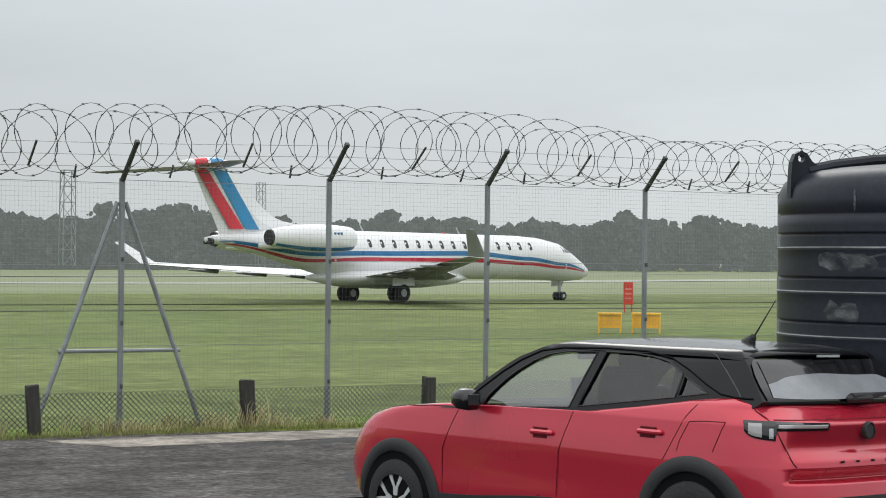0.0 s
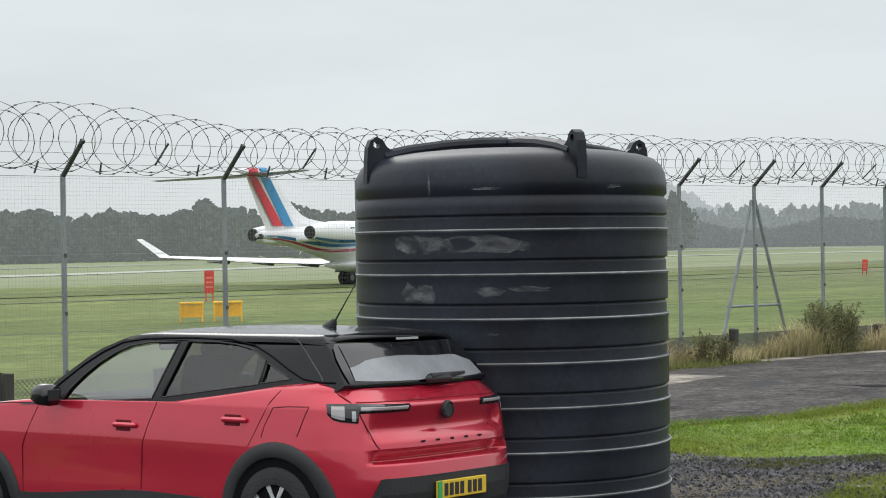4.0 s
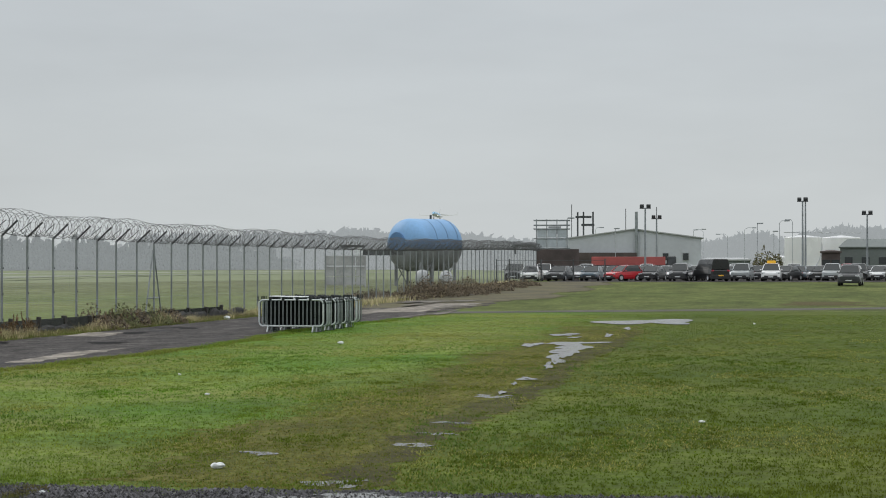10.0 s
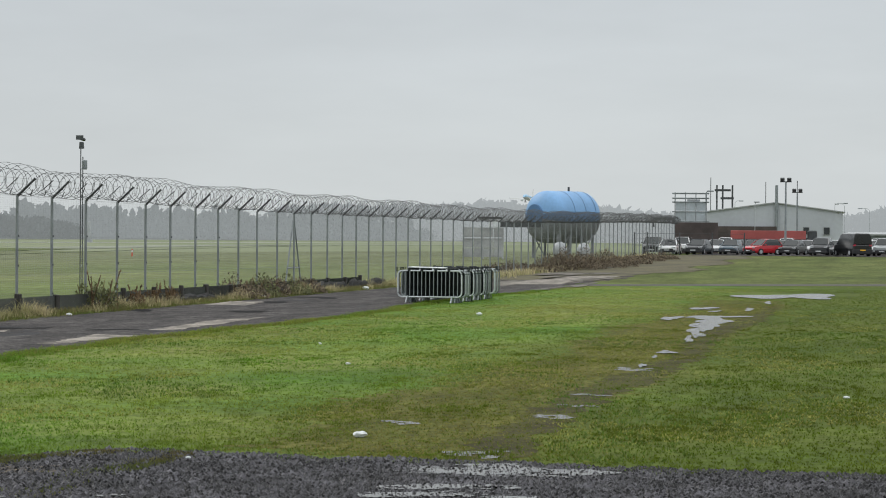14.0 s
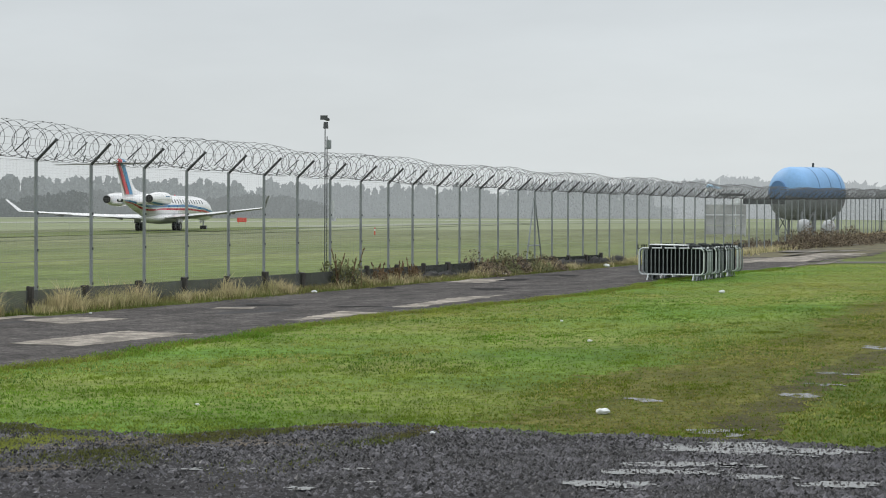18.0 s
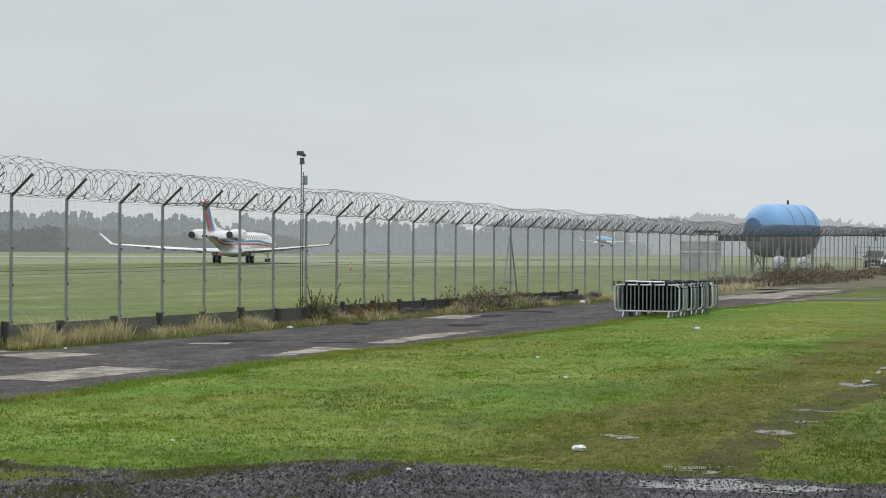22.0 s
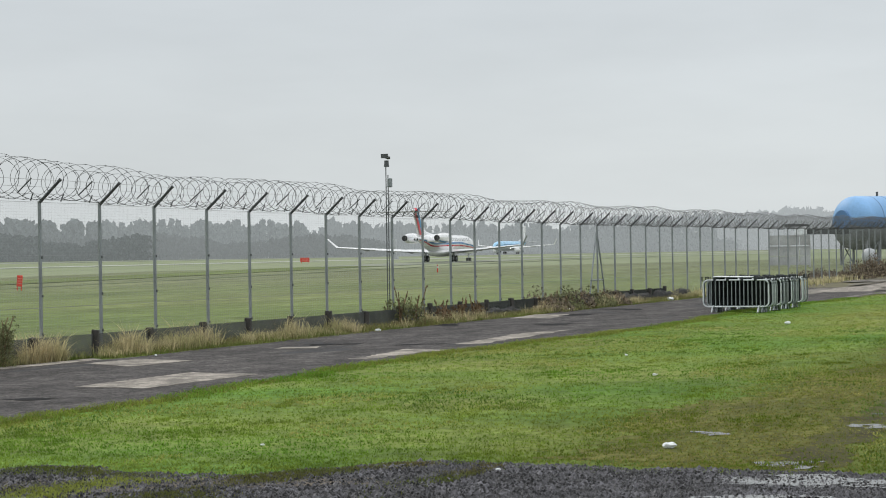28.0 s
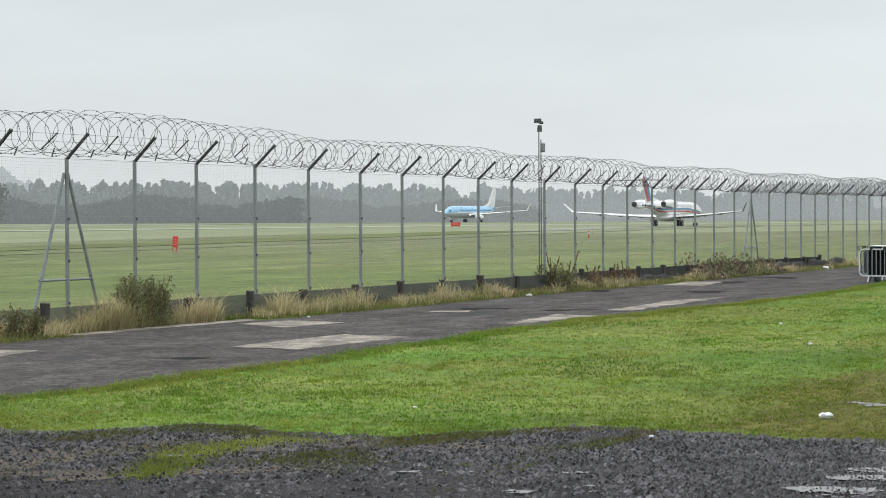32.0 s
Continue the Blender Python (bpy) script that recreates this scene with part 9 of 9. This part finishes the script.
for i in range(26):
    x, y = 8 + 60 * r3.random(), r3.uniform(14.5, 20)
    a = r3.choice((0.0, 0.1, 1.4, 1.6)) + r3.uniform(-0.2, 0.2)
    for k in range(r3.randint(6, 16)):
        nx, ny = x + 0.35 * math.cos(a), y + 0.35 * math.sin(a)
        a += r3.uniform(-0.5, 0.5)
        if not 14.4 < ny < 20.1:
            break
        q = len(V)
        w = r3.uniform(0.006, 0.016)
        V += [(x - w, y - w, 0.0165), (x + w, y + w, 0.0165), (nx + w, ny + w, 0.0165), (nx - w, ny - w, 0.0165)]
        F.append((q, q + 1, q + 2, q + 3))
        x, y = nx, ny
tagged(new("road_cracks", data("road_cracks", V, F, DAMP)), "dark wandering cracks in the old asphalt", "cracks", kind="stuff")

# ---------- litter ----------


def litter(x, y, s, label, seed, name="litter"):
    rnd = random.Random(seed)
    bm = bmesh.new()
    bmesh.ops.create_icosphere(bm, subdivisions=2, radius=s, matrix=Matrix.Diagonal((1.5, 0.8, 0.55, 1)))
    for v in bm.verts:
        v.co += Vector((rnd.uniform(-1, 1), rnd.uniform(-1, 1), rnd.uniform(-1, 1))) * s * 0.16
        v.co.z += s * 0.5
    ob = part(name, bm, LITTER)
    ob.matrix_world = pose(x, y, lay(x, y) + 0.01, 0, 0, rnd.uniform(0, 180))
    return tagged(ob, label, "litter")


litter(18.37, 5.19, 0.055, "crumpled white plastic bottle lying in the grass", 1, "crumpled_bottle")
for i, (x, y, s) in enumerate(((49.15, 10.67, 0.12), (29.0, 8.4, 0.05), (34.31, 10.48, 0.06), (60.5, 20.5, 0.16), (72.5, 20.3, 0.22), (16.11, 6.14, 0.03), (44.6, 20.2, 0.1), (24.78, 0.62, 0.05), (68.76, 0.0, 0.09), (17.6, 9.3, 0.03), (33.2, 19.9, 0.05))):
    litter(x, y, s * 0.6, "small scrap of white litter on the ground", 10 + i)
bm = bmesh.new()
rod(bm, (-0.16, 0, 0.055), (0.08, 0, 0.055), 0.052, n=14)
rod(bm, (0.08, 0, 0.055), (0.14, 0, 0.055), 0.052, 0.02, n=14)
ob = part("plastic_bottle", bm, mat("clear_plastic", (0.55, 0.60, 0.55), 0.2, 0, 0.1, 4, 30, 0))
ob.matrix_world = pose(11.15, 9.85, 0.012, 0, 0, -40)
tagged(ob, "empty clear plastic drinks bottle with a green cap", "bottle")
bm = bmesh.new()
rod(bm, (0.14, 0, 0.055), (0.172, 0, 0.055), 0.021, n=10)
part("cap", bm, plain("green_cap", (0.1, 0.45, 0.08), 0.4), ob, "green cap")


# ---------- what moves ----------
def motions():
    taxi = [(0, 55.74, 103.2, 13.8, -1.2), (1, 65.2, 104.4, 13.4, -1.2), (2.5, 78.7, 105.5, 12.4, -1.2), (5, 100.4, 107.2, 11.6, -1.2), (10, 140.8, 109.6, 10.4, -1.2), (15.5, 183.6, 111.6, 9.4, -1.0), (19, 210.9, 112.5, 9.1, -0.8), (24, 248.2, 114.6, 9.0, 0), (28, 278.6, 115.1, 6.0, 0), (31, 302.9, 114.6, 3.5, 0), (32, 311.0, 114.4, 2.8, 0)]
    walk(JET, [(t, pose(x, y, lay(x, y) + 0.04, bank, 0, h)) for t, x, y, h, bank in taxi])
    land = [(0, 2300, 83, -3), (7, 1874, 58.5, -3), (9, 1752, 50.5, -3), (11, 1673, 44, -3), (14, 1495, 32.3, -3), (17, 1340, 22, -3), (22, 1070, 6.2, -3), (24.5, 939, 3.4, -2.5), (26.5, 826, 2.2, -1), (28, 768, 1.45, 0), (30, 669, 1.33, 0), (31, 626, 1.33, 0), (32, 584, 1.33, 0)]
    walk(FARLINER, [(t, pose(830, y, 0.8, 0, 0, 90)) for t, y in ((0, 4.0), (7, 32.5), (8.5, 38.4), (10, 44.6), (12, 51.0), (14, 53.0), (32, 53.0))])
    walk(LINER, [(t, pose(x, 285, z, 0, pitch, 180)) for t, x, z, pitch in land])


motions()
